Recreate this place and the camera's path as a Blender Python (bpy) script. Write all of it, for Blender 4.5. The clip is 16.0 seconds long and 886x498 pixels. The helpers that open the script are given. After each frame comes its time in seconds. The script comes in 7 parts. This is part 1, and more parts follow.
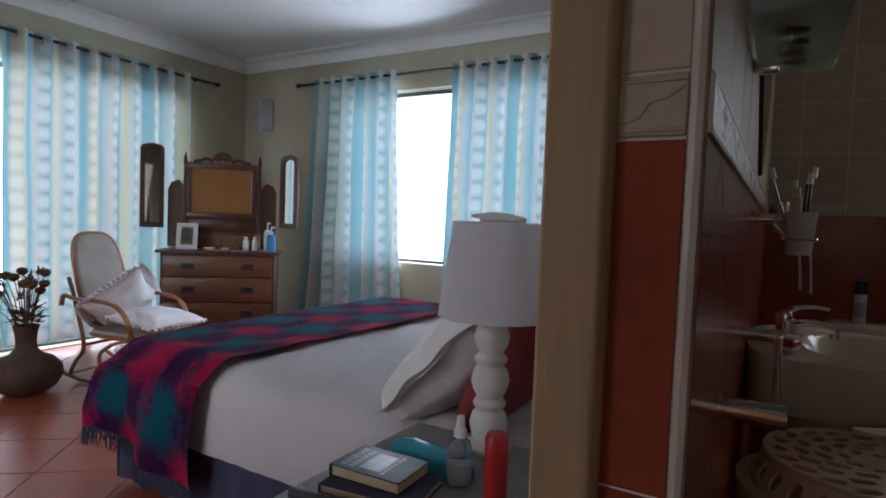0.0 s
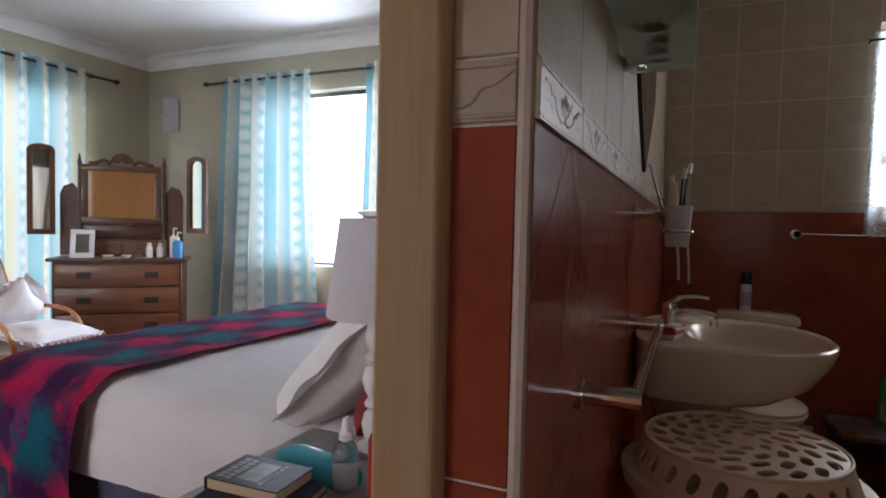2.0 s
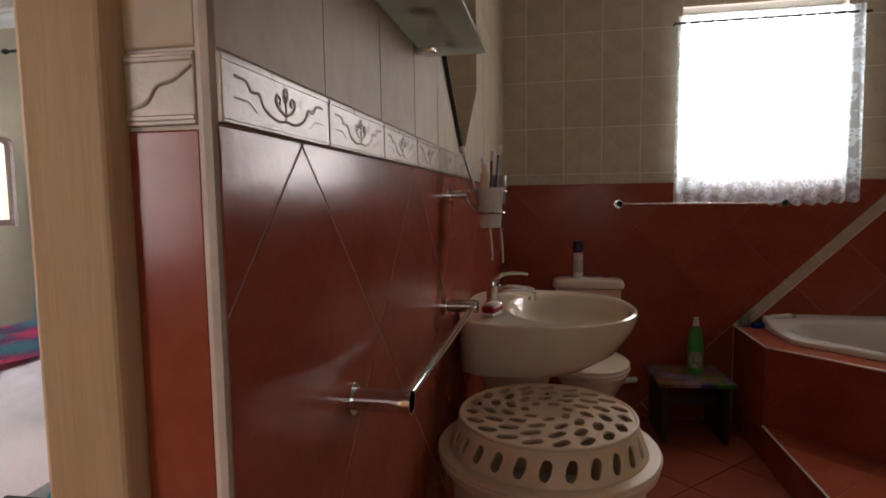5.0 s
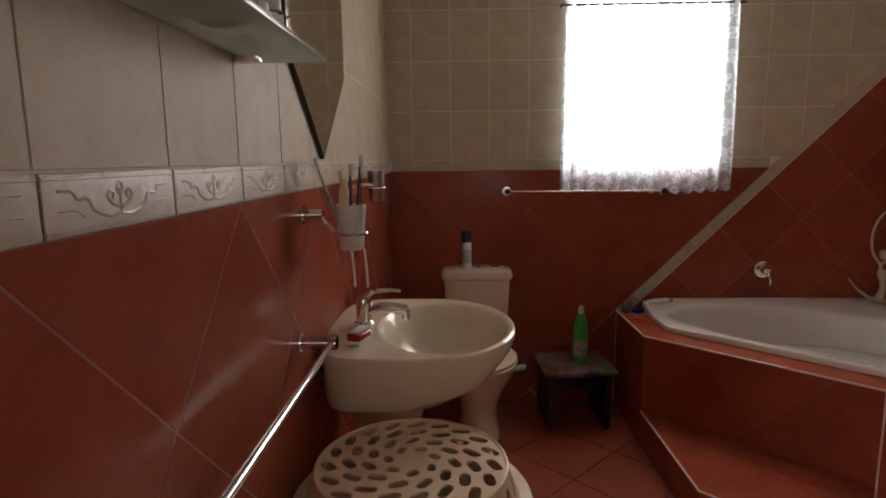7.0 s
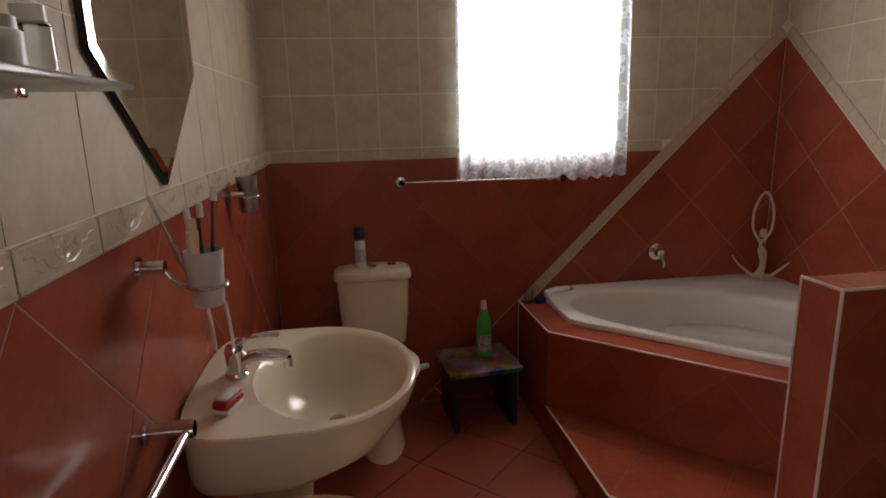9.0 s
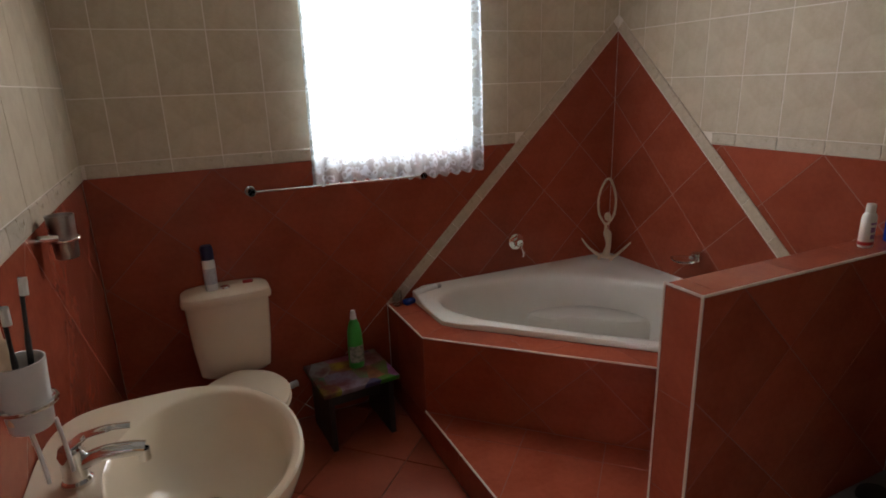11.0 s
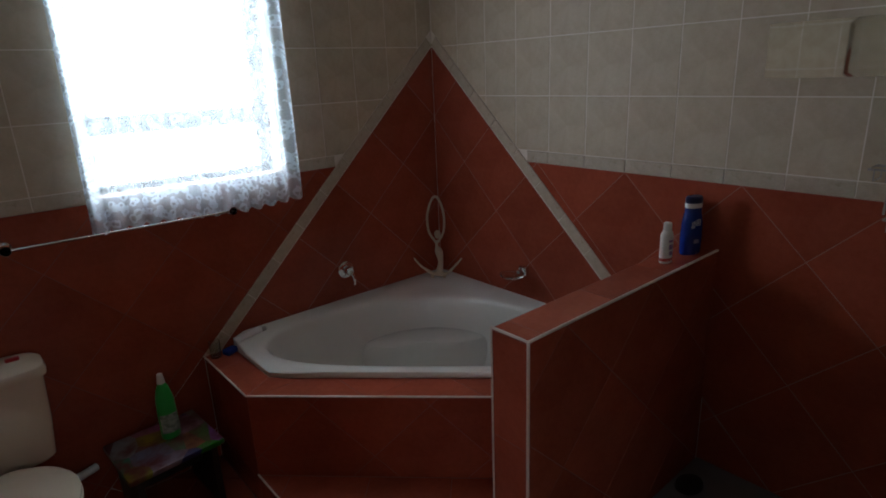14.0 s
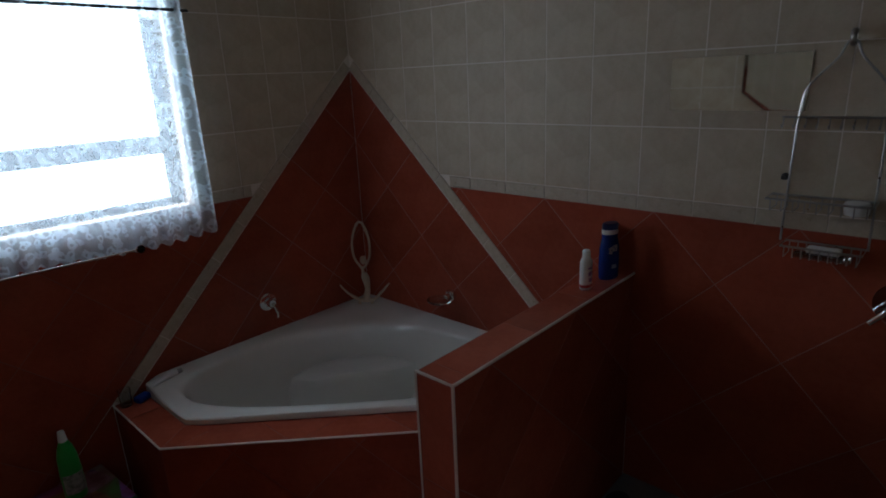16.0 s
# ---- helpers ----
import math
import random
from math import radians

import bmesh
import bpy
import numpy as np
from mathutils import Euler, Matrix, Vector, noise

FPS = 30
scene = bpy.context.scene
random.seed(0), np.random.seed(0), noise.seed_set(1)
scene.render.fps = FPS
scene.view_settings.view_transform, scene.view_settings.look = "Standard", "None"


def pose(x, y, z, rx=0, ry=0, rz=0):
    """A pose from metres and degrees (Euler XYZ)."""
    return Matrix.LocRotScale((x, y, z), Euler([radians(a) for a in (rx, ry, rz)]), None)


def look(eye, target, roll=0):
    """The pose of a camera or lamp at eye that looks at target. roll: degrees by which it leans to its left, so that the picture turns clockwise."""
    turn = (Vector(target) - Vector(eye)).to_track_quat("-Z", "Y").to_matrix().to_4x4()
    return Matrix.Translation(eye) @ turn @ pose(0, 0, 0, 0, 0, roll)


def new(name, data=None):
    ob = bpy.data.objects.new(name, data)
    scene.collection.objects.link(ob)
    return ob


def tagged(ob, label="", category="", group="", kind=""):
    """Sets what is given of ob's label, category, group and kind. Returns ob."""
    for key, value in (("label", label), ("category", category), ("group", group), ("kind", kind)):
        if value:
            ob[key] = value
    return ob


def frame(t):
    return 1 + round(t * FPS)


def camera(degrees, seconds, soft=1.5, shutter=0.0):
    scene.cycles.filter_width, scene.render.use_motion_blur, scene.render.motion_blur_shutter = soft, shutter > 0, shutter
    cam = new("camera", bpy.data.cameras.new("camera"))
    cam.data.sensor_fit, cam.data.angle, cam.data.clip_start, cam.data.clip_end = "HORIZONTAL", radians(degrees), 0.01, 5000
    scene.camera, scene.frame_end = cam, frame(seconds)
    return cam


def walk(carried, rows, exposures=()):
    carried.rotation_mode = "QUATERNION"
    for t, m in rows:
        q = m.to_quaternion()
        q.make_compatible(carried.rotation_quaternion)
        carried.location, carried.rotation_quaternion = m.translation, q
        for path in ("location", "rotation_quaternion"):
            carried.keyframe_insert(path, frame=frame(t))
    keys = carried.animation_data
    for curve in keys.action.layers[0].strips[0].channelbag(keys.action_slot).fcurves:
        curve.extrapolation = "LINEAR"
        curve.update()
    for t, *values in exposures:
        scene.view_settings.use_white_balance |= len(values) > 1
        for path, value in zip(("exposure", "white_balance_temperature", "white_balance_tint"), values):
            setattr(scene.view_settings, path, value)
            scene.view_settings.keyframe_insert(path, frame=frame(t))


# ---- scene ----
cam = camera(75.4, 16.0, soft=1.8)
PATH = [
    (0, (0.05, 3.55, 1.196), (-0.96, 5.274, 1.098), 2.2),
    (0.5, (0.07, 3.563, 1.194), (-0.897, 5.311, 1.105), 2.0),
    (1, (0.092, 3.579, 1.193), (-0.823, 5.356, 1.109), 1.6),
    (1.5, (0.107, 3.6, 1.19), (-0.745, 5.407, 1.11), 1.5),
    (2, (0.124, 3.612, 1.185), (-0.665, 5.448, 1.105), 1.3),
    (2.5, (0.146, 3.621, 1.185), (-0.579, 5.483, 1.101), 0.9),
    (3, (0.175, 3.639, 1.178), (-0.486, 5.525, 1.087), 0.7),
    (3.5, (0.198, 3.659, 1.178), (-0.395, 5.566, 1.071), 0.4),
    (4, (0.219, 3.677, 1.188), (-0.304, 5.604, 1.067), 0.1),
    (4.2, (0.229, 3.681, 1.194), (-0.266, 5.615, 1.064), -0.2),
    (6.5, (0.316, 3.831, 1.315), (0.182, 5.808, 1.045), -0.6),
    (7, (0.347, 3.902, 1.356), (0.297, 5.877, 1.047), -0.7),
    (7.5, (0.371, 3.999, 1.375), (0.422, 5.968, 1.028), -0.8),
    (8, (0.377, 4.083, 1.405), (0.522, 6.04, 1.016), -1.0),
    (8.5, (0.384, 4.118, 1.442), (0.593, 6.063, 1.025), -1.2),
    (11, (0.350, 4.323, 1.616), (1.138, 6.076, 1.059), -2.0),
    (11.5, (0.376, 4.357, 1.630), (1.265, 6.056, 1.062), -2.1),
    (12, (0.415, 4.380, 1.643), (1.391, 6.030, 1.071), -2.2),
    (12.5, (0.440, 4.402, 1.661), (1.487, 6.006, 1.086), -2.3),
    (13, (0.465, 4.418, 1.681), (1.577, 5.976, 1.100), -2.3),
    (13.5, (0.504, 4.434, 1.701), (1.678, 5.944, 1.116), -2.4),
    (14, (0.530, 4.449, 1.724), (1.765, 5.907, 1.135), -2.4),
    (14.5, (0.544, 4.460, 1.746), (1.831, 5.871, 1.153), -2.5),
    (15, (0.567, 4.464, 1.761), (1.900, 5.831, 1.166), -2.5),
    (15.5, (0.590, 4.460, 1.780), (1.963, 5.790, 1.192), -2.5),
    (16, (0.598, 4.464, 1.804), (2.006, 5.763, 1.230), -2.5),
]
EXPOSURES = [(0, -1.62, 5800, 16), (1.5, -1.05, 6000, 18), (2.5, -0.64, 6300, 20), (3.5, -0.34, 6700, 22), (4.2, -0.30, 6800, 22), (7, 0.03, 6900, 24), (8.5, 0.09, 6900, 23), (11, 0.18, 6400, 17), (12.5, -0.06, 6000, 14), (14.5, -1.0, 5400, 12), (16, -1.43, 5200, 11)]
walk(cam, [(t, look(eye, target, roll)) for t, eye, target, roll in PATH], EXPOSURES)

# ---- world, sun, window light and added fill ----
world = bpy.data.worlds.new("world")
scene.world = world
world.use_nodes = True
wt = world.node_tree
sky = wt.nodes.new("ShaderNodeTexSky")
sky.sky_type, sky.sun_disc = "NISHITA", False
sky.sun_elevation, sky.sun_rotation = radians(52), radians(-75)
wt.links.new(sky.outputs[0], wt.nodes["Background"].inputs[0])
wt.nodes["Background"].inputs[1].default_value = 0.12
sun = new("sun", bpy.data.lights.new("sun", "SUN"))
sun.data.energy, sun.data.angle, sun.data.color = 4.0, radians(0.5), (1.0, 0.95, 0.86)
sun.matrix_world = look((-6.0, 2.0, 9.0), (0.0, 3.6, 0.0))


def window_or_fill_light(x, y, z, toward, w, h, watts, colour, spread=math.pi):
    lamp = new("window_or_fill_light", bpy.data.lights.new("window_or_fill_light", "AREA"))
    lamp.data.shape, lamp.data.size, lamp.data.size_y = "RECTANGLE", w, h
    lamp.data.energy, lamp.data.color = watts, colour
    lamp.data.spread = spread
    lamp.matrix_world = look((x, y, z), toward)
    return lamp


window_or_fill_light(1.33, 7.02, 1.74, (1.33, 0, 1.4), 0.78, 0.85, 16, (1.0, 0.96, 0.88))
window_or_fill_light(-2.62, 8.06, 1.58, (-2.62, 0, 1.3), 2.2, 1.5, 410, (0.84, 0.91, 1.0), radians(150))
window_or_fill_light(-5.22, 6.0, 1.25, (0, 6.0, 1.1), 2.4, 2.2, 570, (0.96, 0.97, 1.0), radians(150))
# fill lamps in two added, unseen south windows, for bed and basket
window_or_fill_light(-3.0, 1.22, 1.5, (-2.2, 6, 0.5), 1.9, 1.3, 50, (1.0, 0.96, 0.93), radians(84))
window_or_fill_light(0.92, 1.22, 1.5, (0.1, 6, 0.6), 0.9, 1.3, 2.1, (1.0, 0.93, 0.84), radians(110))

# ---- materials ----


class Tree:
    """A node material under construction."""

    def __init__(self, name):
        self.mat = bpy.data.materials.new(name)
        self.mat.use_nodes = True
        self.t = self.mat.node_tree
        self.bsdf = self.t.nodes["Principled BSDF"]
        self.out = self.t.nodes["Material Output"]

    def node(self, kind, **values):
        n = self.t.nodes.new("ShaderNode" + kind)
        for k, v in values.items():
            n.inputs[k.replace("_", " ")].default_value = v
        return n

    def link(self, a, b):
        self.t.links.new(a, b)

    def coord(self, kind="Object"):
        return self.node("TexCoord").outputs[kind]

    def math(self, op, a, b=None, c=None):
        n = self.t.nodes.new("ShaderNodeMath")
        n.operation = op
        for i, v in enumerate((a, b, c)):
            if v is None:
                continue
            if isinstance(v, (int, float)):
                n.inputs[i].default_value = v
            else:
                self.link(v, n.inputs[i])
        return n.outputs[0]

    def mix(self, fac, a, b):
        n = self.t.nodes.new("ShaderNodeMix")
        n.data_type = "RGBA"
        for i, v in ((0, fac), (6, a), (7, b)):
            if isinstance(v, (int, float)):
                n.inputs[i].default_value = v
            elif isinstance(v, tuple):
                n.inputs[i].default_value = (*v, 1.0)
            else:
                self.link(v, n.inputs[i])
        return n.outputs[2]

    def noise(self, scale, detail=4.0, rough=0.55, vec=None):
        n = self.node("TexNoise", Scale=scale, Detail=detail, Roughness=rough)
        self.link(vec if vec is not None else self.coord(), n.inputs["Vector"])
        return n.outputs["Fac"]

    def ramp(self, fac, lo, hi):
        n = self.t.nodes.new("ShaderNodeMapRange")
        n.inputs["From Min"].default_value, n.inputs["From Max"].default_value = lo, hi
        self.link(fac, n.inputs["Value"])
        return n.outputs[0]

    def bump(self, height, strength, distance=0.01):
        n = self.node("Bump", Strength=strength, Distance=distance)
        self.link(height, n.inputs["Height"])
        self.link(n.outputs[0], self.bsdf.inputs["Normal"])

    def xyz(self, vec=None):
        n = self.t.nodes.new("ShaderNodeSeparateXYZ")
        self.link(vec if vec is not None else self.coord(), n.inputs[0])
        return n.outputs

    def set(self, **values):
        for k, v in values.items():
            self.bsdf.inputs[k.replace("_", " ")].default_value = v


def surface(name, a, b, scale=6.0, rough=0.5, metal=0.0, grain=60.0, bump=0.1, distance=0.004, vary=0.0, rvar=0.1, coat=0.0, stretch=None, spec=0.5):
    """Two colours mixed in large patches, with fine grain relief; vary: shift of brightness from piece to piece."""
    t = Tree(name)
    vec = t.coord()
    if stretch:
        m = t.t.nodes.new("ShaderNodeMapping")
        m.inputs["Scale"].default_value = stretch
        t.link(vec, m.inputs["Vector"])
        vec = m.outputs[0]
    big = t.noise(scale, 5.0, 0.6, vec)
    fine = t.noise(grain, 3.0, 0.6, vec)
    blend = t.ramp(t.math("ADD", t.math("MULTIPLY", big, 0.75), t.math("MULTIPLY", fine, 0.25)), 0.3, 0.7)
    col = t.mix(blend, a, b)
    if vary:
        info = t.t.nodes.new("ShaderNodeObjectInfo")
        h = t.t.nodes.new("ShaderNodeHueSaturation")
        t.link(t.math("ADD", t.math("MULTIPLY", info.outputs["Random"], 2 * vary), 1 - vary), h.inputs["Value"])
        t.link(col, h.inputs["Color"])
        col = h.outputs[0]
    t.link(col, t.bsdf.inputs["Base Color"])
    t.link(t.math("ADD", t.math("MULTIPLY", big, 2 * rvar), rough - rvar), t.bsdf.inputs["Roughness"])
    t.set(Metallic=metal, Coat_Weight=coat, Coat_Roughness=0.12, Specular_IOR_Level=spec)
    if bump:
        t.bump(t.math("ADD", t.math("MULTIPLY", big, 0.5), fine), bump, distance)
    return t.mat


RED = surface("red_glazed_tile", (0.262, 0.054, 0.029), (0.362, 0.086, 0.045), 5.0, 0.18, spec=0.22, grain=40, bump=0.12, distance=0.003, vary=0.10, rvar=0.05)
FLOOR_RED = surface("terracotta_floor_tile", (0.25, 0.052, 0.027), (0.35, 0.085, 0.043), 4.0, 0.30, grain=50, bump=0.10, distance=0.003, vary=0.14, rvar=0.08)
BEIGE = surface("beige_wall_tile", (0.46, 0.375, 0.262), (0.61, 0.53, 0.405), 9.0, 0.50, spec=0.22, grain=45, bump=0.10, distance=0.003, vary=0.05, rvar=0.06)
BORDER = surface("cream_relief_tile", (0.44, 0.37, 0.275), (0.58, 0.505, 0.395), 30.0, 0.30, grain=90, bump=0.15, distance=0.003, vary=0.05)
GROUT = surface("pale_grout", (0.72, 0.65, 0.58), (0.82, 0.76, 0.69), 20.0, 0.85, grain=200, bump=0.3)
RED_GROUT = surface("rosy_grout", (0.29, 0.12, 0.085), (0.39, 0.19, 0.145), 20.0, 0.85, grain=200, bump=0.3)
# darker copy of RED_GROUT: joints that catch less light, put into the colour
SHADED_GROUT = surface("shaded_red_grout", (0.225, 0.060, 0.036), (0.29, 0.095, 0.062), 9.0, 0.7, grain=120, bump=0.3)
DARK_GROUT = surface("brown_grout", (0.10, 0.07, 0.055), (0.20, 0.14, 0.11), 20.0, 0.85, grain=200, bump=0.3)
TRIM = surface("white_edge_trim", (0.62, 0.52, 0.45), (0.74, 0.66, 0.58), 14.0, 0.35, grain=80, bump=0.05)
PLASTER = surface("olive_cream_paint", (0.34, 0.31, 0.23), (0.39, 0.36, 0.27), 3.0, 0.8, grain=120, bump=0.15)
CEILING = surface("white_ceiling_paint", (0.60, 0.61, 0.59), (0.66, 0.67, 0.65), 2.0, 0.8, grain=90, bump=0.08)
PINE = surface("varnished_pine", (0.60, 0.42, 0.23), (0.72, 0.53, 0.32), 7.0, 0.42, grain=30, bump=0.15, stretch=(9, 9, 0.5))
WARMPINE = surface("orange_pine", (0.55, 0.24, 0.07), (0.68, 0.34, 0.12), 7.0, 0.4, grain=30, bump=0.12, stretch=(9, 9, 0.5))
DARKWOOD = surface("dark_oak", (0.050, 0.020, 0.010), (0.125, 0.052, 0.025), 6.0, 0.40, grain=30, bump=0.15, stretch=(1.2, 8, 8), coat=0.2)
MIDWOOD = surface("oak_drawer_front", (0.120, 0.048, 0.020), (0.21, 0.092, 0.040), 6.0, 0.40, grain=30, bump=0.15, stretch=(1.0, 8, 8), coat=0.2)
BENTWOOD = surface("bent_beech", (0.30, 0.12, 0.04), (0.42, 0.19, 0.07), 8.0, 0.32, grain=30, bump=0.08, coat=0.3)
CANE = surface("beige_upholstery", (0.33, 0.30, 0.26), (0.43, 0.40, 0.35), 8.0, 0.9, grain=250, bump=0.5)
PORCELAIN = surface("cream_porcelain", (0.75, 0.65, 0.49), (0.79, 0.69, 0.54), 2.0, 0.14, grain=20, bump=0.0, rvar=0.03, coat=0.15, spec=0.32)
ACRYLIC = surface("white_acrylic", (0.70, 0.69, 0.64), (0.75, 0.74, 0.69), 2.0, 0.16, grain=20, bump=0.0, rvar=0.04, coat=0.4)
PLASTIC = surface("cream_plastic", (0.79, 0.60, 0.41), (0.85, 0.67, 0.48), 5.0, 0.38, grain=40, bump=0.04)
WHITEP = surface("white_plastic", (0.74, 0.74, 0.72), (0.80, 0.80, 0.78), 5.0, 0.35, grain=40, bump=0.02)
CHROME = surface("chrome", (0.70, 0.70, 0.70), (0.82, 0.82, 0.82), 10.0, 0.10, 1.0, grain=80, bump=0.0, rvar=0.04)
STEEL = surface("dull_steel_wire", (0.34, 0.33, 0.32), (0.50, 0.49, 0.47), 10.0, 0.30, 1.0, grain=80, bump=0.05)
BLACK = surface("black_paint", (0.012, 0.012, 0.013), (0.03, 0.03, 0.03), 10.0, 0.45, grain=60, bump=0.05)
BRASS = surface("tarnished_brass", (0.45, 0.30, 0.12), (0.55, 0.38, 0.16), 10.0, 0.3, 1.0, grain=60, bump=0.05)
SHEET = surface("white_cotton", (0.78, 0.76, 0.76), (0.85, 0.83, 0.83), 5.0, 0.9, grain=140, bump=0.35, distance=0.006)
LINEN = surface("pale_grey_linen", (0.62, 0.61, 0.59), (0.72, 0.71, 0.69), 9.0, 0.9, grain=160, bump=0.4)
NAVY = surface("navy_valance_cloth", (0.022, 0.024, 0.05), (0.045, 0.045, 0.085), 7.0, 0.9, grain=180, bump=0.4)
MAROON = surface("maroon_cloth", (0.16, 0.018, 0.024), (0.25, 0.03, 0.035), 7.0, 0.85, grain=160, bump=0.4)
SHADE = surface("white_lampshade_linen", (0.52, 0.51, 0.54), (0.60, 0.59, 0.62), 7.0, 0.85, grain=260, bump=0.4)
LAMPWOOD = surface("chalky_white_paint", (0.56, 0.54, 0.50), (0.66, 0.64, 0.60), 12.0, 0.6, grain=70, bump=0.2)
CLAY = surface("brown_clay", (0.055, 0.030, 0.020), (0.12, 0.065, 0.042), 12.0, 0.7, grain=70, bump=0.5)
DRY = surface("dried_plant", (0.06, 0.028, 0.014), (0.16, 0.075, 0.035), 25.0, 0.9, grain=90, bump=0.4)
BLUEP = surface("blue_plastic", (0.008, 0.03, 0.22), (0.012, 0.045, 0.30), 6.0, 0.25, grain=40, bump=0.02)
GREENP = surface("green_plastic", (0.03, 0.36, 0.05), (0.04, 0.45, 0.07), 6.0, 0.3, grain=40, bump=0.02)
REDP = surface("red_plastic", (0.34, 0.014, 0.012), (0.44, 0.022, 0.018), 6.0, 0.35, grain=40, bump=0.03)
TEALP = surface("teal_cover", (0.02, 0.20, 0.26), (0.03, 0.30, 0.38), 6.0, 0.25, grain=40, bump=0.03)
PAPER = surface("aged_paper", (0.42, 0.32, 0.18), (0.55, 0.44, 0.28), 20.0, 0.85, grain=200, bump=0.3, stretch=(1, 1, 20))
BOOKCOVER = surface("dark_book_cover", (0.012, 0.015, 0.016), (0.05, 0.05, 0.045), 18.0, 0.45, spec=0.10, grain=60, bump=0.02)
GREYTRAY = surface("grey_shower_tray", (0.17, 0.16, 0.155), (0.25, 0.24, 0.23), 9.0, 0.5, grain=90, bump=0.15)
ALU = surface("white_window_frame", (0.55, 0.56, 0.56), (0.62, 0.63, 0.63), 6.0, 0.4, grain=60, bump=0.03)
BRONZE = surface("dark_window_frame", (0.03, 0.03, 0.03), (0.05, 0.05, 0.05), 6.0, 0.4, grain=60, bump=0.03)
DOILY = surface("lace_doily", (0.55, 0.53, 0.50), (0.68, 0.66, 0.62), 40.0, 0.9, grain=200, bump=0.5)
TABLECLOTH = surface("floral_table_cloth", (0.40, 0.42, 0.44), (0.62, 0.62, 0.60), 28.0, 0.85, grain=160, bump=0.3)
GRASS = surface("lawn", (0.05, 0.09, 0.02), (0.10, 0.15, 0.04), 3.0, 0.95, grain=40, bump=0.5)


def painted_top():
    t = Tree("painted_stool_top")
    v = t.node("TexVoronoi", Scale=9.0)
    t.link(t.coord(), v.inputs["Vector"])
    h = t.t.nodes.new("ShaderNodeHueSaturation")
    h.inputs["Saturation"].default_value, h.inputs["Value"].default_value = 1.15, 0.28
    t.link(v.outputs["Color"], h.inputs["Color"])
    t.link(t.mix(t.ramp(t.noise(14), 0.35, 0.6), (0.10, 0.012, 0.012), h.outputs[0]), t.bsdf.inputs["Base Color"])
    t.set(Roughness=0.3)
    t.bump(t.noise(40), 0.15)
    return t.mat


def curtain_cloth():
    """Thin cloth in soft teal, cream and sand stripes with rows of pale round dots; daylight comes through it."""
    t = Tree("striped_curtain_cloth")
    x, y, z = t.xyz(t.coord("UV"))
    wob = t.math("MULTIPLY", t.math("SUBTRACT", t.noise(5.0, vec=t.coord("UV")), 0.5), 0.05)
    u = t.math("FRACT", t.math("DIVIDE", t.math("ADD", x, wob), 0.48))
    ring = t.t.nodes.new("ShaderNodeValToRGB")
    els = ring.color_ramp.elements
    els[0].position, els[0].color = 0.0, (0.19, 0.42, 0.48, 1)
    els[1].position, els[1].color = 1.0, (0.19, 0.42, 0.48, 1)
    for p, c in ((0.16, (0.22, 0.44, 0.50)), (0.27, (0.58, 0.58, 0.47)), (0.42, (0.62, 0.57, 0.36)), (0.50, (0.50, 0.58, 0.57)), (0.62, (0.19, 0.41, 0.48)), (0.72, (0.37, 0.51, 0.54)), (0.86, (0.62, 0.61, 0.55))):
        e = els.new(p)
        e.color = (*c, 1)
    t.link(u, ring.inputs[0])
    du = t.math("SUBTRACT", t.math("FRACT", t.math("DIVIDE", x, 0.32)), 0.5)
    dv = t.math("SUBTRACT", t.math("FRACT", t.math("DIVIDE", y, 0.135)), 0.5)
    r = t.math("SQRT", t.math("ADD", t.math("POWER", t.math("MULTIPLY", du, 2.3), 2.0), t.math("POWER", dv, 2.0)))
    dot = t.ramp(r, 0.52, 0.22)
    col = t.mix(t.math("MULTIPLY", dot, 0.58), t.mix(t.ramp(t.noise(2.2, vec=t.coord("UV")), 0.32, 1.4), ring.outputs[0], (0.46, 0.55, 0.55)), (0.82, 0.81, 0.74))
    weave = t.noise(260, vec=t.coord("UV"))
    t.link(col, t.bsdf.inputs["Base Color"])
    t.set(Roughness=0.9)
    t.bump(weave, 0.2)
    tr = t.t.nodes.new("ShaderNodeBsdfTranslucent")
    t.link(col, tr.inputs["Color"])
    m = t.t.nodes.new("ShaderNodeMixShader")
    m.inputs[0].default_value = 0.06
    t.link(t.bsdf.outputs[0], m.inputs[1])
    t.link(tr.outputs[0], m.inputs[2])
    t.link(m.outputs[0], t.out.inputs["Surface"])
    return t.mat


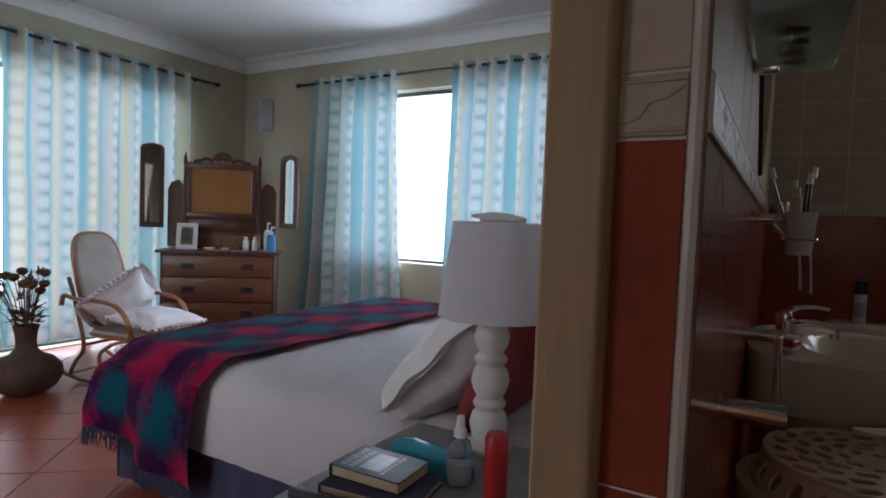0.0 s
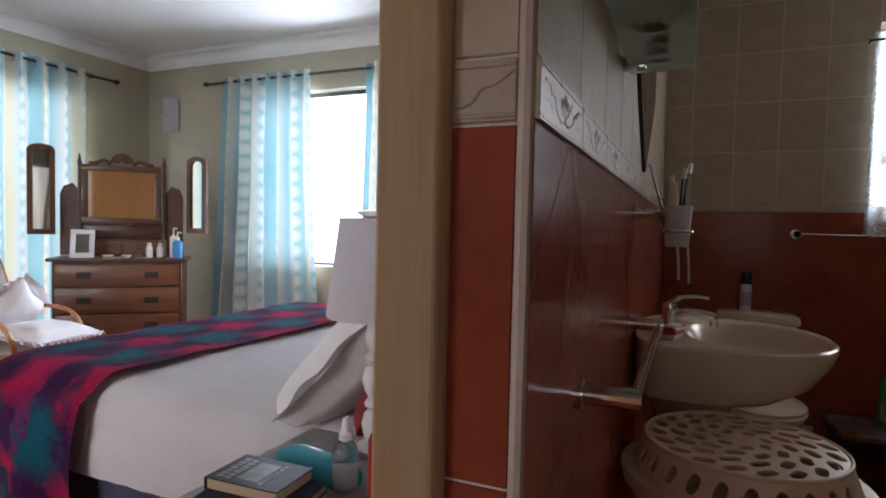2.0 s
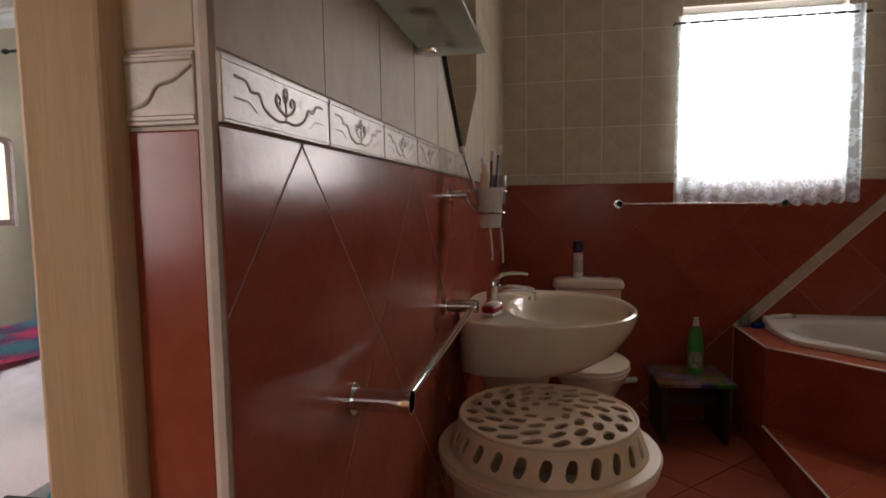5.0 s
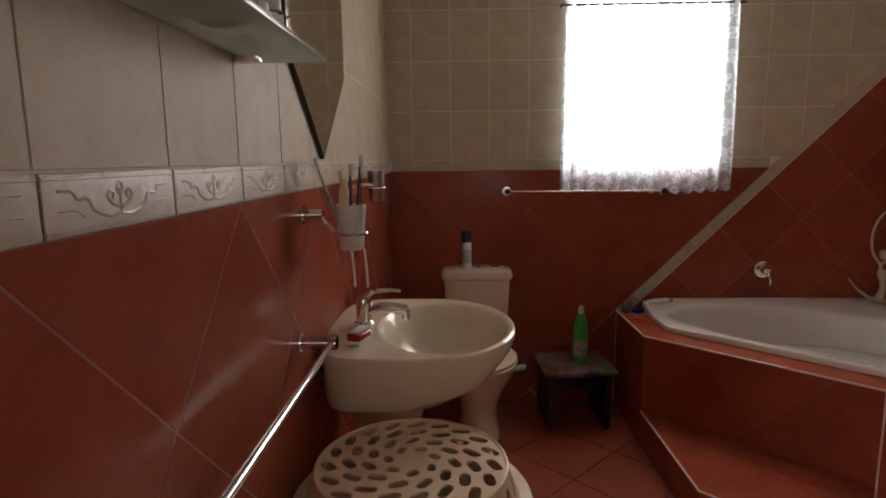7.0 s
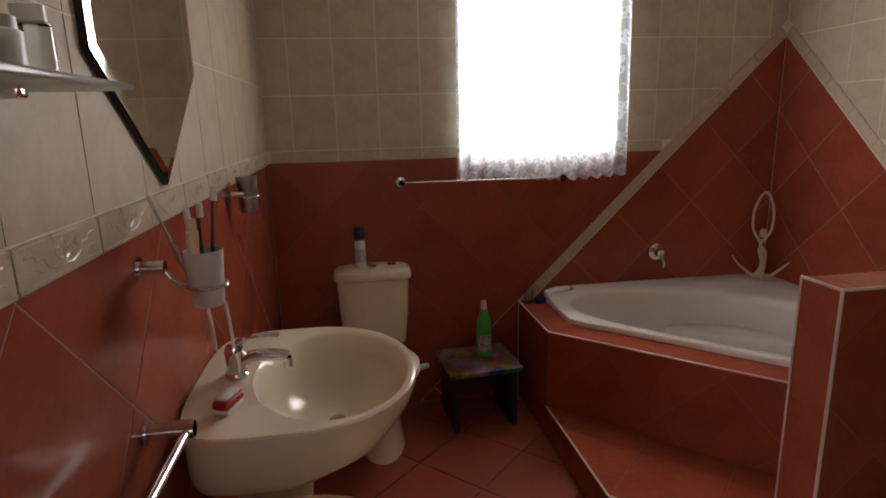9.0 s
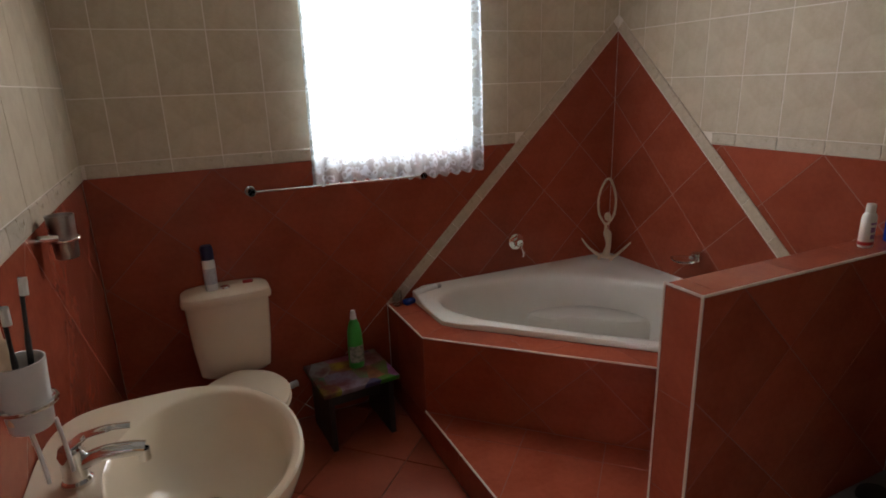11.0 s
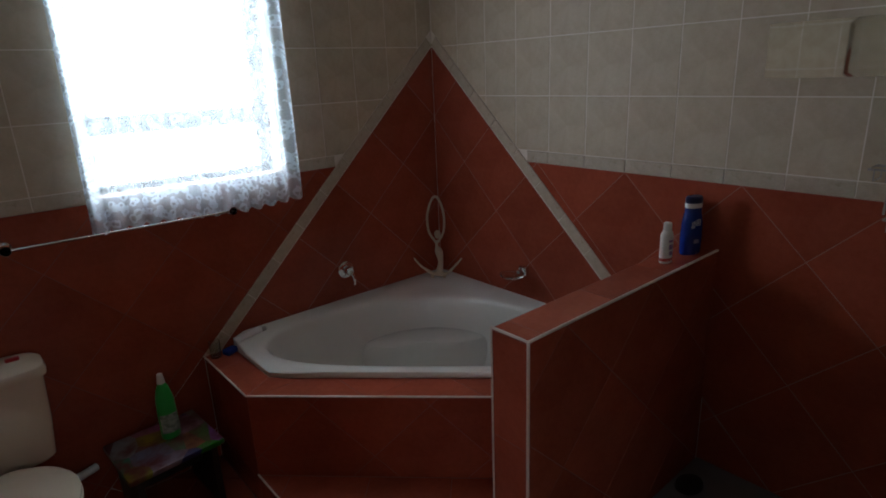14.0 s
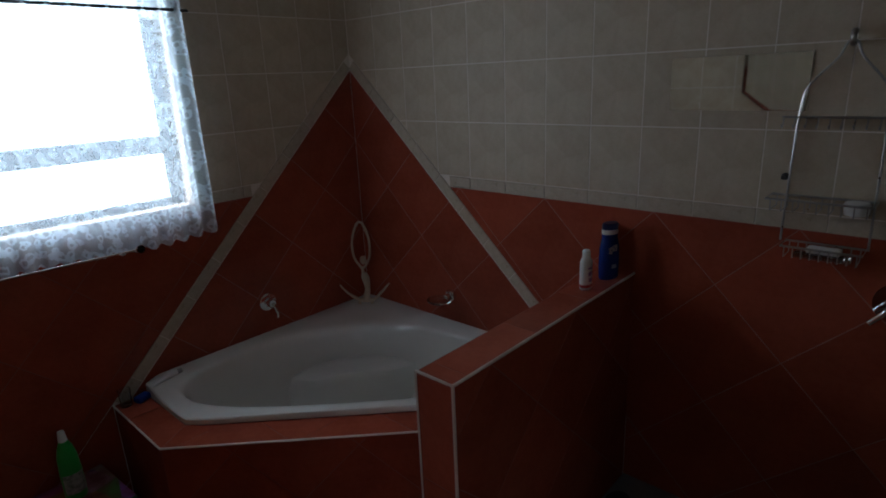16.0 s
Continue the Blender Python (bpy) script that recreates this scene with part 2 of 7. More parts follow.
def lace_cloth():
    """White net with small woven flowers, denser along the hem."""
    t = Tree("white_lace_net")
    uv = t.coord("UV")
    x, y, z = t.xyz(uv)
    v = t.node("TexVoronoi", Scale=34.0)
    v.feature = "SMOOTH_F1"
    t.link(uv, v.inputs["Vector"])
    petal = t.math("ADD", v.outputs["Distance"], t.math("MULTIPLY", t.math("SUBTRACT", t.noise(70, vec=uv), 0.5), 0.5))
    flower = t.ramp(t.math("ABSOLUTE", t.math("SUBTRACT", petal, 0.32)), 0.16, 0.07)
    weave = t.ramp(t.noise(120, vec=uv), 0.42, 0.58)
    hem = t.ramp(y, 0.15, 0.08)
    side = t.ramp(t.math("ABSOLUTE", t.math("SUBTRACT", x, 0.50)), 0.38, 0.46)
    dense = t.math("MAXIMUM", t.math("MAXIMUM", hem, t.ramp(y, 0.915, 0.94)), side)
    cover = t.math("ADD", t.math("ADD", 0.20, t.math("MULTIPLY", dense, 0.38)), t.math("MULTIPLY", t.math("ADD", t.math("MULTIPLY", flower, 0.88), t.math("MULTIPLY", weave, 0.12)), t.math("ADD", 0.20, t.math("MULTIPLY", dense, 0.38))))
    t.set(Base_Color=(0.72, 0.83, 0.90, 1), Roughness=0.9)
    tr = t.t.nodes.new("ShaderNodeBsdfTranslucent")
    tr.inputs["Color"].default_value = (0.74, 0.87, 0.95, 1)
    cloth = t.t.nodes.new("ShaderNodeMixShader")
    cloth.inputs[0].default_value = 0.7
    t.link(t.bsdf.outputs[0], cloth.inputs[1])
    t.link(tr.outputs[0], cloth.inputs[2])
    m = t.t.nodes.new("ShaderNodeMixShader")
    t.link(cover, m.inputs[0])
    t.link(t.t.nodes.new("ShaderNodeBsdfTransparent").outputs[0], m.inputs[1])
    t.link(cloth.outputs[0], m.inputs[2])
    t.link(m.outputs[0], t.out.inputs["Surface"])
    return t.mat


def plaid_wool():
    """Fluffy plaid in red, magenta, teal and navy."""
    t = Tree("plaid_wool")
    uv = t.coord("UV")
    x, y, z = t.xyz(uv)
    wob = t.math("MULTIPLY", t.math("SUBTRACT", t.noise(6, 6.0, 0.75, vec=uv), 0.5), 0.38)
    a = t.math("FRACT", t.math("DIVIDE", t.math("ADD", x, wob), 0.34))
    b = t.math("FRACT", t.math("DIVIDE", t.math("ADD", y, wob), 0.46))
    sa, sb = t.math("PINGPONG", t.math("MULTIPLY", a, 2.0), 1.0), t.math("PINGPONG", t.math("MULTIPLY", b, 2.0), 1.0)
    sa, sb = t.ramp(sa, 0.28, 0.68), t.ramp(sb, 0.28, 0.68)
    c1 = t.mix(sa, (0.70, 0.007, 0.11), (0.07, 0.006, 0.09))
    c2 = t.mix(sa, (0.07, 0.006, 0.09), (0.003, 0.17, 0.235))
    col = t.mix(sb, c1, c2)
    stripe = t.math("MULTIPLY", t.ramp(t.math("ABSOLUTE", t.math("SUBTRACT", a, 0.22)), 0.05, 0.02), 0.5)
    col = t.mix(stripe, col, (0.42, 0.012, 0.20))
    fuzz = t.noise(90, 5.0, 0.7, uv)
    col = t.mix(t.math("MULTIPLY", fuzz, 0.35), col, (0.02, 0.02, 0.04))
    t.link(col, t.bsdf.inputs["Base Color"])
    t.set(Roughness=0.95, Specular_IOR_Level=0.1, Sheen_Weight=0.10)
    t.bump(fuzz, 0.9, 0.012)
    return t.mat


def mirror_glass():
    t = Tree("mirror_glass")
    t.set(Base_Color=(0.78, 0.78, 0.74, 1), Metallic=1.0, Roughness=0.03)
    return t.mat


def clear_glass(name, colour, rough=0.0):
    t = Tree(name)
    t.set(Base_Color=(*colour, 1), Roughness=rough, Transmission_Weight=1.0, IOR=1.45)
    return t.mat


def glow(name, colour, strength):
    t = Tree(name)
    t.set(Base_Color=(0, 0, 0, 1), Emission_Color=(*colour, 1), Emission_Strength=strength)
    return t.mat


STOOLTOP, CURTAIN, LACE, PLAID, MIRROR = painted_top(), curtain_cloth(), lace_cloth(), plaid_wool(), mirror_glass()
GLASS = clear_glass("clear_glass", (0.92, 0.95, 0.94))
GREENGLASS = clear_glass("frosted_green_glass", (0.62, 0.74, 0.62), 0.28)
CLEARP = clear_glass("clear_plastic", (0.86, 0.92, 0.94), 0.08)
CUPP = surface("frosted_white_cup", (0.66, 0.66, 0.66), (0.74, 0.74, 0.74), 5.0, 0.4, grain=40, bump=0.02)
SKYGLOW = glow("bright_sky", (0.95, 0.98, 1.0), 9.0)

# ---- builders ----


def finish(bm, name, mat, smooth=True, uv=None):
    me = bpy.data.meshes.new(name)
    bmesh.ops.recalc_face_normals(bm, faces=bm.faces)
    bm.to_mesh(me)
    bm.free()
    me.materials.append(mat)
    if smooth:
        me.polygons.foreach_set("use_smooth", [True] * len(me.polygons))
        me.set_sharp_from_angle(angle=radians(38))
    return me


def thing(name, x, y, z, label, category, group="", rz=0.0, rx=0.0, ry=0.0):
    ob = new(name)
    ob.empty_display_size = 0.05
    ob.matrix_basis = pose(x, y, z, rx, ry, rz)
    return tagged(ob, label, category, group)


def part(name, bm, mat, parent=None, label="", smooth=True):
    ob = new(name, bm if isinstance(bm, bpy.types.Mesh) else finish(bm, name, mat, smooth))
    ob.parent = parent
    return tagged(ob, label)


def solid(name, bm, mat, label, category, group="", kind="", at=(0, 0, 0), rz=0.0, smooth=True):
    ob = new(name, finish(bm, name, mat, smooth))
    ob.matrix_basis = pose(*at, 0, 0, rz)
    return tagged(ob, label, category, group, kind)


def setting(name, bm, mat, label, smooth=False):
    return solid(name, bm, mat, label, "", kind="structure", smooth=smooth)


def box(x0, y0, z0, x1, y1, z1, bevel=0.0, seg=2, bm=None):
    bm = bm or bmesh.new()
    r = bmesh.ops.create_cube(bm, size=1.0)
    vs = r["verts"]
    for v in vs:
        v.co = Vector(((x0 + x1) / 2 + v.co.x * (x1 - x0), (y0 + y1) / 2 + v.co.y * (y1 - y0), (z0 + z1) / 2 + v.co.z * (z1 - z0)))
    if bevel:
        bmesh.ops.bevel(bm, geom=list({e for v in vs for e in v.link_edges}), offset=bevel, segments=seg, profile=0.5, affect="EDGES")
    return bm


def prism(points, z0, z1, bevel=0.0, seg=2, bm=None):
    """A plan outline raised from z0 to z1."""
    bm = bm or bmesh.new()
    lo = [bm.verts.new((x, y, z0)) for x, y in points]
    hi = [bm.verts.new((x, y, z1)) for x, y in points]
    n = len(points)
    faces = [bm.faces.new(lo[::-1]), bm.faces.new(hi)] + [bm.faces.new((lo[i], lo[(i + 1) % n], hi[(i + 1) % n], hi[i])) for i in range(n)]
    if bevel:
        bmesh.ops.bevel(bm, geom=list({e for f in faces for e in f.edges}), offset=bevel, segments=seg, profile=0.5, affect="EDGES")
    return bm


def lathe(profile, n=24, bm=None, at=(0, 0, 0), sx=1.0, sy=1.0):
    """Radius and height pairs turned about the upright axis."""
    bm = bm or bmesh.new()
    rings = []
    for r, z in profile:
        if r < 1e-5:
            rings.append([bm.verts.new((at[0], at[1], at[2] + z))])
        else:
            rings.append([bm.verts.new((at[0] + sx * r * math.cos(2 * math.pi * i / n), at[1] + sy * r * math.sin(2 * math.pi * i / n), at[2] + z)) for i in range(n)])
    for a, b in zip(rings, rings[1:]):
        for i in range(n):
            j = (i + 1) % n
            q = [a[i % len(a)], a[j % len(a)], b[j % len(b)], b[i % len(b)]]
            q = list(dict.fromkeys(q))
            if len(q) > 2:
                bm.faces.new(q)
    return bm


def smooth_path(points, steps=8):
    """A Catmull-Rom curve through the points."""
    p = [Vector(q) for q in points]
    p = [2 * p[0] - p[1]] + p + [2 * p[-1] - p[-2]]
    out = []
    for i in range(1, len(p) - 2):
        for k in range(steps):
            t = k / steps
            a, b, c, d = p[i - 1:i + 3]
            out.append(0.5 * ((2 * b) + (c - a) * t + (2 * a - 5 * b + 4 * c - d) * t * t + (3 * b - a - 3 * c + d) * t ** 3))
    return out + [p[-2]]


def tube(points, r, n=10, bm=None, closed=False, flat=1.0):
    """A round bar along points; r may be one radius or one for each point."""
    bm = bm or bmesh.new()
    p = [Vector(q) for q in points]
    rs = r if isinstance(r, (list, tuple)) else [r] * len(p)
    rings, side = [], None
    for i, q in enumerate(p):
        a = p[i - 1] if (i > 0 or closed) else q
        b = p[(i + 1) % len(p)] if (i < len(p) - 1 or closed) else q
        d = (b - a).normalized()
        if side is None:
            side = d.cross(Vector((0, 0, 1)) if abs(d.z) < 0.9 else Vector((1, 0, 0))).normalized()
        side = (side - d * side.dot(d)).normalized()
        up = d.cross(side)
        rings.append([bm.verts.new(q + rs[i] * (math.cos(2 * math.pi * k / n) * side + flat * math.sin(2 * math.pi * k / n) * up)) for k in range(n)])
    pairs = list(zip(rings, rings[1:])) + ([(rings[-1], rings[0])] if closed else [])
    for a, b in pairs:
        for k in range(n):
            bm.faces.new((a[k], a[(k + 1) % n], b[(k + 1) % n], b[k]))
    if not closed:
        bm.faces.new(rings[0][::-1]), bm.faces.new(rings[-1])
    return bm


def loft(sections, bm=None, cap=True):
    """Closed rings of equal length skinned one to the next."""
    bm = bm or bmesh.new()
    rings = [[bm.verts.new(p) for p in s] for s in sections]
    n = len(rings[0])
    for a, b in zip(rings, rings[1:]):
        for k in range(n):
            bm.faces.new((a[k], a[(k + 1) % n], b[(k + 1) % n], b[k]))
    if cap:
        bm.faces.new(rings[0][::-1]), bm.faces.new(rings[-1])
    return bm


def sheet(nu, nv, place, thick=0.0, uvs=None):
    """A grid surface from place(s, t) with s, t from 0 to 1, thickened where asked; returns a bmesh with UVs."""
    bm = bmesh.new()
    g = [[bm.verts.new(place(i / nu, j / nv)) for j in range(nv + 1)] for i in range(nu + 1)]
    layer = bm.loops.layers.uv.new("UVMap")
    for i in range(nu):
        for j in range(nv):
            f = bm.faces.new((g[i][j], g[i + 1][j], g[i + 1][j + 1], g[i][j + 1]))
            for lp, (a, b) in zip(f.loops, ((i, j), (i + 1, j), (i + 1, j + 1), (i, j + 1))):
                lp[layer].uv = uvs(a / nu, b / nv) if uvs else (a / nu, b / nv)
    if thick:
        bmesh.ops.solidify(bm, geom=bm.faces[:], thickness=thick)
    return bm


def cushion(w, h, d, n=14, pinch=0.12):
    """A stuffed pillow with drawn-in edges, lying in x and y."""
    def place(sgn):
        def f(s, t):
            u, v = 2 * s - 1, 2 * t - 1
            e = max(0.0, (1 - u ** 4) * (1 - v ** 4))
            k = 1 - pinch * (1 - abs(u * v)) * 0.5
            z = sgn * d / 2 * e ** 0.5 + 0.012 * noise.noise(Vector((u * 2.2, v * 2.2, sgn * 3 + w)))
            return Vector((u * w / 2 * (1 - pinch * (1 - v * v) * u * u * 0.4) * k, v * h / 2 * (1 - pinch * (1 - u * u) * v * v * 0.4) * k, z))
        return f
    bm = sheet(n, n, place(1))
    low = sheet(n, n, place(-1))
    me = bpy.data.meshes.new("tmp")
    low.to_mesh(me)
    low.free()
    bm.from_mesh(me)
    bpy.data.meshes.remove(me)
    bmesh.ops.remove_doubles(bm, verts=bm.verts, dist=0.016)
    return bm


# ---- tiled surfaces ----


def clip(poly, a, b, c):
    """The part of a plan polygon in which a * x + b * y + c >= 0."""
    out = []
    for i, p in enumerate(poly):
        q = poly[(i + 1) % len(poly)]
        dp, dq = a * p[0] + b * p[1] + c, a * q[0] + b * q[1] + c
        if dp >= 0:
            out.append(p)
        if dp * dq < 0:
            t = dp / (dp - dq)
            out.append((p[0] + t * (q[0] - p[0]), p[1] + t * (q[1] - p[1])))
    return out


def within(poly, region, margin):
    """poly cut to a convex, anticlockwise region, kept margin away from its edges."""
    for i, p in enumerate(region):
        q = region[(i + 1) % len(region)]
        dx, dy = q[0] - p[0], q[1] - p[1]
        n = math.hypot(dx, dy)
        poly = clip(poly, -dy / n, dx / n, (dy * p[0] - dx * p[1]) / n - margin)
        if len(poly) < 3:
            return []
    return poly


def area(poly):
    return 0.5 * sum(p[0] * q[1] - q[0] * p[1] for p, q in zip(poly, poly[1:] + poly[:1]))


def plate(poly, proud, chamfer, mat, name):
    """One flat piece with a small chamfer round its face."""
    cx, cy = sum(p[0] for p in poly) / len(poly), sum(p[1] for p in poly) / len(poly)
    verts, faces, n = [], [], len(poly)
    for z, inset in ((0.0, 0.0), (proud - chamfer, 0.0), (proud, chamfer)):
        for x, y in poly:
            d = math.hypot(x - cx, y - cy)
            k = 1 - inset * 1.3 / max(d, 0.01)
            verts.append((cx + (x - cx) * k, cy + (y - cy) * k, z))
    for r in (0, n):
        faces += [(r + i, r + (i + 1) % n, r + n + (i + 1) % n, r + n + i) for i in range(n)]
    faces.append(tuple(2 * n + i for i in range(n)))
    me = bpy.data.meshes.new(name)
    me.from_pydata(verts, [], faces)
    me.materials.append(mat)
    return me


P = 0.0014                                    # tile thickness in front of the wall body


def tiles(parent, m, regions, mat, w, h, anchor=(0, 0), turn=0.0, gap=0.0035, proud=P, name="tile", jitter=0.0004):
    """Tiles of a lattice laid over convex regions of the plane of m (its z looks out of the wall), as pieces of parent."""
    shared = {}
    c, s = math.cos(radians(turn)), math.sin(radians(turn))
    rng = random.Random(len(regions) * 7 + int(w * 1000))
    for region in regions:
        if area(region) < 0:
            region = region[::-1]
        back = [((x - anchor[0]) * c + (y - anchor[1]) * s, -(x - anchor[0]) * s + (y - anchor[1]) * c) for x, y in region]
        i0, i1 = math.floor(min(p[0] for p in back) / w), math.ceil(max(p[0] for p in back) / w)
        j0, j1 = math.floor(min(p[1] for p in back) / h), math.ceil(max(p[1] for p in back) / h)
        for i in range(i0, i1):
            for j in range(j0, j1):
                g = gap / 2
                q = [(i * w + g, j * h + g), ((i + 1) * w - g, j * h + g), ((i + 1) * w - g, (j + 1) * h - g), (i * w + g, (j + 1) * h - g)]
                q = within(q, back, g)
                if len(q) < 3 or abs(area(q)) < 2e-4:
                    continue
                cx, cy = sum(p[0] for p in q) / len(q), sum(p[1] for p in q) / len(q)
                local = [(p[0] - cx, p[1] - cy) for p in q]
                key = tuple((round(a, 4), round(b, 4)) for a, b in local)
                if key not in shared:
                    shared[key] = plate(local, proud, 0.0006, mat, name)
                ob = new(name, shared[key])
                ob.parent = parent
                ob.matrix_basis = m @ Matrix.Translation((anchor[0] + cx * c - cy * s, anchor[1] + cx * s + cy * c, rng.uniform(-jitter, 0))) @ Matrix.Rotation(radians(turn), 4, "Z")


def plane(origin, u, v):
    """A frame with x along u, y along v and z out of the surface."""
    u, v = Vector(u).normalized(), Vector(v).normalized()
    w = u.cross(v)
    m = Matrix((u, v, w)).transposed().to_4x4()
    m.translation = Vector(origin)
    return m


# ---- the plan ----
RIGHT, BACK, FRONT = 2.643, 6.970, 4.150      # bathroom walls (faces of the tiles)
BAND0, BAND1 = 1.295, 1.350                   # relief border
LX = -0.015                                   # face of the basin wall
LEFT_X, BACK_Y = -5.15, 7.97                  # bedroom walls
TOP, LOW_TOP = 2.86, 2.52                     # ceilings
WX0, WX1, WZ0, WZ1 = 0.925, 1.700, 1.300, 2.20    # bathroom window opening
BX0, BX1, BZ0, BZ1 = -3.80, -1.45, 0.785, 2.39      # bedroom window opening
GY0, GY1, GZ1 = 4.70, 7.15, 2.30                   # glazed door opening

# floor: one slab under both rooms, tiles on top
floor = setting("floor", box(-5.4, 1.2, -0.16, 2.9, 8.2, -0.006), DARK_GROUT, "terracotta tiled floor with dark joints")
ground = setting("ground", box(-60, -60, -0.5, 60, 60, -0.30), GRASS, "grassy ground outside the house")

wall_partition = setting("wall_partition", box(-0.175, FRONT + 0.004, 0, LX - P, 8.0, TOP), GROUT, "partition wall between bedroom and tiled bathroom")
wall_east = setting("wall_east", box(RIGHT + P, 3.94, 0, RIGHT + 0.2, 7.2, TOP), GROUT, "bathroom side wall of red and beige tiles")
bm = bmesh.new()
for x0, x1, z0, z1 in ((LX - P, WX0, 0, TOP), (WX1, RIGHT + P, 0, TOP), (WX0, WX1, 0, WZ0), (WX0, WX1, WZ1, TOP)):
    box(x0, BACK + P, z0, x1, BACK + 0.22, z1, bm=bm)
wall_back = setting("wall_back", bm, GROUT, "bathroom window wall of red and beige tiles")
bm = box(0.88, 3.94, 0, RIGHT + P, FRONT, TOP)
box(-0.175, 3.94, 2.12, 0.88, FRONT, TOP, bm=bm)
wall_door = setting("wall_door", bm, PLASTER, "painted wall with the bathroom doorway")

bm = bmesh.new()
for x0, x1, z0, z1 in ((LEFT_X - 0.2, BX0, 0, TOP), (BX1, -0.175, 0, TOP), (BX0, BX1, 0, BZ0), (BX0, BX1, BZ1, TOP)):
    box(x0, BACK_Y, z0, x1, BACK_Y + 0.2, z1, bm=bm)
wall_bedroom_north = setting("wall_bedroom_north", bm, PLASTER, "olive cream painted bedroom window wall")
bm = bmesh.new()
for y0, y1, z0, z1 in ((1.2, GY0, 0, TOP), (GY1, BACK_Y, 0, TOP), (GY0, GY1, GZ1, TOP)):
    box(LEFT_X - 0.2, y0, z0, LEFT_X, y1, z1, bm=bm)
wall_bedroom_west = setting("wall_bedroom_west", bm, PLASTER, "olive cream painted wall with the glazed door")
bm = bmesh.new()
# the two openings are added to hold the fill lamps
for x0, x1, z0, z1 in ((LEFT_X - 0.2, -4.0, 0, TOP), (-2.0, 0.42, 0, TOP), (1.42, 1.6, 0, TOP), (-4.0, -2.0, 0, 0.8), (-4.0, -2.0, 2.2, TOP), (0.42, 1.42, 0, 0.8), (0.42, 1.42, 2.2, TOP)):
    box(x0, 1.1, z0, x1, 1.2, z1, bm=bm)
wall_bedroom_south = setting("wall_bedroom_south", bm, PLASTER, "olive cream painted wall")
wall_bedroom_east = setting("wall_bedroom_east", box(1.5, 1.2, 0, 1.6, 3.94, TOP), PLASTER, "olive cream painted wall")
ceiling = setting("ceiling", box(LEFT_X - 0.2, 1.1, TOP, 2.9, 8.2, TOP + 0.1), CEILING, "white painted ceiling")
ceiling_bathroom = setting("ceiling_bathroom", box(LX, FRONT, LOW_TOP, RIGHT, BACK, LOW_TOP + 0.05), CEILING, "white painted bathroom ceiling")


def cornice(name, a, b, inward):
    """A coved ceiling moulding along a wall."""
    a, b, n = Vector(a), Vector(b), Vector(inward)
    prof = [(0, -0.13), (0.012, -0.13), (0.016, -0.115)] + [(0.016 + 0.084 * (1 - math.cos(radians(q))), -0.115 + 0.085 * math.sin(radians(q))) for q in range(0, 91, 15)] + [(0.112, -0.03), (0.115, 0.0), (0, 0)]
    return setting(name, loft([[p + n * x + Vector((0, 0, TOP + z)) for x, z in prof] for p in (a, b)]), CEILING, "white coved plaster cornice", True)


cornice("trim_cornice_north", (LEFT_X, BACK_Y, 0), (-0.175, BACK_Y, 0), (0, -1, 0))
cornice("trim_cornice_west", (LEFT_X, 1.2, 0), (LEFT_X, BACK_Y - 0.02, 0), (1, 0, 0))

# door frame post at the end of the partition
setting("door_frame_post", prism([(-0.162, FRONT - 0.046), (-0.106, FRONT - 0.020), (-0.1005, FRONT - 0.002), (-0.1005, FRONT + 0.10), (-0.162, FRONT + 0.10)], 0, 2.60, 0.004, 2), PINE, "varnished pine door frame post")

# windows
def window(name, m, w, h, d, mat, transoms=(), mullions=(), label=""):
    """A framed window in an opening; m: lower left inner corner, x along, y outward, z up."""
    win = new(name)
    win.matrix_basis = m
    tagged(win, label, "window", kind="structure")
    bm = bmesh.new()
    f = 0.035
    for x0, x1, z0, z1 in ((0, w, 0, f), (0, w, h - f, h), (0, f, f, h - f), (w - f, w, f, h - f)):
        box(x0, d, z0, x1, d + 0.04, z1, 0.003, 1, bm)
    part("window_frame", bm, mat, win)
    for z, t in transoms:
        part("transom", box(f, d - 0.004, z, w - f, d + 0.036, z + t, 0.003, 1), mat, win)
    for x, t in mullions:
        part("mullion", box(x, d - 0.003, f, x + t, d + 0.037, h - f, 0.003, 1), mat, win)
    pane = part("pane", box(f, d + 0.018, f, w - f, d + 0.022, h - f), GLASS, win)
    pane.visible_shadow = False
    part("window_sill", box(-0.0, 0.0, -0.0, w, d, 0.012, 0.003, 1), TRIM, win)
    return win


window("window_1", pose(WX0, BACK, WZ0), WX1 - WX0, WZ1 - WZ0, 0.12, ALU, [(0.235, 0.075)], [], "white framed bathroom window with a cross bar")
window("window_2", pose(BX0, BACK_Y, BZ0), BX1 - BX0, BZ1 - BZ0, 0.11, BRONZE, [], [(1.55, 0.05)], "dark framed bedroom window")
# the next two are unseen windows, added round the south fill lamps
window("added_window_3", pose(-2.0, 1.2, 0.8, 0, 0, 180), 2.0, 1.4, 0.05, ALU, [], [(0.64, 0.05), (1.31, 0.05)], "white framed window behind the camera, unseen, added for fill light")
window("added_window_4", pose(1.42, 1.2, 0.8, 0, 0, 180), 1.0, 1.4, 0.05, ALU, [], [(0.475, 0.05)], "narrow white framed window behind the camera, unseen, added for fill light")
window("door_1", pose(LEFT_X, GY0, 0, 0, 0, 90), GY1 - GY0, GZ1, 0.10, BRONZE, [], [(0.80, 0.06), (1.62, 0.06)], "glazed garden door behind the curtains")
setting("backdrop_north", box(-9, 13.0, -0.3, 7, 13.1, 9), SKYGLOW, "bright overexposed sky outside the windows")
setting("backdrop_west", box(-11.1, 1, -0.3, -11, 12, 9), SKYGLOW, "bright overexposed garden outside the glazed door")

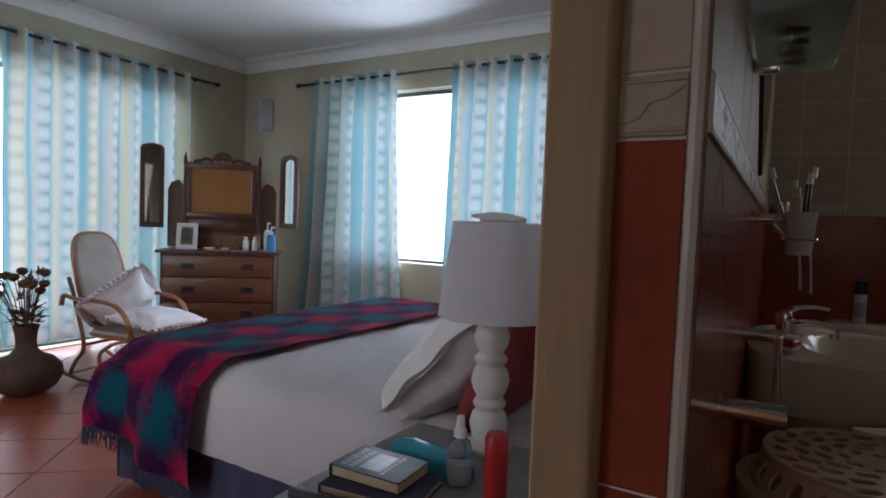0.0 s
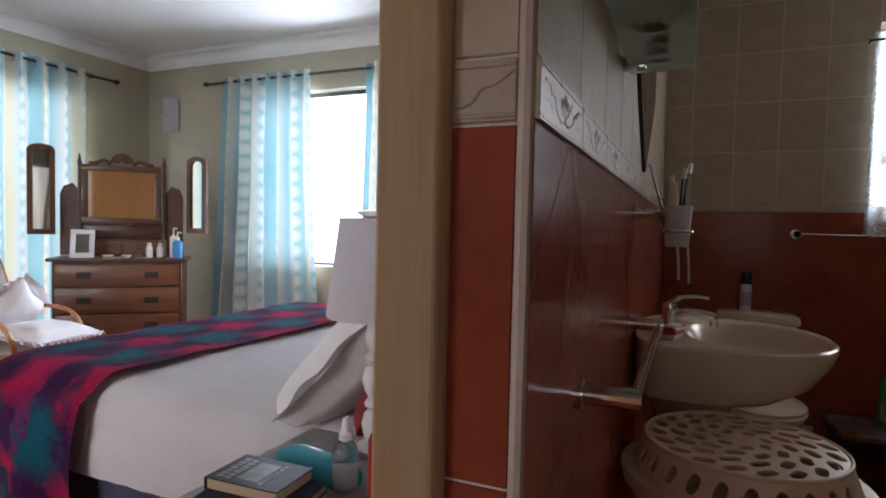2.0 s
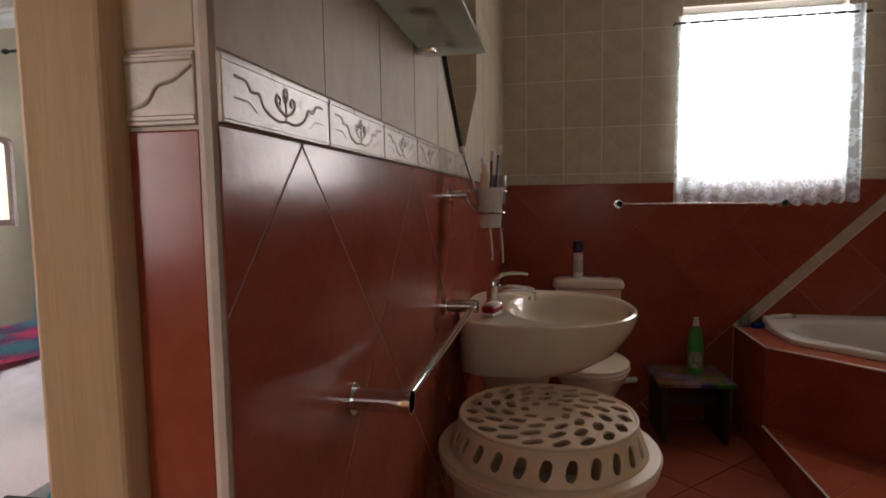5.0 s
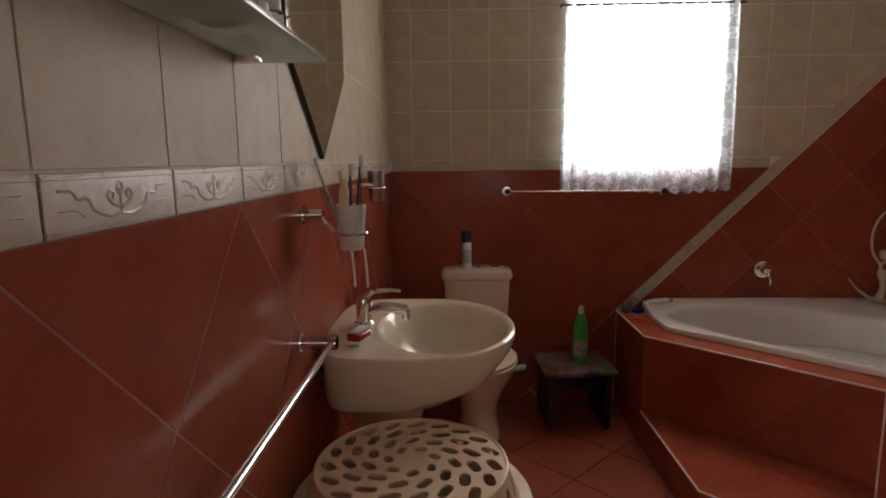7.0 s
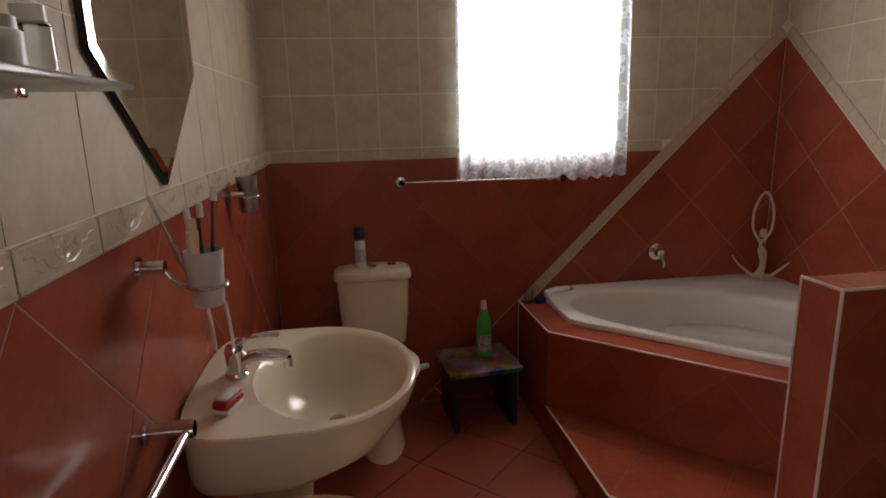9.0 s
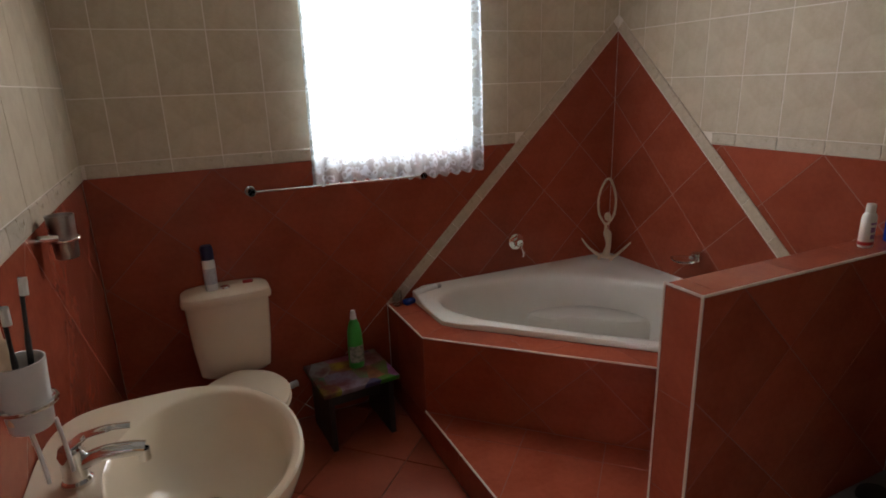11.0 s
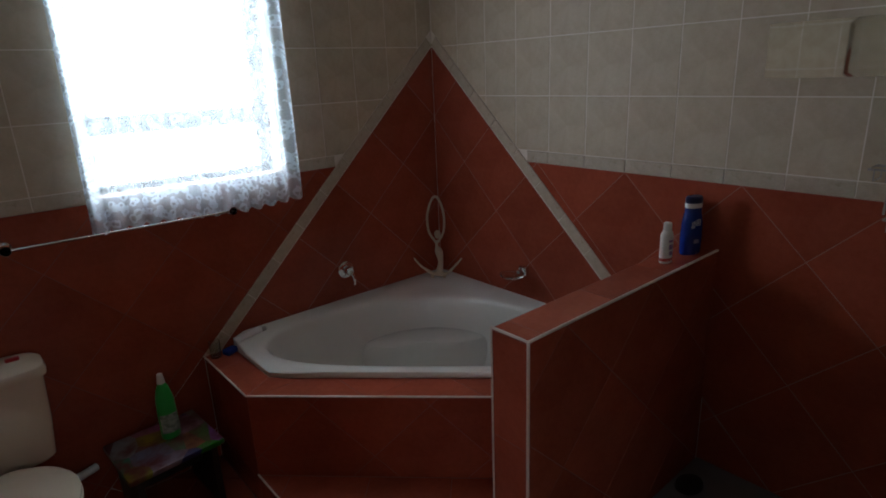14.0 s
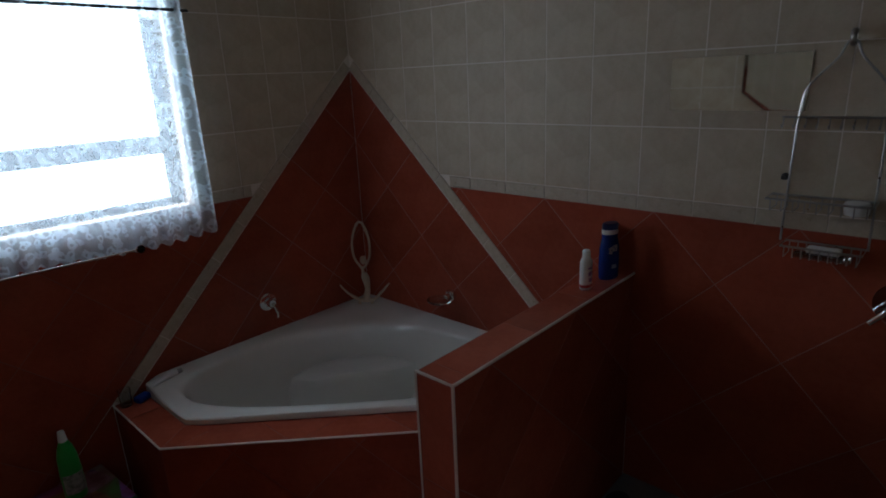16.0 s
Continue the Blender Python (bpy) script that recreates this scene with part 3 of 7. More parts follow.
# ---- bath platform, step, half wall, shower tray: bodies ----
DECK, STEP = 0.530, 0.160
OUT = [(1.215 + P, BACK - 0.004), (1.215 + P, 6.50), (2.235, 5.48 + P), (RIGHT - 0.004, 5.48), (RIGHT - 0.004, BACK - 0.004)]
inner_out = [(1.40, BACK - 0.05), (1.40, 6.60), (2.29, 5.71), (RIGHT - 0.06, 5.71), (RIGHT - 0.06, BACK - 0.05)]
bm = bmesh.new()
ring = [[bm.verts.new((x, y, z)) for x, y in pts] for pts, z in ((OUT, 0), (OUT, DECK - P), (inner_out, DECK - P), (inner_out, 0))]
for a, b in zip(ring, ring[1:] + ring[:1]):
    for i in range(5):
        bm.faces.new((a[i], a[(i + 1) % 5], b[(i + 1) % 5], b[i]))
bath_platform = setting("bath_platform", bm, SHADED_GROUT, "tiled corner bath surround of red tiles with white edging")
STEPS = [(1.215 + P, 6.50), (1.215 + P, 5.836), (1.571, 5.481), (2.235, 5.481)]
bath_step = setting("bath_step", prism(STEPS, 0, STEP - P), SHADED_GROUT, "red tiled step in front of the bath")
HW0, HW1, HWX, HWZ = 5.345, 5.480, 1.567, 1.042
half_wall = setting("wall_half", box(HWX + P, HW0 + P, 0, RIGHT - 0.004, HW1 - P, HWZ - P), SHADED_GROUT, "low tiled wall between bath and shower")
tray = thing("shower_tray", 2.1, 4.75, 0, "grey shower tray floor behind the low tiled wall", "shower tray")
bm = box(-0.52, -0.62, 0, 0.535, 0.59, 0.135, 0.006, 2)
part("tray_floor", bm, GREYTRAY, tray)
bm = bmesh.new()
for x0, y0, x1, y1 in ((-0.52, -0.62, -0.46, 0.59),):
    box(x0, y0, 0.132, x1, y1, 0.175, 0.008, 2, bm)
part("tray_rim", bm, GREYTRAY, tray)
part("drain_cover", lathe([(0, 0.150), (0.045, 0.150), (0.062, 0.146), (0.066, 0.136), (0.0, 0.135)], 24, at=(0.345, 0.525, 0), sx=1.0, sy=0.75), BLACK, tray, "round black drain cover")

# ---- bathroom: fixtures ----


def chaikin(pts, k=3):
    for _ in range(k):
        pts = [q for a, b in zip(pts, pts[1:] + pts[:1]) for q in ((0.75 * a[0] + 0.25 * b[0], 0.75 * a[1] + 0.25 * b[1]), (0.25 * a[0] + 0.75 * b[0], 0.25 * a[1] + 0.75 * b[1]))]
    return pts


def radial(poly, c, n):
    """The outline poly as n points at even angles round c."""
    out = []
    for i in range(n):
        dx, dy = math.cos(2 * math.pi * i / n), math.sin(2 * math.pi * i / n)
        best = 0.0
        for p, q in zip(poly, poly[1:] + poly[:1]):
            ex, ey = q[0] - p[0], q[1] - p[1]
            den = dx * ey - dy * ex
            if abs(den) < 1e-9:
                continue
            t = ((p[0] - c[0]) * ey - (p[1] - c[1]) * ex) / den
            s = ((p[0] - c[0]) * dy - (p[1] - c[1]) * dx) / den
            if t > 0 and -1e-6 <= s <= 1 + 1e-6:
                best = max(best, t)
        out.append((c[0] + dx * best, c[1] + dy * best))
    return out


def corner_bath():
    b = thing("corner_bath", 2.0, 6.35, 0, "cream acrylic corner spa bath set in a tiled surround", "bathtub")
    X, Y = RIGHT - 2.0 - 0.003, BACK - 6.35 - 0.003
    outer = [(-0.655, Y), (-0.655, 0.235), (-0.64, 0.20), (0.22, -0.66), (0.255, -0.675), (X, -0.675), (X, Y)]
    inner = chaikin([(-0.575, 0.515), (-0.555, 0.21), (0.21, -0.56), (0.50, -0.60), (0.56, -0.30), (0.50, 0.24), (0.24, 0.49), (-0.30, 0.545)], 3)
    n, c = 96, (0.02, 0.0)
    o, i = radial(outer, c, n), radial(inner, c, n)
    mid = lambda k: [(a[0] + (q[0] - a[0]) * k, a[1] + (q[1] - a[1]) * k) for a, q in zip(o, i)]
    shrink = lambda k: [(c[0] + (q[0] - c[0]) * k, c[1] + (q[1] - c[1]) * k) for q in i]
    rings = [(o, 0.532), (o, 0.552), (mid(0.06), 0.558), (mid(0.5), 0.558), (mid(0.8), 0.556), (mid(0.94), 0.550), (i, 0.538), (shrink(0.975), 0.51), (shrink(0.93), 0.36), (shrink(0.87), 0.24), (shrink(0.78), 0.17), (shrink(0.62), 0.14), (shrink(0.3), 0.132), (shrink(0.02), 0.13)]
    bm = bmesh.new()
    lift = lambda x, y: 0.040 * max(0.0, min(1.0, max(1 - (X - x) / 0.16, 1 - (Y - y) / 0.16)))
    vs = [[bm.verts.new((x, y, z + (lift(x, y) if 0 < k < 7 else 0.0))) for x, y in ring] for k, (ring, z) in enumerate(rings)]
    for a, q in zip(vs, vs[1:]):
        for k in range(n):
            bm.faces.new((a[k], a[(k + 1) % n], q[(k + 1) % n], q[k]))
    bm.faces.new(vs[-1])
    part("shell", bm, ACRYLIC, b)
    seat = chaikin([(0.52, 0.05), (0.50, 0.25), (0.24, 0.50), (-0.06, 0.51), (0.02, 0.33), (0.16, 0.26), (0.32, 0.12)], 3)
    sc = (0.22, 0.30)
    part("moulded_seat", loft([[(sc[0] + (x - sc[0]) * k, sc[1] + (y - sc[1]) * k, z) for x, y in seat] for k, z in ((1.12, 0.17), (1.10, 0.28), (1.05, 0.345), (0.96, 0.375), (0.8, 0.386), (0.3, 0.388))]), ACRYLIC, b)
    for x, y, z, rz in ((0.10, 0.478, 0.345, 180), (0.42, -0.42, 0.34, 60), (-0.46, 0.03, 0.33, -45), (0.05, -0.36, 0.33, 45)):
        j = part("jet", lathe([(0, 0.004), (0.010, 0.004), (0.012, 0.010), (0.022, 0.010), (0.026, 0.002), (0.026, -0.012)], 20), BRASS, b, "small brass whirlpool jet")
        j.matrix_basis = pose(x, y, z, 90, 0, 0) if rz == 180 else pose(x, y, z, 0, 0, rz) @ pose(0, 0, 0, -90, 0, 0)
        k = part("nozzle", lathe([(0, 0.007), (0.008, 0.007), (0.008, 0.001)], 12), BLACK, j)
    return b


corner_bath()


def bath_mixer():
    t = thing("bath_mixer", 1.985, BACK, 0.752, "chrome bath mixer knob on the tiled wall", "tap", rx=90)
    part("rose", lathe([(0, 0.012), (0.035, 0.012), (0.045, 0.006), (0.046, 0)], 28), CHROME, t)
    part("body", lathe([(0.022, 0.010), (0.022, 0.045), (0.018, 0.052), (0, 0.053)], 24), CHROME, t)
    part("lever", tube(smooth_path([(0, 0, 0.045), (0.008, -0.02, 0.056), (0.014, -0.052, 0.062), (0.013, -0.075, 0.060)]), [0.010] * 8 + [0.009] * 8 + [0.006] * 9, 10), CHROME, t)


def bath_spout():
    t = thing("bath_spout", RIGHT, 6.30, 0.735, "chrome and glass waterfall bath spout on the tiled wall", "tap")
    part("wall_plate", box(-0.022, -0.026, -0.022, 0, 0.026, 0.028, 0.006, 2), CHROME, t)
    part("neck", tube([(-0.015, 0, 0.003), (-0.05, 0, -0.002)], 0.014, 14), CHROME, t)
    part("glass_dish", lathe([(0, -0.012), (0.05, -0.010), (0.062, -0.002), (0.064, 0.004), (0.055, 0.000), (0, -0.006)], 28, at=(-0.095, 0, 0)), CLEARP, t)


def dancer():
    bm = tube(smooth_path([(-0.115, 0, 0.085), (-0.07, 0.0, 0.045), (-0.02, 0, 0.022), (0.04, 0, 0.022), (0.085, 0, 0.060), (0.135, 0, 0.115)]), [0.004 + 0.006 * math.sin(math.pi * i / 40) for i in range(41)], 10)
    tube(smooth_path([(-0.04, 0, 0.0), (-0.035, 0, 0.02), (-0.01, 0, 0.035)]), 0.010, 10, bm)
    tube(smooth_path([(0.03, 0, 0.0), (0.03, 0, 0.02), (0.01, 0, 0.035)]), 0.010, 10, bm)
    tube(smooth_path([(-0.145, 0, 0.125), (-0.10, 0, 0.070), (-0.04, 0, 0.028)]), [0.004 + 0.0003 * i for i in range(17)], 10, bm)
    tube(smooth_path([(0.0, 0, 0.03), (0.012, 0, 0.09), (0.006, 0, 0.15), (-0.006, 0, 0.19), (-0.006, 0, 0.225)]), [0.022, 0.021, 0.020, 0.019, 0.018, 0.017, 0.016, 0.016, 0.015, 0.015, 0.016, 0.017, 0.018, 0.019, 0.020, 0.021, 0.022, 0.022, 0.022, 0.021, 0.020, 0.017, 0.014, 0.011, 0.009, 0.008, 0.008, 0.008, 0.008, 0.008, 0.008, 0.008, 0.008], 12, bm)
    tube(smooth_path([(-0.012, 0, 0.215), (-0.048, 0, 0.28), (-0.052, 0, 0.38), (-0.02, 0, 0.47), (0.012, 0, 0.47), (0.040, 0, 0.38), (0.036, 0, 0.28), (0.002, 0, 0.215)], 6), 0.0068, 10, bm)
    lathe([(0, 0.235), (0.014, 0.243), (0.019, 0.262), (0.014, 0.281), (0, 0.288)], 16, bm)
    bmesh.ops.rotate(bm, verts=bm.verts, cent=(0, 0, 0), matrix=Matrix.Rotation(radians(-45 + 90), 3, "Z"))
    solid("dancer_sculpture", bm, surface("tan_resin", (0.46, 0.37, 0.26), (0.58, 0.48, 0.35), 14.0, 0.45, grain=60, bump=0.1), "slender cream abstract sculpture on the bath corner", "sculpture", at=(2.545, 6.872, 0.580), rz=-90)


bath_mixer()
bath_spout()
dancer()


def wash_basin():
    b = thing("wash_basin", 0.014, 5.502, 0, "cream porcelain wash basin on a pedestal under the mirror", "basin")
    Z = 0.888
    W, D = 0.304, 0.496

    def outline(w, d, n=72, x0=-0.027):
        pts = []
        for i in range(n):
            a = 2 * math.pi * i / n
            c, s = math.cos(a), math.sin(a)
            cx = d * 0.46
            x = cx + (d - cx) * c if c > 0 else cx + (cx - x0) * math.copysign(abs(c) ** 0.38, c)
            y = w * math.copysign(abs(s) ** (0.92 if c > 0 else 0.55), s)
            pts.append((max(x, x0), y))
        return pts

    def bowl(k, n=72):
        return [(0.292 + 0.182 * k * math.cos(2 * math.pi * i / n), 0.248 * k * math.sin(2 * math.pi * i / n)) for i in range(n)]
    rings = [(outline(W * 0.50, D * 0.50), Z - 0.165), (outline(W * 0.82, D * 0.74), Z - 0.156), (outline(W * 0.94, D * 0.88), Z - 0.115), (outline(W * 0.985, D * 0.97), Z - 0.055), (outline(W, D), Z - 0.018), (outline(W * 0.998, D * 0.998), Z - 0.004), (outline(W * 0.985, D * 0.985), Z), (bowl(1.04), Z - 0.002), (bowl(0.99), Z - 0.010), (bowl(0.90), Z - 0.055), (bowl(0.74), Z - 0.105), (bowl(0.48), Z - 0.135), (bowl(0.12), Z - 0.143), (bowl(0.10), Z - 0.150)]
    part("bowl", loft([[(x, y, z) for x, y in r] for r, z in rings]), PORCELAIN, b)
    ped = [(0.115, 0.0), (0.112, 0.02), (0.085, 0.10), (0.080, 0.40), (0.100, 0.61), (0.135, 0.722)]
    part("pedestal", lathe(ped, 28, at=(0.13, 0, 0), sx=0.95, sy=0.85), PORCELAIN, b)
    o = part("overflow", lathe([(0, 0.003), (0.010, 0.003), (0.014, 0.0), (0.014, -0.004)], 16, sx=0.6), CHROME, b)
    o.matrix_basis = pose(0.121, -0.09, Z - 0.018, 0, 62, 0)
    part("drain", lathe([(0, 0.004), (0.020, 0.004), (0.024, 0.0), (0.02, -0.004)], 20, at=(0.292, 0, Z - 0.146)), CHROME, b)
    return b


wash_basin()


def basin_mixer():
    t = thing("basin_mixer", 0.076, 5.50, 0.886, "chrome single lever mixer tap on the basin", "tap")
    part("body", lathe([(0.028, 0), (0.028, 0.008), (0.023, 0.014), (0.022, 0.055), (0.024, 0.066), (0.020, 0.080), (0, 0.084)], 24), CHROME, t)
    part("spout", tube(smooth_path([(0.008, 0, 0.038), (0.05, -0.004, 0.052), (0.10, -0.008, 0.050), (0.125, -0.010, 0.044)]), 0.0155, 14), CHROME, t)
    part("aerator", lathe([(0.0, 0.020), (0.012, 0.020), (0.012, 0.044)], 16, at=(0.122, -0.010, 0)), CHROME, t)
    part("lever", tube(smooth_path([(-0.004, 0, 0.078), (0.03, -0.002, 0.098), (0.075, -0.005, 0.104), (0.108, -0.007, 0.101)]), [0.015] * 8 + [0.011] * 8 + [0.009] * 9, 12, flat=0.55), CHROME, t)


def soap_bar():
    t = thing("nail_brush", 0.090, 5.335, 0.888, "red and white hand brush on the basin edge", "brush", rz=72)
    part("back", box(-0.036, -0.020, 0.010, 0.036, 0.020, 0.030, 0.008, 3), REDP, t)
    part("bristles", box(-0.034, -0.018, 0.0, 0.034, 0.018, 0.011, 0.004, 2), WHITEP, t)
    part("top", box(-0.030, -0.015, 0.029, 0.030, 0.015, 0.038, 0.006, 2), WHITEP, t)


basin_mixer()
soap_bar()


def wall_rail(name, label, a, b, off, r, wall, stub):
    """A bar between two wall posts; wall: the direction out of the wall."""
    a, b, w = Vector(a), Vector(b), Vector(wall)
    t = thing(name, *a, label, "towel rail")
    along = (b - a).normalized()
    part("bar", tube([w * off, (b - a) + w * off], r, 14), CHROME, t)
    for p in (Vector(), b - a):
        q = part("post", tube([p, p + w * 0.006, p + w * 0.0061, p + w * (off + r * 1.5)], [stub * 1.45, stub * 1.45, stub, stub], 20), CHROME, t)
        part("end_ring", tube([p + w * (off - r * 2.0), p + w * (off + r * 1.5)], stub * 1.12, 20), CHROME, q)
    return t


wall_rail("towel_rail", "chrome towel rail on the red tiles beside the basin", (LX, 4.445, 0.948), (LX, 5.15, 0.948), 0.076, 0.0075, (1, 0, 0), 0.0155)
wall_rail("towel_rail", "thin chrome towel rail below the bathroom window", (0.612, BACK, 1.185), (1.425, BACK, 1.180), 0.050, 0.0055, (0, -1, 0), 0.016)


def laundry_basket():
    b = thing("laundry_basket", 0.247, 5.03, 0, "round cream plastic laundry basket with a pierced lid", "laundry basket")
    b.scale = (0.955, 0.955, 0.985)
    wall = [(0.0, 0.004), (0.185, 0.0), (0.192, 0.01), (0.236, 0.615), (0.252, 0.622), (0.262, 0.630), (0.264, 0.644), (0.258, 0.650), (0.240, 0.648), (0.230, 0.630), (0.186, 0.02), (0.0, 0.012)]
    part("tub", lathe(wall, 48), PLASTIC, b)
    def pierced(outlines, shape):
        """A flat plate with holes, filled between its outlines and bent by shape."""
        bm = bmesh.new()
        edges = []
        for pts in outlines:
            vs = [bm.verts.new((x, y, 0)) for x, y in pts]
            edges += [bm.edges.new((vs[i], vs[(i + 1) % len(vs)])) for i in range(len(vs))]
        bmesh.ops.triangle_fill(bm, use_beauty=True, use_dissolve=False, edges=edges)
        for v in bm.verts:
            v.co = shape(v.co.x, v.co.y)
        bmesh.ops.recalc_face_normals(bm, faces=bm.faces)
        bmesh.ops.solidify(bm, geom=bm.faces[:], thickness=0.005)
        return bm

    def oval(cx, cy, a, b, turn, n=14):
        c, q = math.cos(turn), math.sin(turn)
        pts = []
        for i in range(n):
            t = 2 * math.pi * i / n
            x, y = a * math.copysign(abs(math.cos(t)) ** 0.75, math.cos(t)), b * math.copysign(abs(math.sin(t)) ** 0.75, math.sin(t))
            pts.append((cx + c * x - q * y, cy + q * x + c * y))
        return pts
    outl = [[(0.210 * math.cos(2 * math.pi * i / 96), 0.210 * math.sin(2 * math.pi * i / 96)) for i in range(96)]]
    for r, m, a, w in ((0.182, 19, 0.0245, 0.0128), (0.138, 15, 0.0245, 0.0128), (0.095, 11, 0.022, 0.0122), (0.053, 7, 0.0155, 0.0105)):
        for k in range(m):
            th = 2 * math.pi * (k + 0.37 * m * r * 10 % 1) / m
            outl.append(oval(r * math.cos(th), r * math.sin(th), a, w, th + math.pi / 2 + 0.55))
    lid = part("lid", pierced(outl, lambda x, y: Vector((x, y, 0.734 + 0.004 * (1 - (x * x + y * y) / 0.044)))), PLASTIC, b, "flat lid with spiral rows of oblong holes")
    R0 = 0.225
    per = 2 * math.pi * R0
    strip = []
    for k in range(26):
        strip.append(oval(per * (k + 0.5) / 26, 0.038, 0.0125, 0.021, -0.35))
    edge = [(per * i / 104, 0.0) for i in range(105)] + [(per * (104 - i) / 104, 0.078) for i in range(105)]
    side = pierced([edge] + strip, lambda x, y: Vector(((0.238 - 0.36 * y) * math.cos(x / R0), (0.238 - 0.36 * y) * math.sin(x / R0), 0.656 + y)))
    part("lid_side", side, PLASTIC, lid, "sloping pierced lid wall")
    part("lid_rim", tube([(0.2105 * math.cos(a), 0.2105 * math.sin(a), 0.733) for a in [2 * math.pi * k / 72 for k in range(72)]], 0.0045, 8, closed=True), PLASTIC, lid)
    part("lid_lip", lathe([(0.236, 0.652), (0.262, 0.650), (0.268, 0.655), (0.264, 0.661), (0.238, 0.662)], 64), PLASTIC, lid)
    laundry = lathe([(0, 0.50), (0.10, 0.53), (0.17, 0.50), (0.208, 0.42), (0.19, 0.3), (0.0, 0.28)], 24)
    for v in laundry.verts:
        v.co.z += 0.035 * noise.noise(v.co * 9)
    part("laundry", laundry, LINEN, b, "heap of pale washing inside")


laundry_basket()


def toilet():
    t = thing("toilet", 0.447, 6.965, 0, "cream porcelain close-coupled toilet with the lid closed", "toilet")

    def slab(w, d, y1, k, n=48):
        pts = []
        for i in range(n):
            a = 2 * math.pi * i / n
            c, s = math.cos(a), math.sin(a)
            pts.append((w * math.copysign(abs(c) ** k, c), y1 - d / 2 + d / 2 * math.copysign(abs(s) ** k, s)))
        return pts
    part("cistern", loft([[(x, y, z) for x, y in slab(w, d, -0.004, 0.42)] for w, d, z in ((0.135, 0.140, 0.395), (0.150, 0.152, 0.41), (0.165, 0.160, 0.55), (0.174, 0.165, 0.736))]), PORCELAIN, t)
    lid = part("cistern_lid", loft([[(x, y, z) for x, y in slab(w, d, -0.002, 0.42)] for w, d, z in ((0.176, 0.168, 0.738), (0.186, 0.180, 0.742), (0.188, 0.182, 0.759), (0.182, 0.176, 0.778), (0.165, 0.160, 0.787), (0.10, 0.1, 0.790))]), PORCELAIN, t)
    part("flush_button", lathe([(0, 0.009), (0.018, 0.008), (0.021, 0.004), (0.022, 0)], 20, at=(0.0, -0.09, 0.788)), CHROME, lid)

    def egg(w, d, y0, n=56):
        return [(w * math.cos(2 * math.pi * i / n), y0 - d * (0.5 + 0.5 * math.sin(2 * math.pi * i / n) * (1.0 if math.sin(2 * math.pi * i / n) > 0 else 0.92))) for i in range(n)]
    part("bowl", loft([[(x, y, z) for x, y in egg(w, d, y0)] for w, d, y0, z in ((0.105, 0.42, -0.12, 0.0), (0.100, 0.40, -0.13, 0.03), (0.088, 0.34, -0.16, 0.14), (0.115, 0.36, -0.18, 0.24), (0.165, 0.42, -0.17, 0.335), (0.178, 0.44, -0.17, 0.375), (0.170, 0.43, -0.172, 0.385))]), PORCELAIN, t)
    part("seat", loft([[(x, y, z) for x, y in egg(w, d, -0.175)] for w, d, z in ((0.176, 0.435, 0.387), (0.185, 0.448, 0.391), (0.186, 0.450, 0.401), (0.178, 0.44, 0.405))]), PORCELAIN, t)
    part("lid", loft([[(x, y, z) for x, y in egg(w, d, -0.172)] for w, d, z in ((0.176, 0.436, 0.407), (0.184, 0.447, 0.410), (0.184, 0.447, 0.420), (0.172, 0.432, 0.428), (0.10, 0.30, 0.431))]), PORCELAIN, t)
    part("water_pipe", tube(smooth_path([(0.16, -0.03, 0.20), (0.23, -0.02, 0.21), (0.27, -0.004, 0.21)]), 0.016, 12), WHITEP, t)


toilet()


def spray_can():
    t = thing("spray_can", 0.395, 6.875, 0.789, "white aerosol can with a dark blue cap on the cistern", "aerosol can")
    part("can", lathe([(0, 0.0), (0.024, 0.0), (0.026, 0.004), (0.026, 0.128), (0.022, 0.140), (0.018, 0.142)], 24), WHITEP, t, "white can with grey print")
    part("printed_band", lathe([(0.0263, 0.03), (0.0263, 0.10)], 24), surface("grey_print", (0.30, 0.32, 0.40), (0.62, 0.62, 0.64), 60.0, 0.4, grain=90, bump=0.0), t)
    part("cap", lathe([(0.0255, 0.138), (0.0255, 0.185), (0.021, 0.198), (0, 0.200)], 24), surface("dark_blue_cap", (0.008, 0.01, 0.05), (0.015, 0.02, 0.08), 6, 0.35), t)


spray_can()
t = thing("freshener_clip", 0.545, 6.90, 0.788, "small red toilet freshener clip on the cistern", "air freshener")
part("clip", box(-0.022, -0.010, 0.0, 0.022, 0.010, 0.014, 0.005, 2), REDP, t)


def stool():
    t = thing("painted_stool", 0.945, 6.775, 0, "low wooden stool with a brightly painted top beside the toilet", "stool", rz=4)
    part("seat", box(-0.185, -0.165, 0.285, 0.185, 0.165, 0.310, 0.006, 2), STOOLTOP, t, "multicoloured painted top")
    for sx in (-1, 1):
        leg = prism([(-0.012, -0.145), (0.012, -0.145), (0.012, 0.145), (-0.012, 0.145)], 0.0, 0.286)
        bmesh.ops.transform(leg, matrix=Matrix.Translation((sx * 0.145, 0, 0)), verts=leg.verts)
        part("leg_panel", leg, BLACK, t)
    part("stretcher", box(-0.133, -0.010, 0.15, 0.133, 0.010, 0.205, 0.003, 1), BLACK, t)


stool()


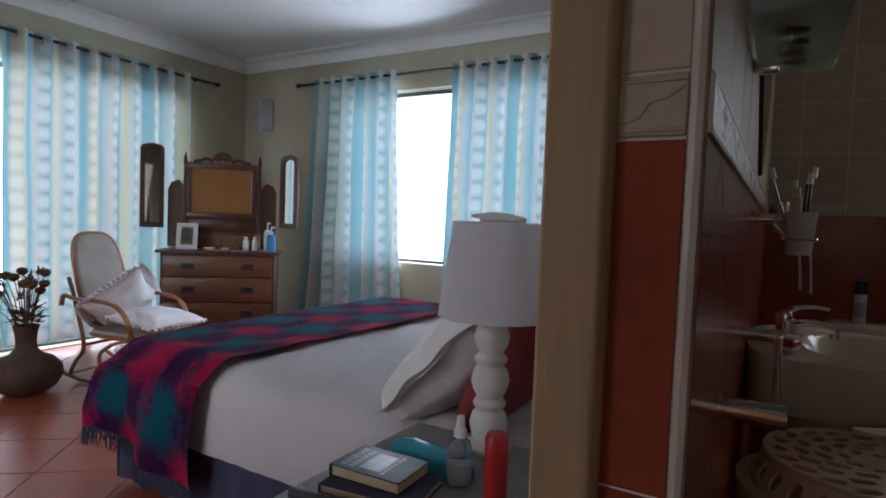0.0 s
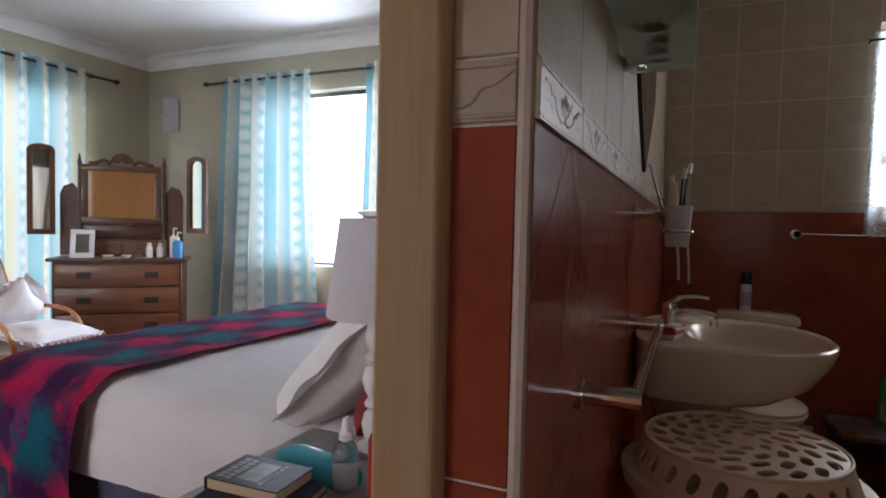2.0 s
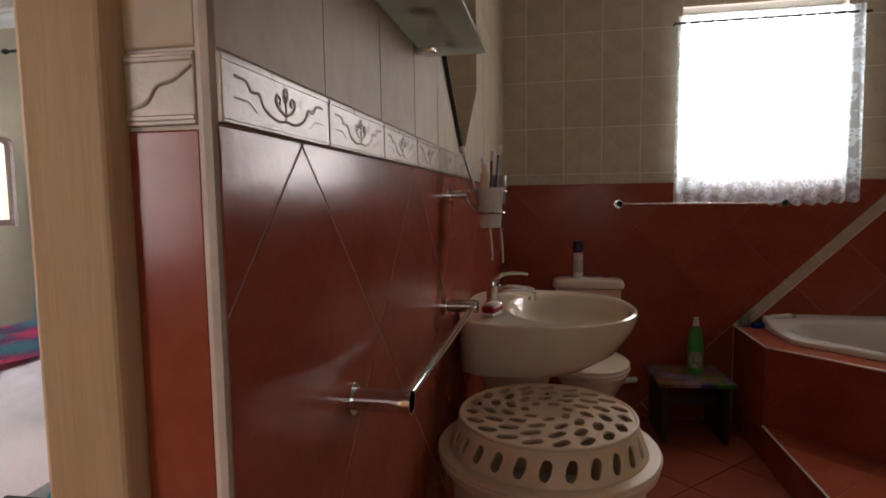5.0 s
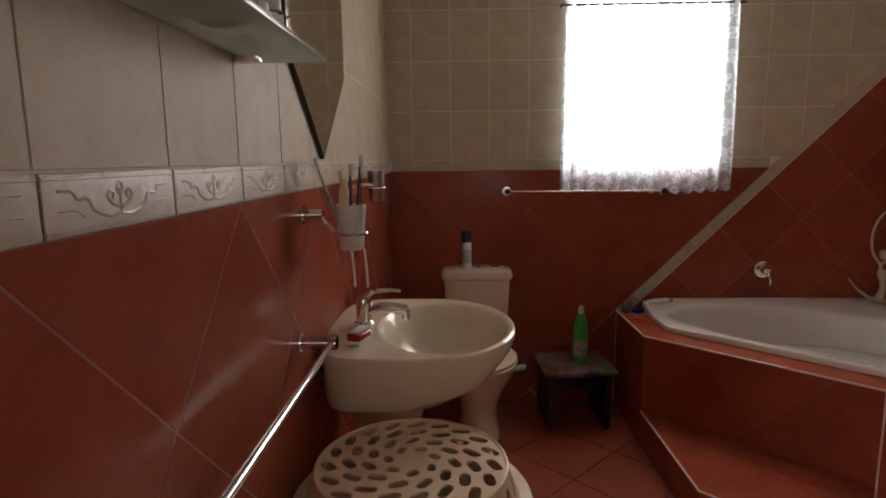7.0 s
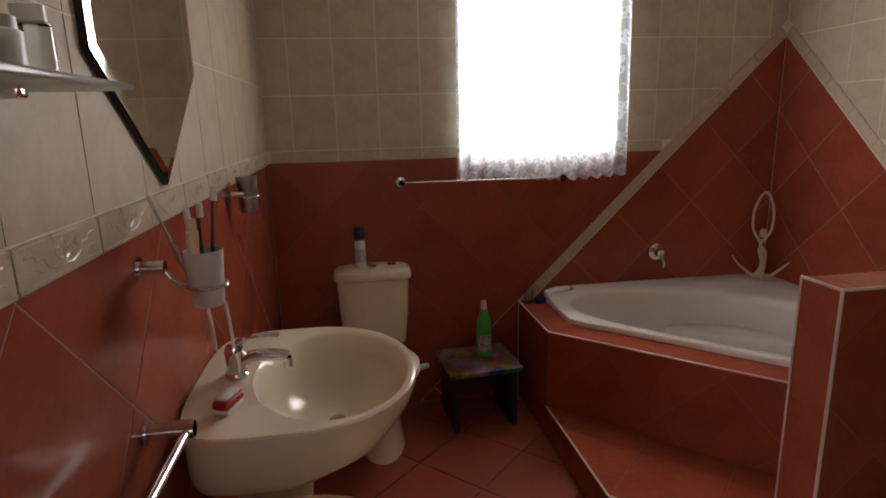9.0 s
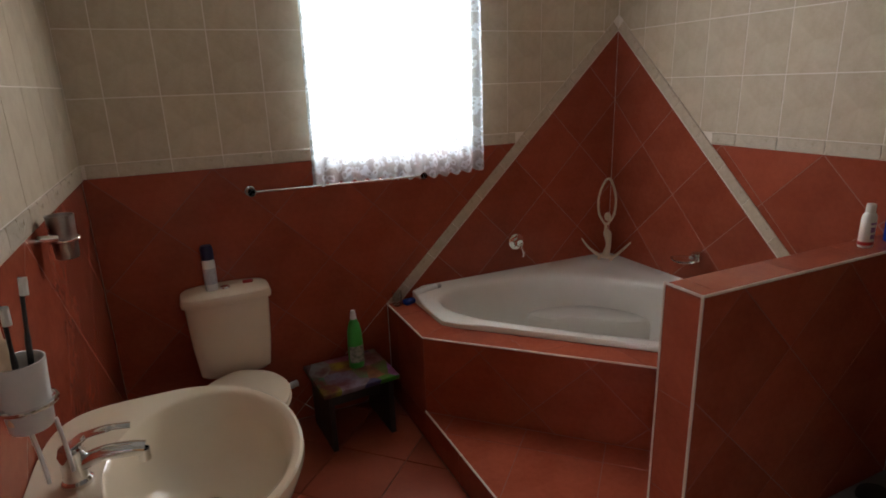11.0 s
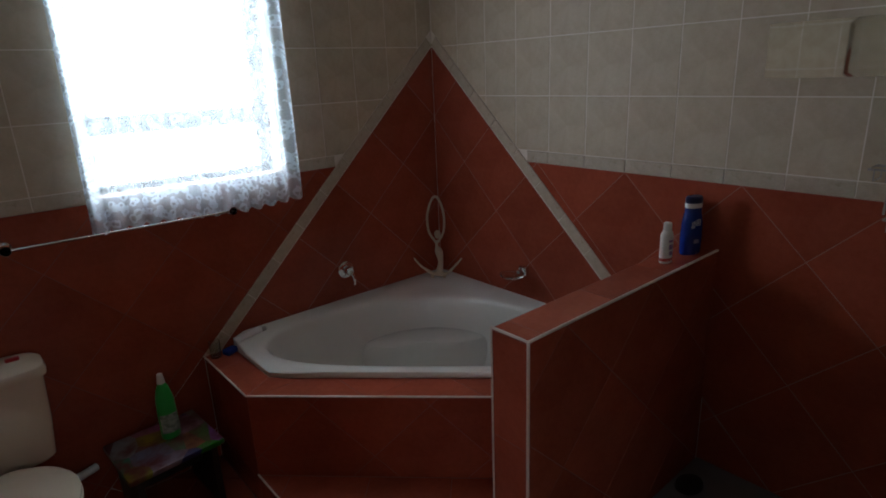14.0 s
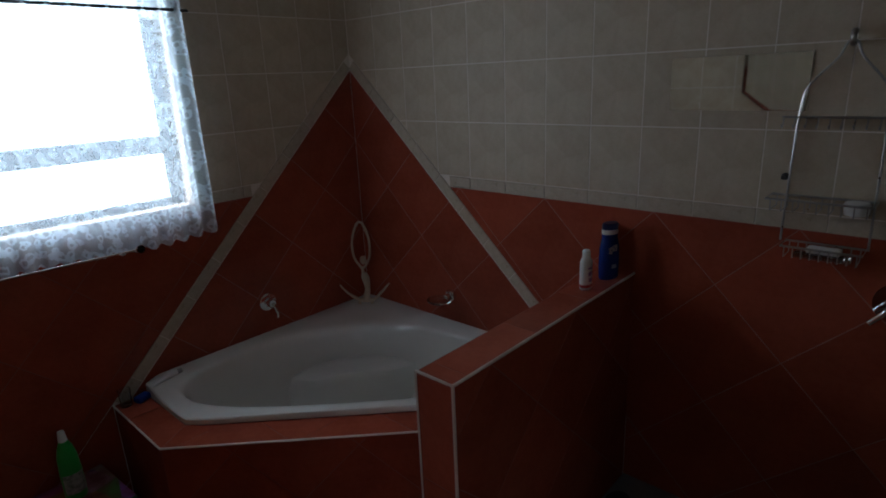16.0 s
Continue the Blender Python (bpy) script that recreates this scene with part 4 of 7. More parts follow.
def bottle(name, x, y, z, label, body, cap, prof, capprof, sy=1.0, rz=0.0, print_=None, neck=None):
    t = thing(name, x, y, z, label, "bottle", rz=rz)
    part("body", lathe(prof, 28, sy=sy), body, t)
    part("cap", lathe(capprof, 20, sy=1.0 if neck is None else neck), cap, t)
    if print_:
        (r0, z0, z1, mat) = print_
        lab = bmesh.new()
        rows = [[lab.verts.new(((r0 + 0.0006) * math.cos(a), sy * (r0 + 0.0006) * math.sin(a), z)) for a in [radians(-150 + 10 * k) for k in range(13)]] for z in (z0, z1)]
        for k in range(12):
            lab.faces.new((rows[0][k], rows[0][k + 1], rows[1][k + 1], rows[1][k]))
        part("label", lab, mat, t, "printed paper label")
    return t


bottle("cleaner_bottle", 0.985, 6.80, 0.310, "green toilet cleaner bottle with an angled neck on the stool", GREENP, WHITEP,
       [(0, 0), (0.034, 0), (0.038, 0.006), (0.038, 0.12), (0.034, 0.185), (0.026, 0.222), (0.018, 0.242), (0.014, 0.250)], [(0.014, 0.248), (0.016, 0.250), (0.011, 0.290), (0, 0.292)], 0.72,
       print_=(0.0382, 0.03, 0.115, surface("cleaner_label", (0.05, 0.10, 0.06), (0.60, 0.62, 0.58), 45.0, 0.4)))
b = bottle("lotion_bottle", 2.392, 5.418, HWZ, "white lotion bottle with red base line on the low wall", WHITEP, WHITEP,
           [(0, 0), (0.024, 0), (0.027, 0.004), (0.027, 0.100), (0.022, 0.112), (0.014, 0.118)], [(0.0145, 0.116), (0.0145, 0.140), (0.012, 0.146), (0, 0.147)], 0.75)
for z0, z1, w0, w1 in ((0.078, 0.086, -125, -55), (0.052, 0.070, -120, -75), (0.030, 0.045, -115, -60)):
    lab = bmesh.new()
    rows = [[lab.verts.new((0.0276 * math.cos(radians(w0 + (w1 - w0) * k / 6)), 0.75 * 0.0276 * math.sin(radians(w0 + (w1 - w0) * k / 6)), z)) for k in range(7)] for z in (z0, z1)]
    for k in range(6):
        lab.faces.new((rows[0][k], rows[0][k + 1], rows[1][k + 1], rows[1][k]))
    part("print_bar", lab, surface("violet_print", (0.25, 0.12, 0.30), (0.35, 0.18, 0.40), 40, 0.4), b)
part("base_line", lathe([(0.0276, 0.008), (0.0276, 0.020)], 28, sy=0.75), REDP, b)


def shampoo():
    t = thing("shampoo_bottle", 2.545, 5.405, HWZ, "dark blue shampoo bottle with pale lettering on the low wall", "bottle", rz=-20)
    ell = lambda w, d, z, n=28: [(w * math.cos(2 * math.pi * i / n), d * math.sin(2 * math.pi * i / n), z) for i in range(n)]
    part("body", loft([ell(0.040, 0.024, 0.0), ell(0.044, 0.027, 0.006), ell(0.046, 0.028, 0.06), ell(0.043, 0.027, 0.12), ell(0.036, 0.025, 0.150), ell(0.033, 0.024, 0.158), ell(0.033, 0.024, 0.176)]), BLUEP, t)
    part("collar", loft([ell(0.0335, 0.0245, 0.176), ell(0.0335, 0.0245, 0.192)]), WHITEP, t)
    part("cap", loft([ell(0.0335, 0.0245, 0.193), ell(0.0335, 0.0245, 0.212), ell(0.028, 0.02, 0.217)]), surface("navy_cap", (0.006, 0.012, 0.06), (0.01, 0.02, 0.09), 6, 0.3), t)
    cu = bpy.data.curves.new("lettering", "FONT")
    cu.body, cu.size, cu.extrude, cu.align_x = "gill", 0.036, 0.0006, "CENTER"
    tmp = bpy.data.objects.new("lettering", cu)
    scene.collection.objects.link(tmp)
    bpy.context.view_layer.update()
    me = bpy.data.meshes.new_from_object(tmp.evaluated_get(bpy.context.evaluated_depsgraph_get()))
    bpy.data.objects.remove(tmp)
    me.materials.clear()
    me.materials.append(WHITEP)
    txt = part("lettering", me, WHITEP, t, "pale printed word")
    txt.matrix_basis = pose(-0.008, -0.0286, 0.112, 90, 0, -4)
    part("emblem", box(-0.012, -0.0295, 0.045, 0.010, -0.0280, 0.060, 0.0005, 1), surface("pale_blue_print", (0.20, 0.30, 0.55), (0.3, 0.4, 0.65), 40, 0.4), t)


shampoo()
bottle("conditioner_bottle", 2.606, 5.425, HWZ, "pale conditioner bottle with a red top behind the shampoo", CUPP, REDP,
       [(0, 0), (0.020, 0), (0.023, 0.005), (0.023, 0.135), (0.021, 0.140)], [(0.0225, 0.140), (0.0225, 0.185), (0.018, 0.19), (0, 0.19)], 0.8)


def on_rim():
    t = thing("toothpaste_tube", 1.43, 6.915, 0.580, "white crumpled tube with dark print on the bath rim", "tube", rz=6)
    part("tube", loft([[(x, w * math.cos(a), 0.002 + h + h * math.sin(a)) for a in [2 * math.pi * k / 16 for k in range(16)]] for x, w, h in ((-0.085, 0.024, 0.002), (-0.04, 0.022, 0.008), (0.03, 0.017, 0.014), (0.045, 0.010, 0.012))]), WHITEP, t)
    part("cap", tube([(0.045, 0, 0.014), (0.066, 0, 0.014)], 0.0105, 14), STEEL, t)
    s = thing("blue_sponge", 1.315, 6.915, DECK, "small blue bath sponge on the tiled deck", "sponge", rz=20)
    part("foam", box(-0.032, -0.022, 0, 0.032, 0.022, 0.028, 0.009, 3), BLUEP, s)
    c = thing("small_tumbler", 1.253, 6.925, DECK, "small clear tumbler on the tiled deck", "tumbler")
    part("glass", lathe([(0, 0.004), (0.020, 0.0), (0.022, 0.002), (0.025, 0.075), (0.023, 0.075), (0.020, 0.006), (0, 0.006)], 20), CLEARP, c)


on_rim()


def tooth_mug():
    t = thing("toothbrush_holder", LX, 5.225, 1.232, "frosted tumbler of toothbrushes in a chrome wall ring", "toothbrush holder")
    part("wall_post", tube([(0, 0, 0), (0.006, 0, 0), (0.0061, 0, 0), (0.050, 0, 0)], [0.022, 0.022, 0.013, 0.013], 18), CHROME, t)
    ring = [(0.108 + 0.037 * math.cos(a), 0.04 + 0.037 * math.sin(a), -0.048) for a in [2 * math.pi * k / 32 for k in range(32)]]
    part("ring", tube(ring, 0.0042, 8, closed=True), CHROME, t)
    part("arm", tube(smooth_path([(0.044, 0, 0.0), (0.060, 0.0, -0.025), (0.080, 0.016, -0.045), (0.088, 0.026, -0.048)]), 0.0045, 10), CHROME, t)
    cup = part("tumbler", lathe([(0, -0.086), (0.026, -0.088), (0.029, -0.084), (0.036, 0.020), (0.034, 0.020), (0.027, -0.080), (0, -0.082)], 28, at=(0.108, 0.04, 0)), CUPP, t, "frosted white plastic tumbler")
    for k, (dx, dy, lx, ly, h, mat) in enumerate(((0.0, -0.02, 0.01, -0.040, 0.115, BLACK), (-0.012, 0.0, -0.022, -0.008, 0.100, WHITEP), (0.012, 0.015, 0.022, 0.03, 0.135, BLACK), (-0.02, -0.01, -0.075, -0.03, 0.13, STEEL))):
        p0, p1 = Vector((0.108 + dx * 0.6, 0.04 + dy * 0.6, -0.075)), Vector((0.108 + lx, 0.04 + ly, h))
        brush = part("toothbrush", tube(smooth_path([p0, p0.lerp(p1, 0.5), p1]), [0.0042] * 10 + [0.0030] * 7, 8), mat, t)
        d = (p1 - p0).normalized()
        part("bristles", tube([p1 - d * 0.026 + Vector((0.004, -0.005, 0)), p1 + Vector((0.004, -0.005, 0))], 0.006, 8), WHITEP, brush)
    part("tube", loft([[(0.108 - 0.012 + w * math.cos(a), 0.026 + 0.4 * w * math.sin(a) + 0.4 * h * math.sin(a), z) for a in [2 * math.pi * k / 14 for k in range(14)]] for z, w, h in ((-0.07, 0.012, 0.02), (0.02, 0.013, 0.016), (0.058, 0.012, 0.012), (0.060, 0.009, 0.009), (0.082, 0.008, 0.008))]), PLASTIC, t, "cream toothpaste tube")
    for x, y, z0, z1 in ((0.110, 0.018, -0.175, -0.088), (0.135, 0.052, -0.185, -0.088)):
        part("hanging_cord", tube(smooth_path([(x, y, z1), (x + 0.004, y, (z0 + z1) / 2), (x + 0.006, y, z0)]), 0.0032, 6), WHITEP, t)


def steel_cup():
    t = thing("steel_cup_holder", LX, 6.055, 1.262, "brushed steel cup in a chrome wall holder by the corner", "cup holder")
    part("wall_post", tube([(0, 0, 0), (0.05, 0, 0)], 0.010, 14), CHROME, t)
    part("ring", tube([(0.055 + 0.036 * math.cos(a), 0.03 + 0.036 * math.sin(a), -0.010) for a in [2 * math.pi * k / 28 for k in range(28)]], 0.004, 8, closed=True), CHROME, t)
    part("cup", lathe([(0, -0.060), (0.026, -0.062), (0.028, -0.058), (0.034, 0.055), (0.032, 0.055), (0.026, -0.054), (0, -0.056)], 28, at=(0.055, 0.03, 0)), STEEL, t)


tooth_mug()
steel_cup()


def wall_mirror():
    """A mirror with pointed top and bottom and bevelled edge, on the basin wall."""
    t = thing("wall_mirror", LX + 0.004, 5.435, 1.365, "frameless pointed hexagon mirror above the basin", "mirror")
    pts = [(0.0, 0.0), (0.312, 0.240), (0.312, 0.56), (0.0, 0.80), (-0.295, 0.56), (-0.295, 0.235)]
    c = (0, 0.4)
    bm = bmesh.new()
    rings = []
    for x, k in ((0.001, 1.0), (0.008, 1.0), (0.010, 0.93)):
        rings.append([bm.verts.new((x, c[0] + (y - c[0]) * k, c[1] + (z - c[1]) * k)) for y, z in pts])
    for a, b2 in zip(rings, rings[1:]):
        for i in range(6):
            bm.faces.new((a[i], a[(i + 1) % 6], b2[(i + 1) % 6], b2[i]))
    bm.faces.new(rings[-1])
    part("glass", bm, MIRROR, t, smooth=False)
    bm = bmesh.new()
    lo = [bm.verts.new((-0.0036, y * 1.012, 0.4 + (z - 0.4) * 1.012)) for y, z in pts]
    hi = [bm.verts.new((0.0060, y * 1.012, 0.4 + (z - 0.4) * 1.012)) for y, z in pts]
    for i in range(6):
        bm.faces.new((lo[i], lo[(i + 1) % 6], hi[(i + 1) % 6], hi[i]))
    bm.faces.new(lo)
    part("dark_edge", bm, BLACK, t, smooth=False)


def glass_shelf():
    t = thing("glass_shelf", LX, 4.72, 1.525, "frosted green glass bathroom shelf on chrome brackets", "shelf")
    part("shelf", box(0.008, -0.42, 0.0, 0.138, 0.212, 0.008, 0.002, 2), GREENGLASS, t, "frosted green glass")
    for y in (-0.34, 0.265 - 0.12):
        part("bracket", box(0.0, y - 0.012, -0.010, 0.045, y + 0.012, 0.018, 0.004, 2), CHROME, t)
    for k, (x, y, r, h, m) in enumerate(((0.055, 0.13, 0.020, 0.075, CLEARP), (0.05, 0.07, 0.024, 0.055, WHITEP), (0.06, 0.0, 0.018, 0.09, CLEARP), (0.05, -0.07, 0.026, 0.06, PLASTIC))):
        j = thing("cosmetic_jar", x, 4.72 + y, 1.533, ("clear glass cosmetic jar on the shelf", "white cosmetic jar on the shelf", "slim clear cosmetic bottle on the shelf", "cream cosmetic pot on the shelf")[k], "jar")
        part("jar", lathe([(0, 0), (r, 0), (r, h * 0.75), (r * 0.8, h * 0.8)], 20), m, j)
        part("lid", lathe([(r * 0.82, h * 0.78), (r * 0.82, h), (0, h)], 20), WHITEP, j)


wall_mirror()
glass_shelf()


def shower_mirror():
    t = thing("shower_mirror", RIGHT, 5.045, 1.660, "narrow frameless mirror strip on the shower tiles", "mirror")
    part("glass", box(-0.006, -0.207, 0, -0.0005, 0.207, 0.172, 0.0012, 1), MIRROR, t, smooth=False)


def shower_caddy():
    t = thing("shower_caddy", RIGHT, 4.745, 1.86, "dull steel wire shower caddy hanging from a hook", "shower caddy")
    w = 0.0035
    part("hook", tube(smooth_path([(0, 0, 0.02), (-0.03, 0, 0.018), (-0.032, 0, -0.005), (-0.018, 0, -0.015)]), 0.008, 10), STEEL, t)
    hoop = smooth_path([(-0.02, 0.115, -0.60), (-0.02, 0.112, -0.40), (-0.02, 0.108, -0.22), (-0.02, 0.095, -0.13), (-0.02, 0.03, -0.05), (-0.02, 0.012, -0.01), (-0.02, -0.012, -0.01), (-0.02, -0.03, -0.05), (-0.02, -0.095, -0.13), (-0.02, -0.108, -0.22), (-0.02, -0.112, -0.40), (-0.02, -0.115, -0.60)], 6)
    part("hoop", tube(hoop, w, 8), STEEL, t)
    rail = part("hook_rail", tube([(-0.03, 0.15, -0.215), (-0.03, -0.15, -0.215)], w, 8), STEEL, t)
    tube_ends = [0.145, 0.115, 0.085, 0.055, 0.025, -0.005, -0.035, -0.065, -0.095, -0.125]
    for y in tube_ends:
        part("small_hook", tube(smooth_path([(-0.03, y, -0.215), (-0.036, y, -0.238), (-0.046, y, -0.246), (-0.054, y, -0.236)], 4), 0.0022, 6), STEEL, rail)
    for z, d, y0, y1, name in ((-0.455, 0.10, 0.155, -0.12, "upper_basket"), (-0.60, 0.09, 0.10, -0.11, "soap_basket")):
        loop = [(-0.012, y0, z), (-d, y0, z), (-d, y1, z), (-0.012, y1, z)]
        bk = part(name, tube(loop, w, 8, closed=True), STEEL, t)
        for k in range(9):
            y = y0 + (y1 - y0) * (k + 0.5) / 9
            part("wire", tube([(-0.014, y, z), (-0.016, y, z - 0.035), (-d + 0.004, y, z - 0.035), (-d, y, z)], 0.0018, 6), STEEL, bk)
    part("suction_knob", tube([(0, 0.128, -0.40), (-0.018, 0.128, -0.40), (-0.019, 0.128, -0.40), (-0.030, 0.128, -0.40)], [0.012, 0.008, 0.006, 0.006], 12), BLACK, t, "small black suction knob")
    s = thing("soap_dish", RIGHT - 0.05, 4.735, 1.232, "pale soap in a clear plastic dish on the wire basket", "soap dish")
    part("dish", box(-0.036, -0.075, -0.005, 0.036, 0.075, 0.012, 0.005, 2), CLEARP, s)
    part("soap", box(-0.024, -0.045, 0.010, 0.024, 0.045, 0.028, 0.008, 3), SHEET, s)
    p = thing("soap_pot", RIGHT - 0.055, 4.67, 1.372, "small white pot in the wire basket", "pot")
    part("pot", lathe([(0, 0), (0.030, 0), (0.034, 0.03), (0.030, 0.036), (0, 0.037)], 22), WHITEP, p)


def shower_mixer():
    t = thing("shower_mixer", RIGHT, 4.535, 1.11, "chrome shower mixer with a long lever", "shower mixer")
    part("rose", tube([(0, 0, 0), (-0.012, 0, 0)], 0.065, 30), CHROME, t)
    part("body", tube([(-0.012, 0, 0), (-0.055, 0, 0), (-0.060, 0, 0)], [0.026, 0.026, 0.020], 24), CHROME, t)
    part("lever", tube(smooth_path([(-0.050, 0.0, 0.01), (-0.062, 0.03, -0.02), (-0.066, 0.060, -0.055)]), [0.012] * 8 + [0.009] * 9, 10), CHROME, t)


shower_mirror()
shower_caddy()
shower_mixer()


def lace_curtain():
    t = thing("lace_curtain", 0.895, BACK - 0.045, 1.19, "short white lace net curtain with a scalloped hem", "curtain")
    W, H = 0.865, 0.955
    def place(s, v):
        fold = 0.010 * math.sin(2 * math.pi * 13 * s + 0.6 * math.sin(9 * s)) * (0.6 + 0.4 * (1 - v))
        edge = 1.0 if 0.06 < s < 0.92 else 1.9
        x = W * s + 0.02 * (s - 0.5) * (1 - v)
        z = H * v
        if v < 0.08:
            z -= 0.016 * abs(math.sin(math.pi * 14 * s)) * (1 - v / 0.08)
        return Vector((x, fold * edge, z + 0.010 * math.sin(7 * s) * (1 - v)))
    part("net", sheet(150, 40, place, 0.0, lambda s, v: (s, v)), LACE, t)
    t2 = thing("curtain_rod", 0.87, BACK - 0.045, 2.108, "thin black curtain rod across the bathroom window", "curtain rod")
    part("rod", tube([(0, 0, 0), (0.915, 0, 0)], 0.006, 10), BLACK, t2)
    for x in (0.01, 0.905):
        part("bracket", tube([(x, 0, 0), (x, 0.045, 0)], 0.005, 8), BLACK, t2)


lace_curtain()

# ---- bedroom ----


def curtain(name, m, width, height, folds, label, depth=0.045, flare=0.0, group=""):
    """An eyelet curtain in deep folds; m: lower left, x along the rod, z up."""
    t = new(name)
    t.matrix_basis = m
    tagged(t, label, "curtain", group)
    rng = random.Random(int(width * 1000) + folds)
    ph = [rng.uniform(-0.5, 0.5) for _ in range(folds + 2)]

    def place(s, v):
        k = s * folds
        i = int(k)
        p = ph[i] + (ph[i + 1] - ph[i]) * (k - i)
        top = max(0.0, (v - 0.9) * 10)
        d = depth * (0.75 + 0.25 * p + 0.2 * noise.noise(Vector((s * 9, v * 2.0, width))))
        y = d * math.sin(2 * math.pi * (k + 0.12 * p * (1 - v)))
        x = width * s + flare * (1 - v) ** 1.5 * (s - 0.5) + 0.012 * math.sin(4 * math.pi * k) * (1 - 0.5 * v) + 0.015 * noise.noise(Vector((s * 5, v * 3.0, 4.0)))
        return Vector((x, y, height * v + 0.012 * math.sin(2 * math.pi * k * 0.5) * (1 - v)))
    part("cloth", sheet(folds * 12, 24, place, 0.0, lambda s, v: (s * width * 1.7, v * height)), CURTAIN, t, "thin cloth in teal, cream and sand stripes with pale dots")
    for k in range(folds):
        part("eyelet", tube([(width * (k + 0.5) / folds, 0.026 * math.cos(a) , height - 0.055 + 0.026 * math.sin(a)) for a in [2 * math.pi * q / 16 for q in range(16)]], 0.004, 6, closed=True), STEEL, t)
    return t


curtain("curtain", pose(-5.065, 5.62, 0.085, 0, 0, 90), 1.60, 2.47, 9, "long teal and cream dotted curtain drawn across the glazed door", group="bedroom curtains", depth=0.05, flare=0.0)
curtain("curtain", pose(-5.065, 4.12, 0.085, 0, 0, 90), 1.48, 2.47, 8, "long teal and cream dotted curtain drawn across the glazed door", group="bedroom curtains", depth=0.05)
curtain("curtain", pose(-4.06, 7.885, 0.05), 1.02, 2.51, 7, "teal and cream dotted curtain gathered beside the bedroom window", group="bedroom curtains", depth=0.05, flare=0.28)
curtain("curtain", pose(-2.46, 7.885, 0.05), 1.30, 2.51, 9, "teal and cream dotted curtain hanging over the window side", group="bedroom curtains", depth=0.055, flare=0.10)


def rod(name, a, b, out, label):
    a, b, w = Vector(a), Vector(b), Vector(out)
    t = thing(name, *a, label, "curtain rod")
    part("rod", tube([(0, 0, 0), b - a], 0.013, 12), BLACK, t)
    d = (b - a).normalized()
    for p in (Vector(), b - a):
        part("finial", tube([p - d * 0.028, p - d * 0.02, p, p + d * 0.02, p + d * 0.028], [0.008, 0.020, 0.025, 0.020, 0.008], 14), BLACK, t)
    for k in (0.06, 0.94):
        part("bracket", tube([(b - a) * k, (b - a) * k - w * 0.085], 0.008, 8), BLACK, t)


rod("curtain_rod", (-5.065, 3.95, 2.515), (-5.065, 7.53, 2.515), (1, 0, 0), "black curtain rod with ball ends above the glazed door")
rod("curtain_rod", (-4.27, 7.885, 2.515), (-0.95, 7.885, 2.515), (0, -1, 0), "black curtain rod with ball ends above the bedroom window")


def sconce():
    t = thing("wall_light", -4.81, BACK_Y, 2.08, "white glass wall light, switched off, in the bedroom corner", "wall light")
    part("back_plate", box(-0.06, -0.018, 0.02, 0.06, 0, 0.30, 0.004, 1), WHITEP, t)
    shade = sheet(16, 10, lambda s, v: Vector((0.105 * (2 * s - 1), -0.022 - 0.075 * math.cos(0.5 * math.pi * (2 * s - 1)), 0.34 * v)), 0.006)
    part("shade", shade, SHADE, t)
    part("clip", box(-0.115, -0.06, 0.15, -0.100, -0.02, 0.18, 0.004, 1), CHROME, t)


sconce()


DS = 0.90
DR = pose(-4.102, 6.818, 0.126, 0, 0, 41.35)


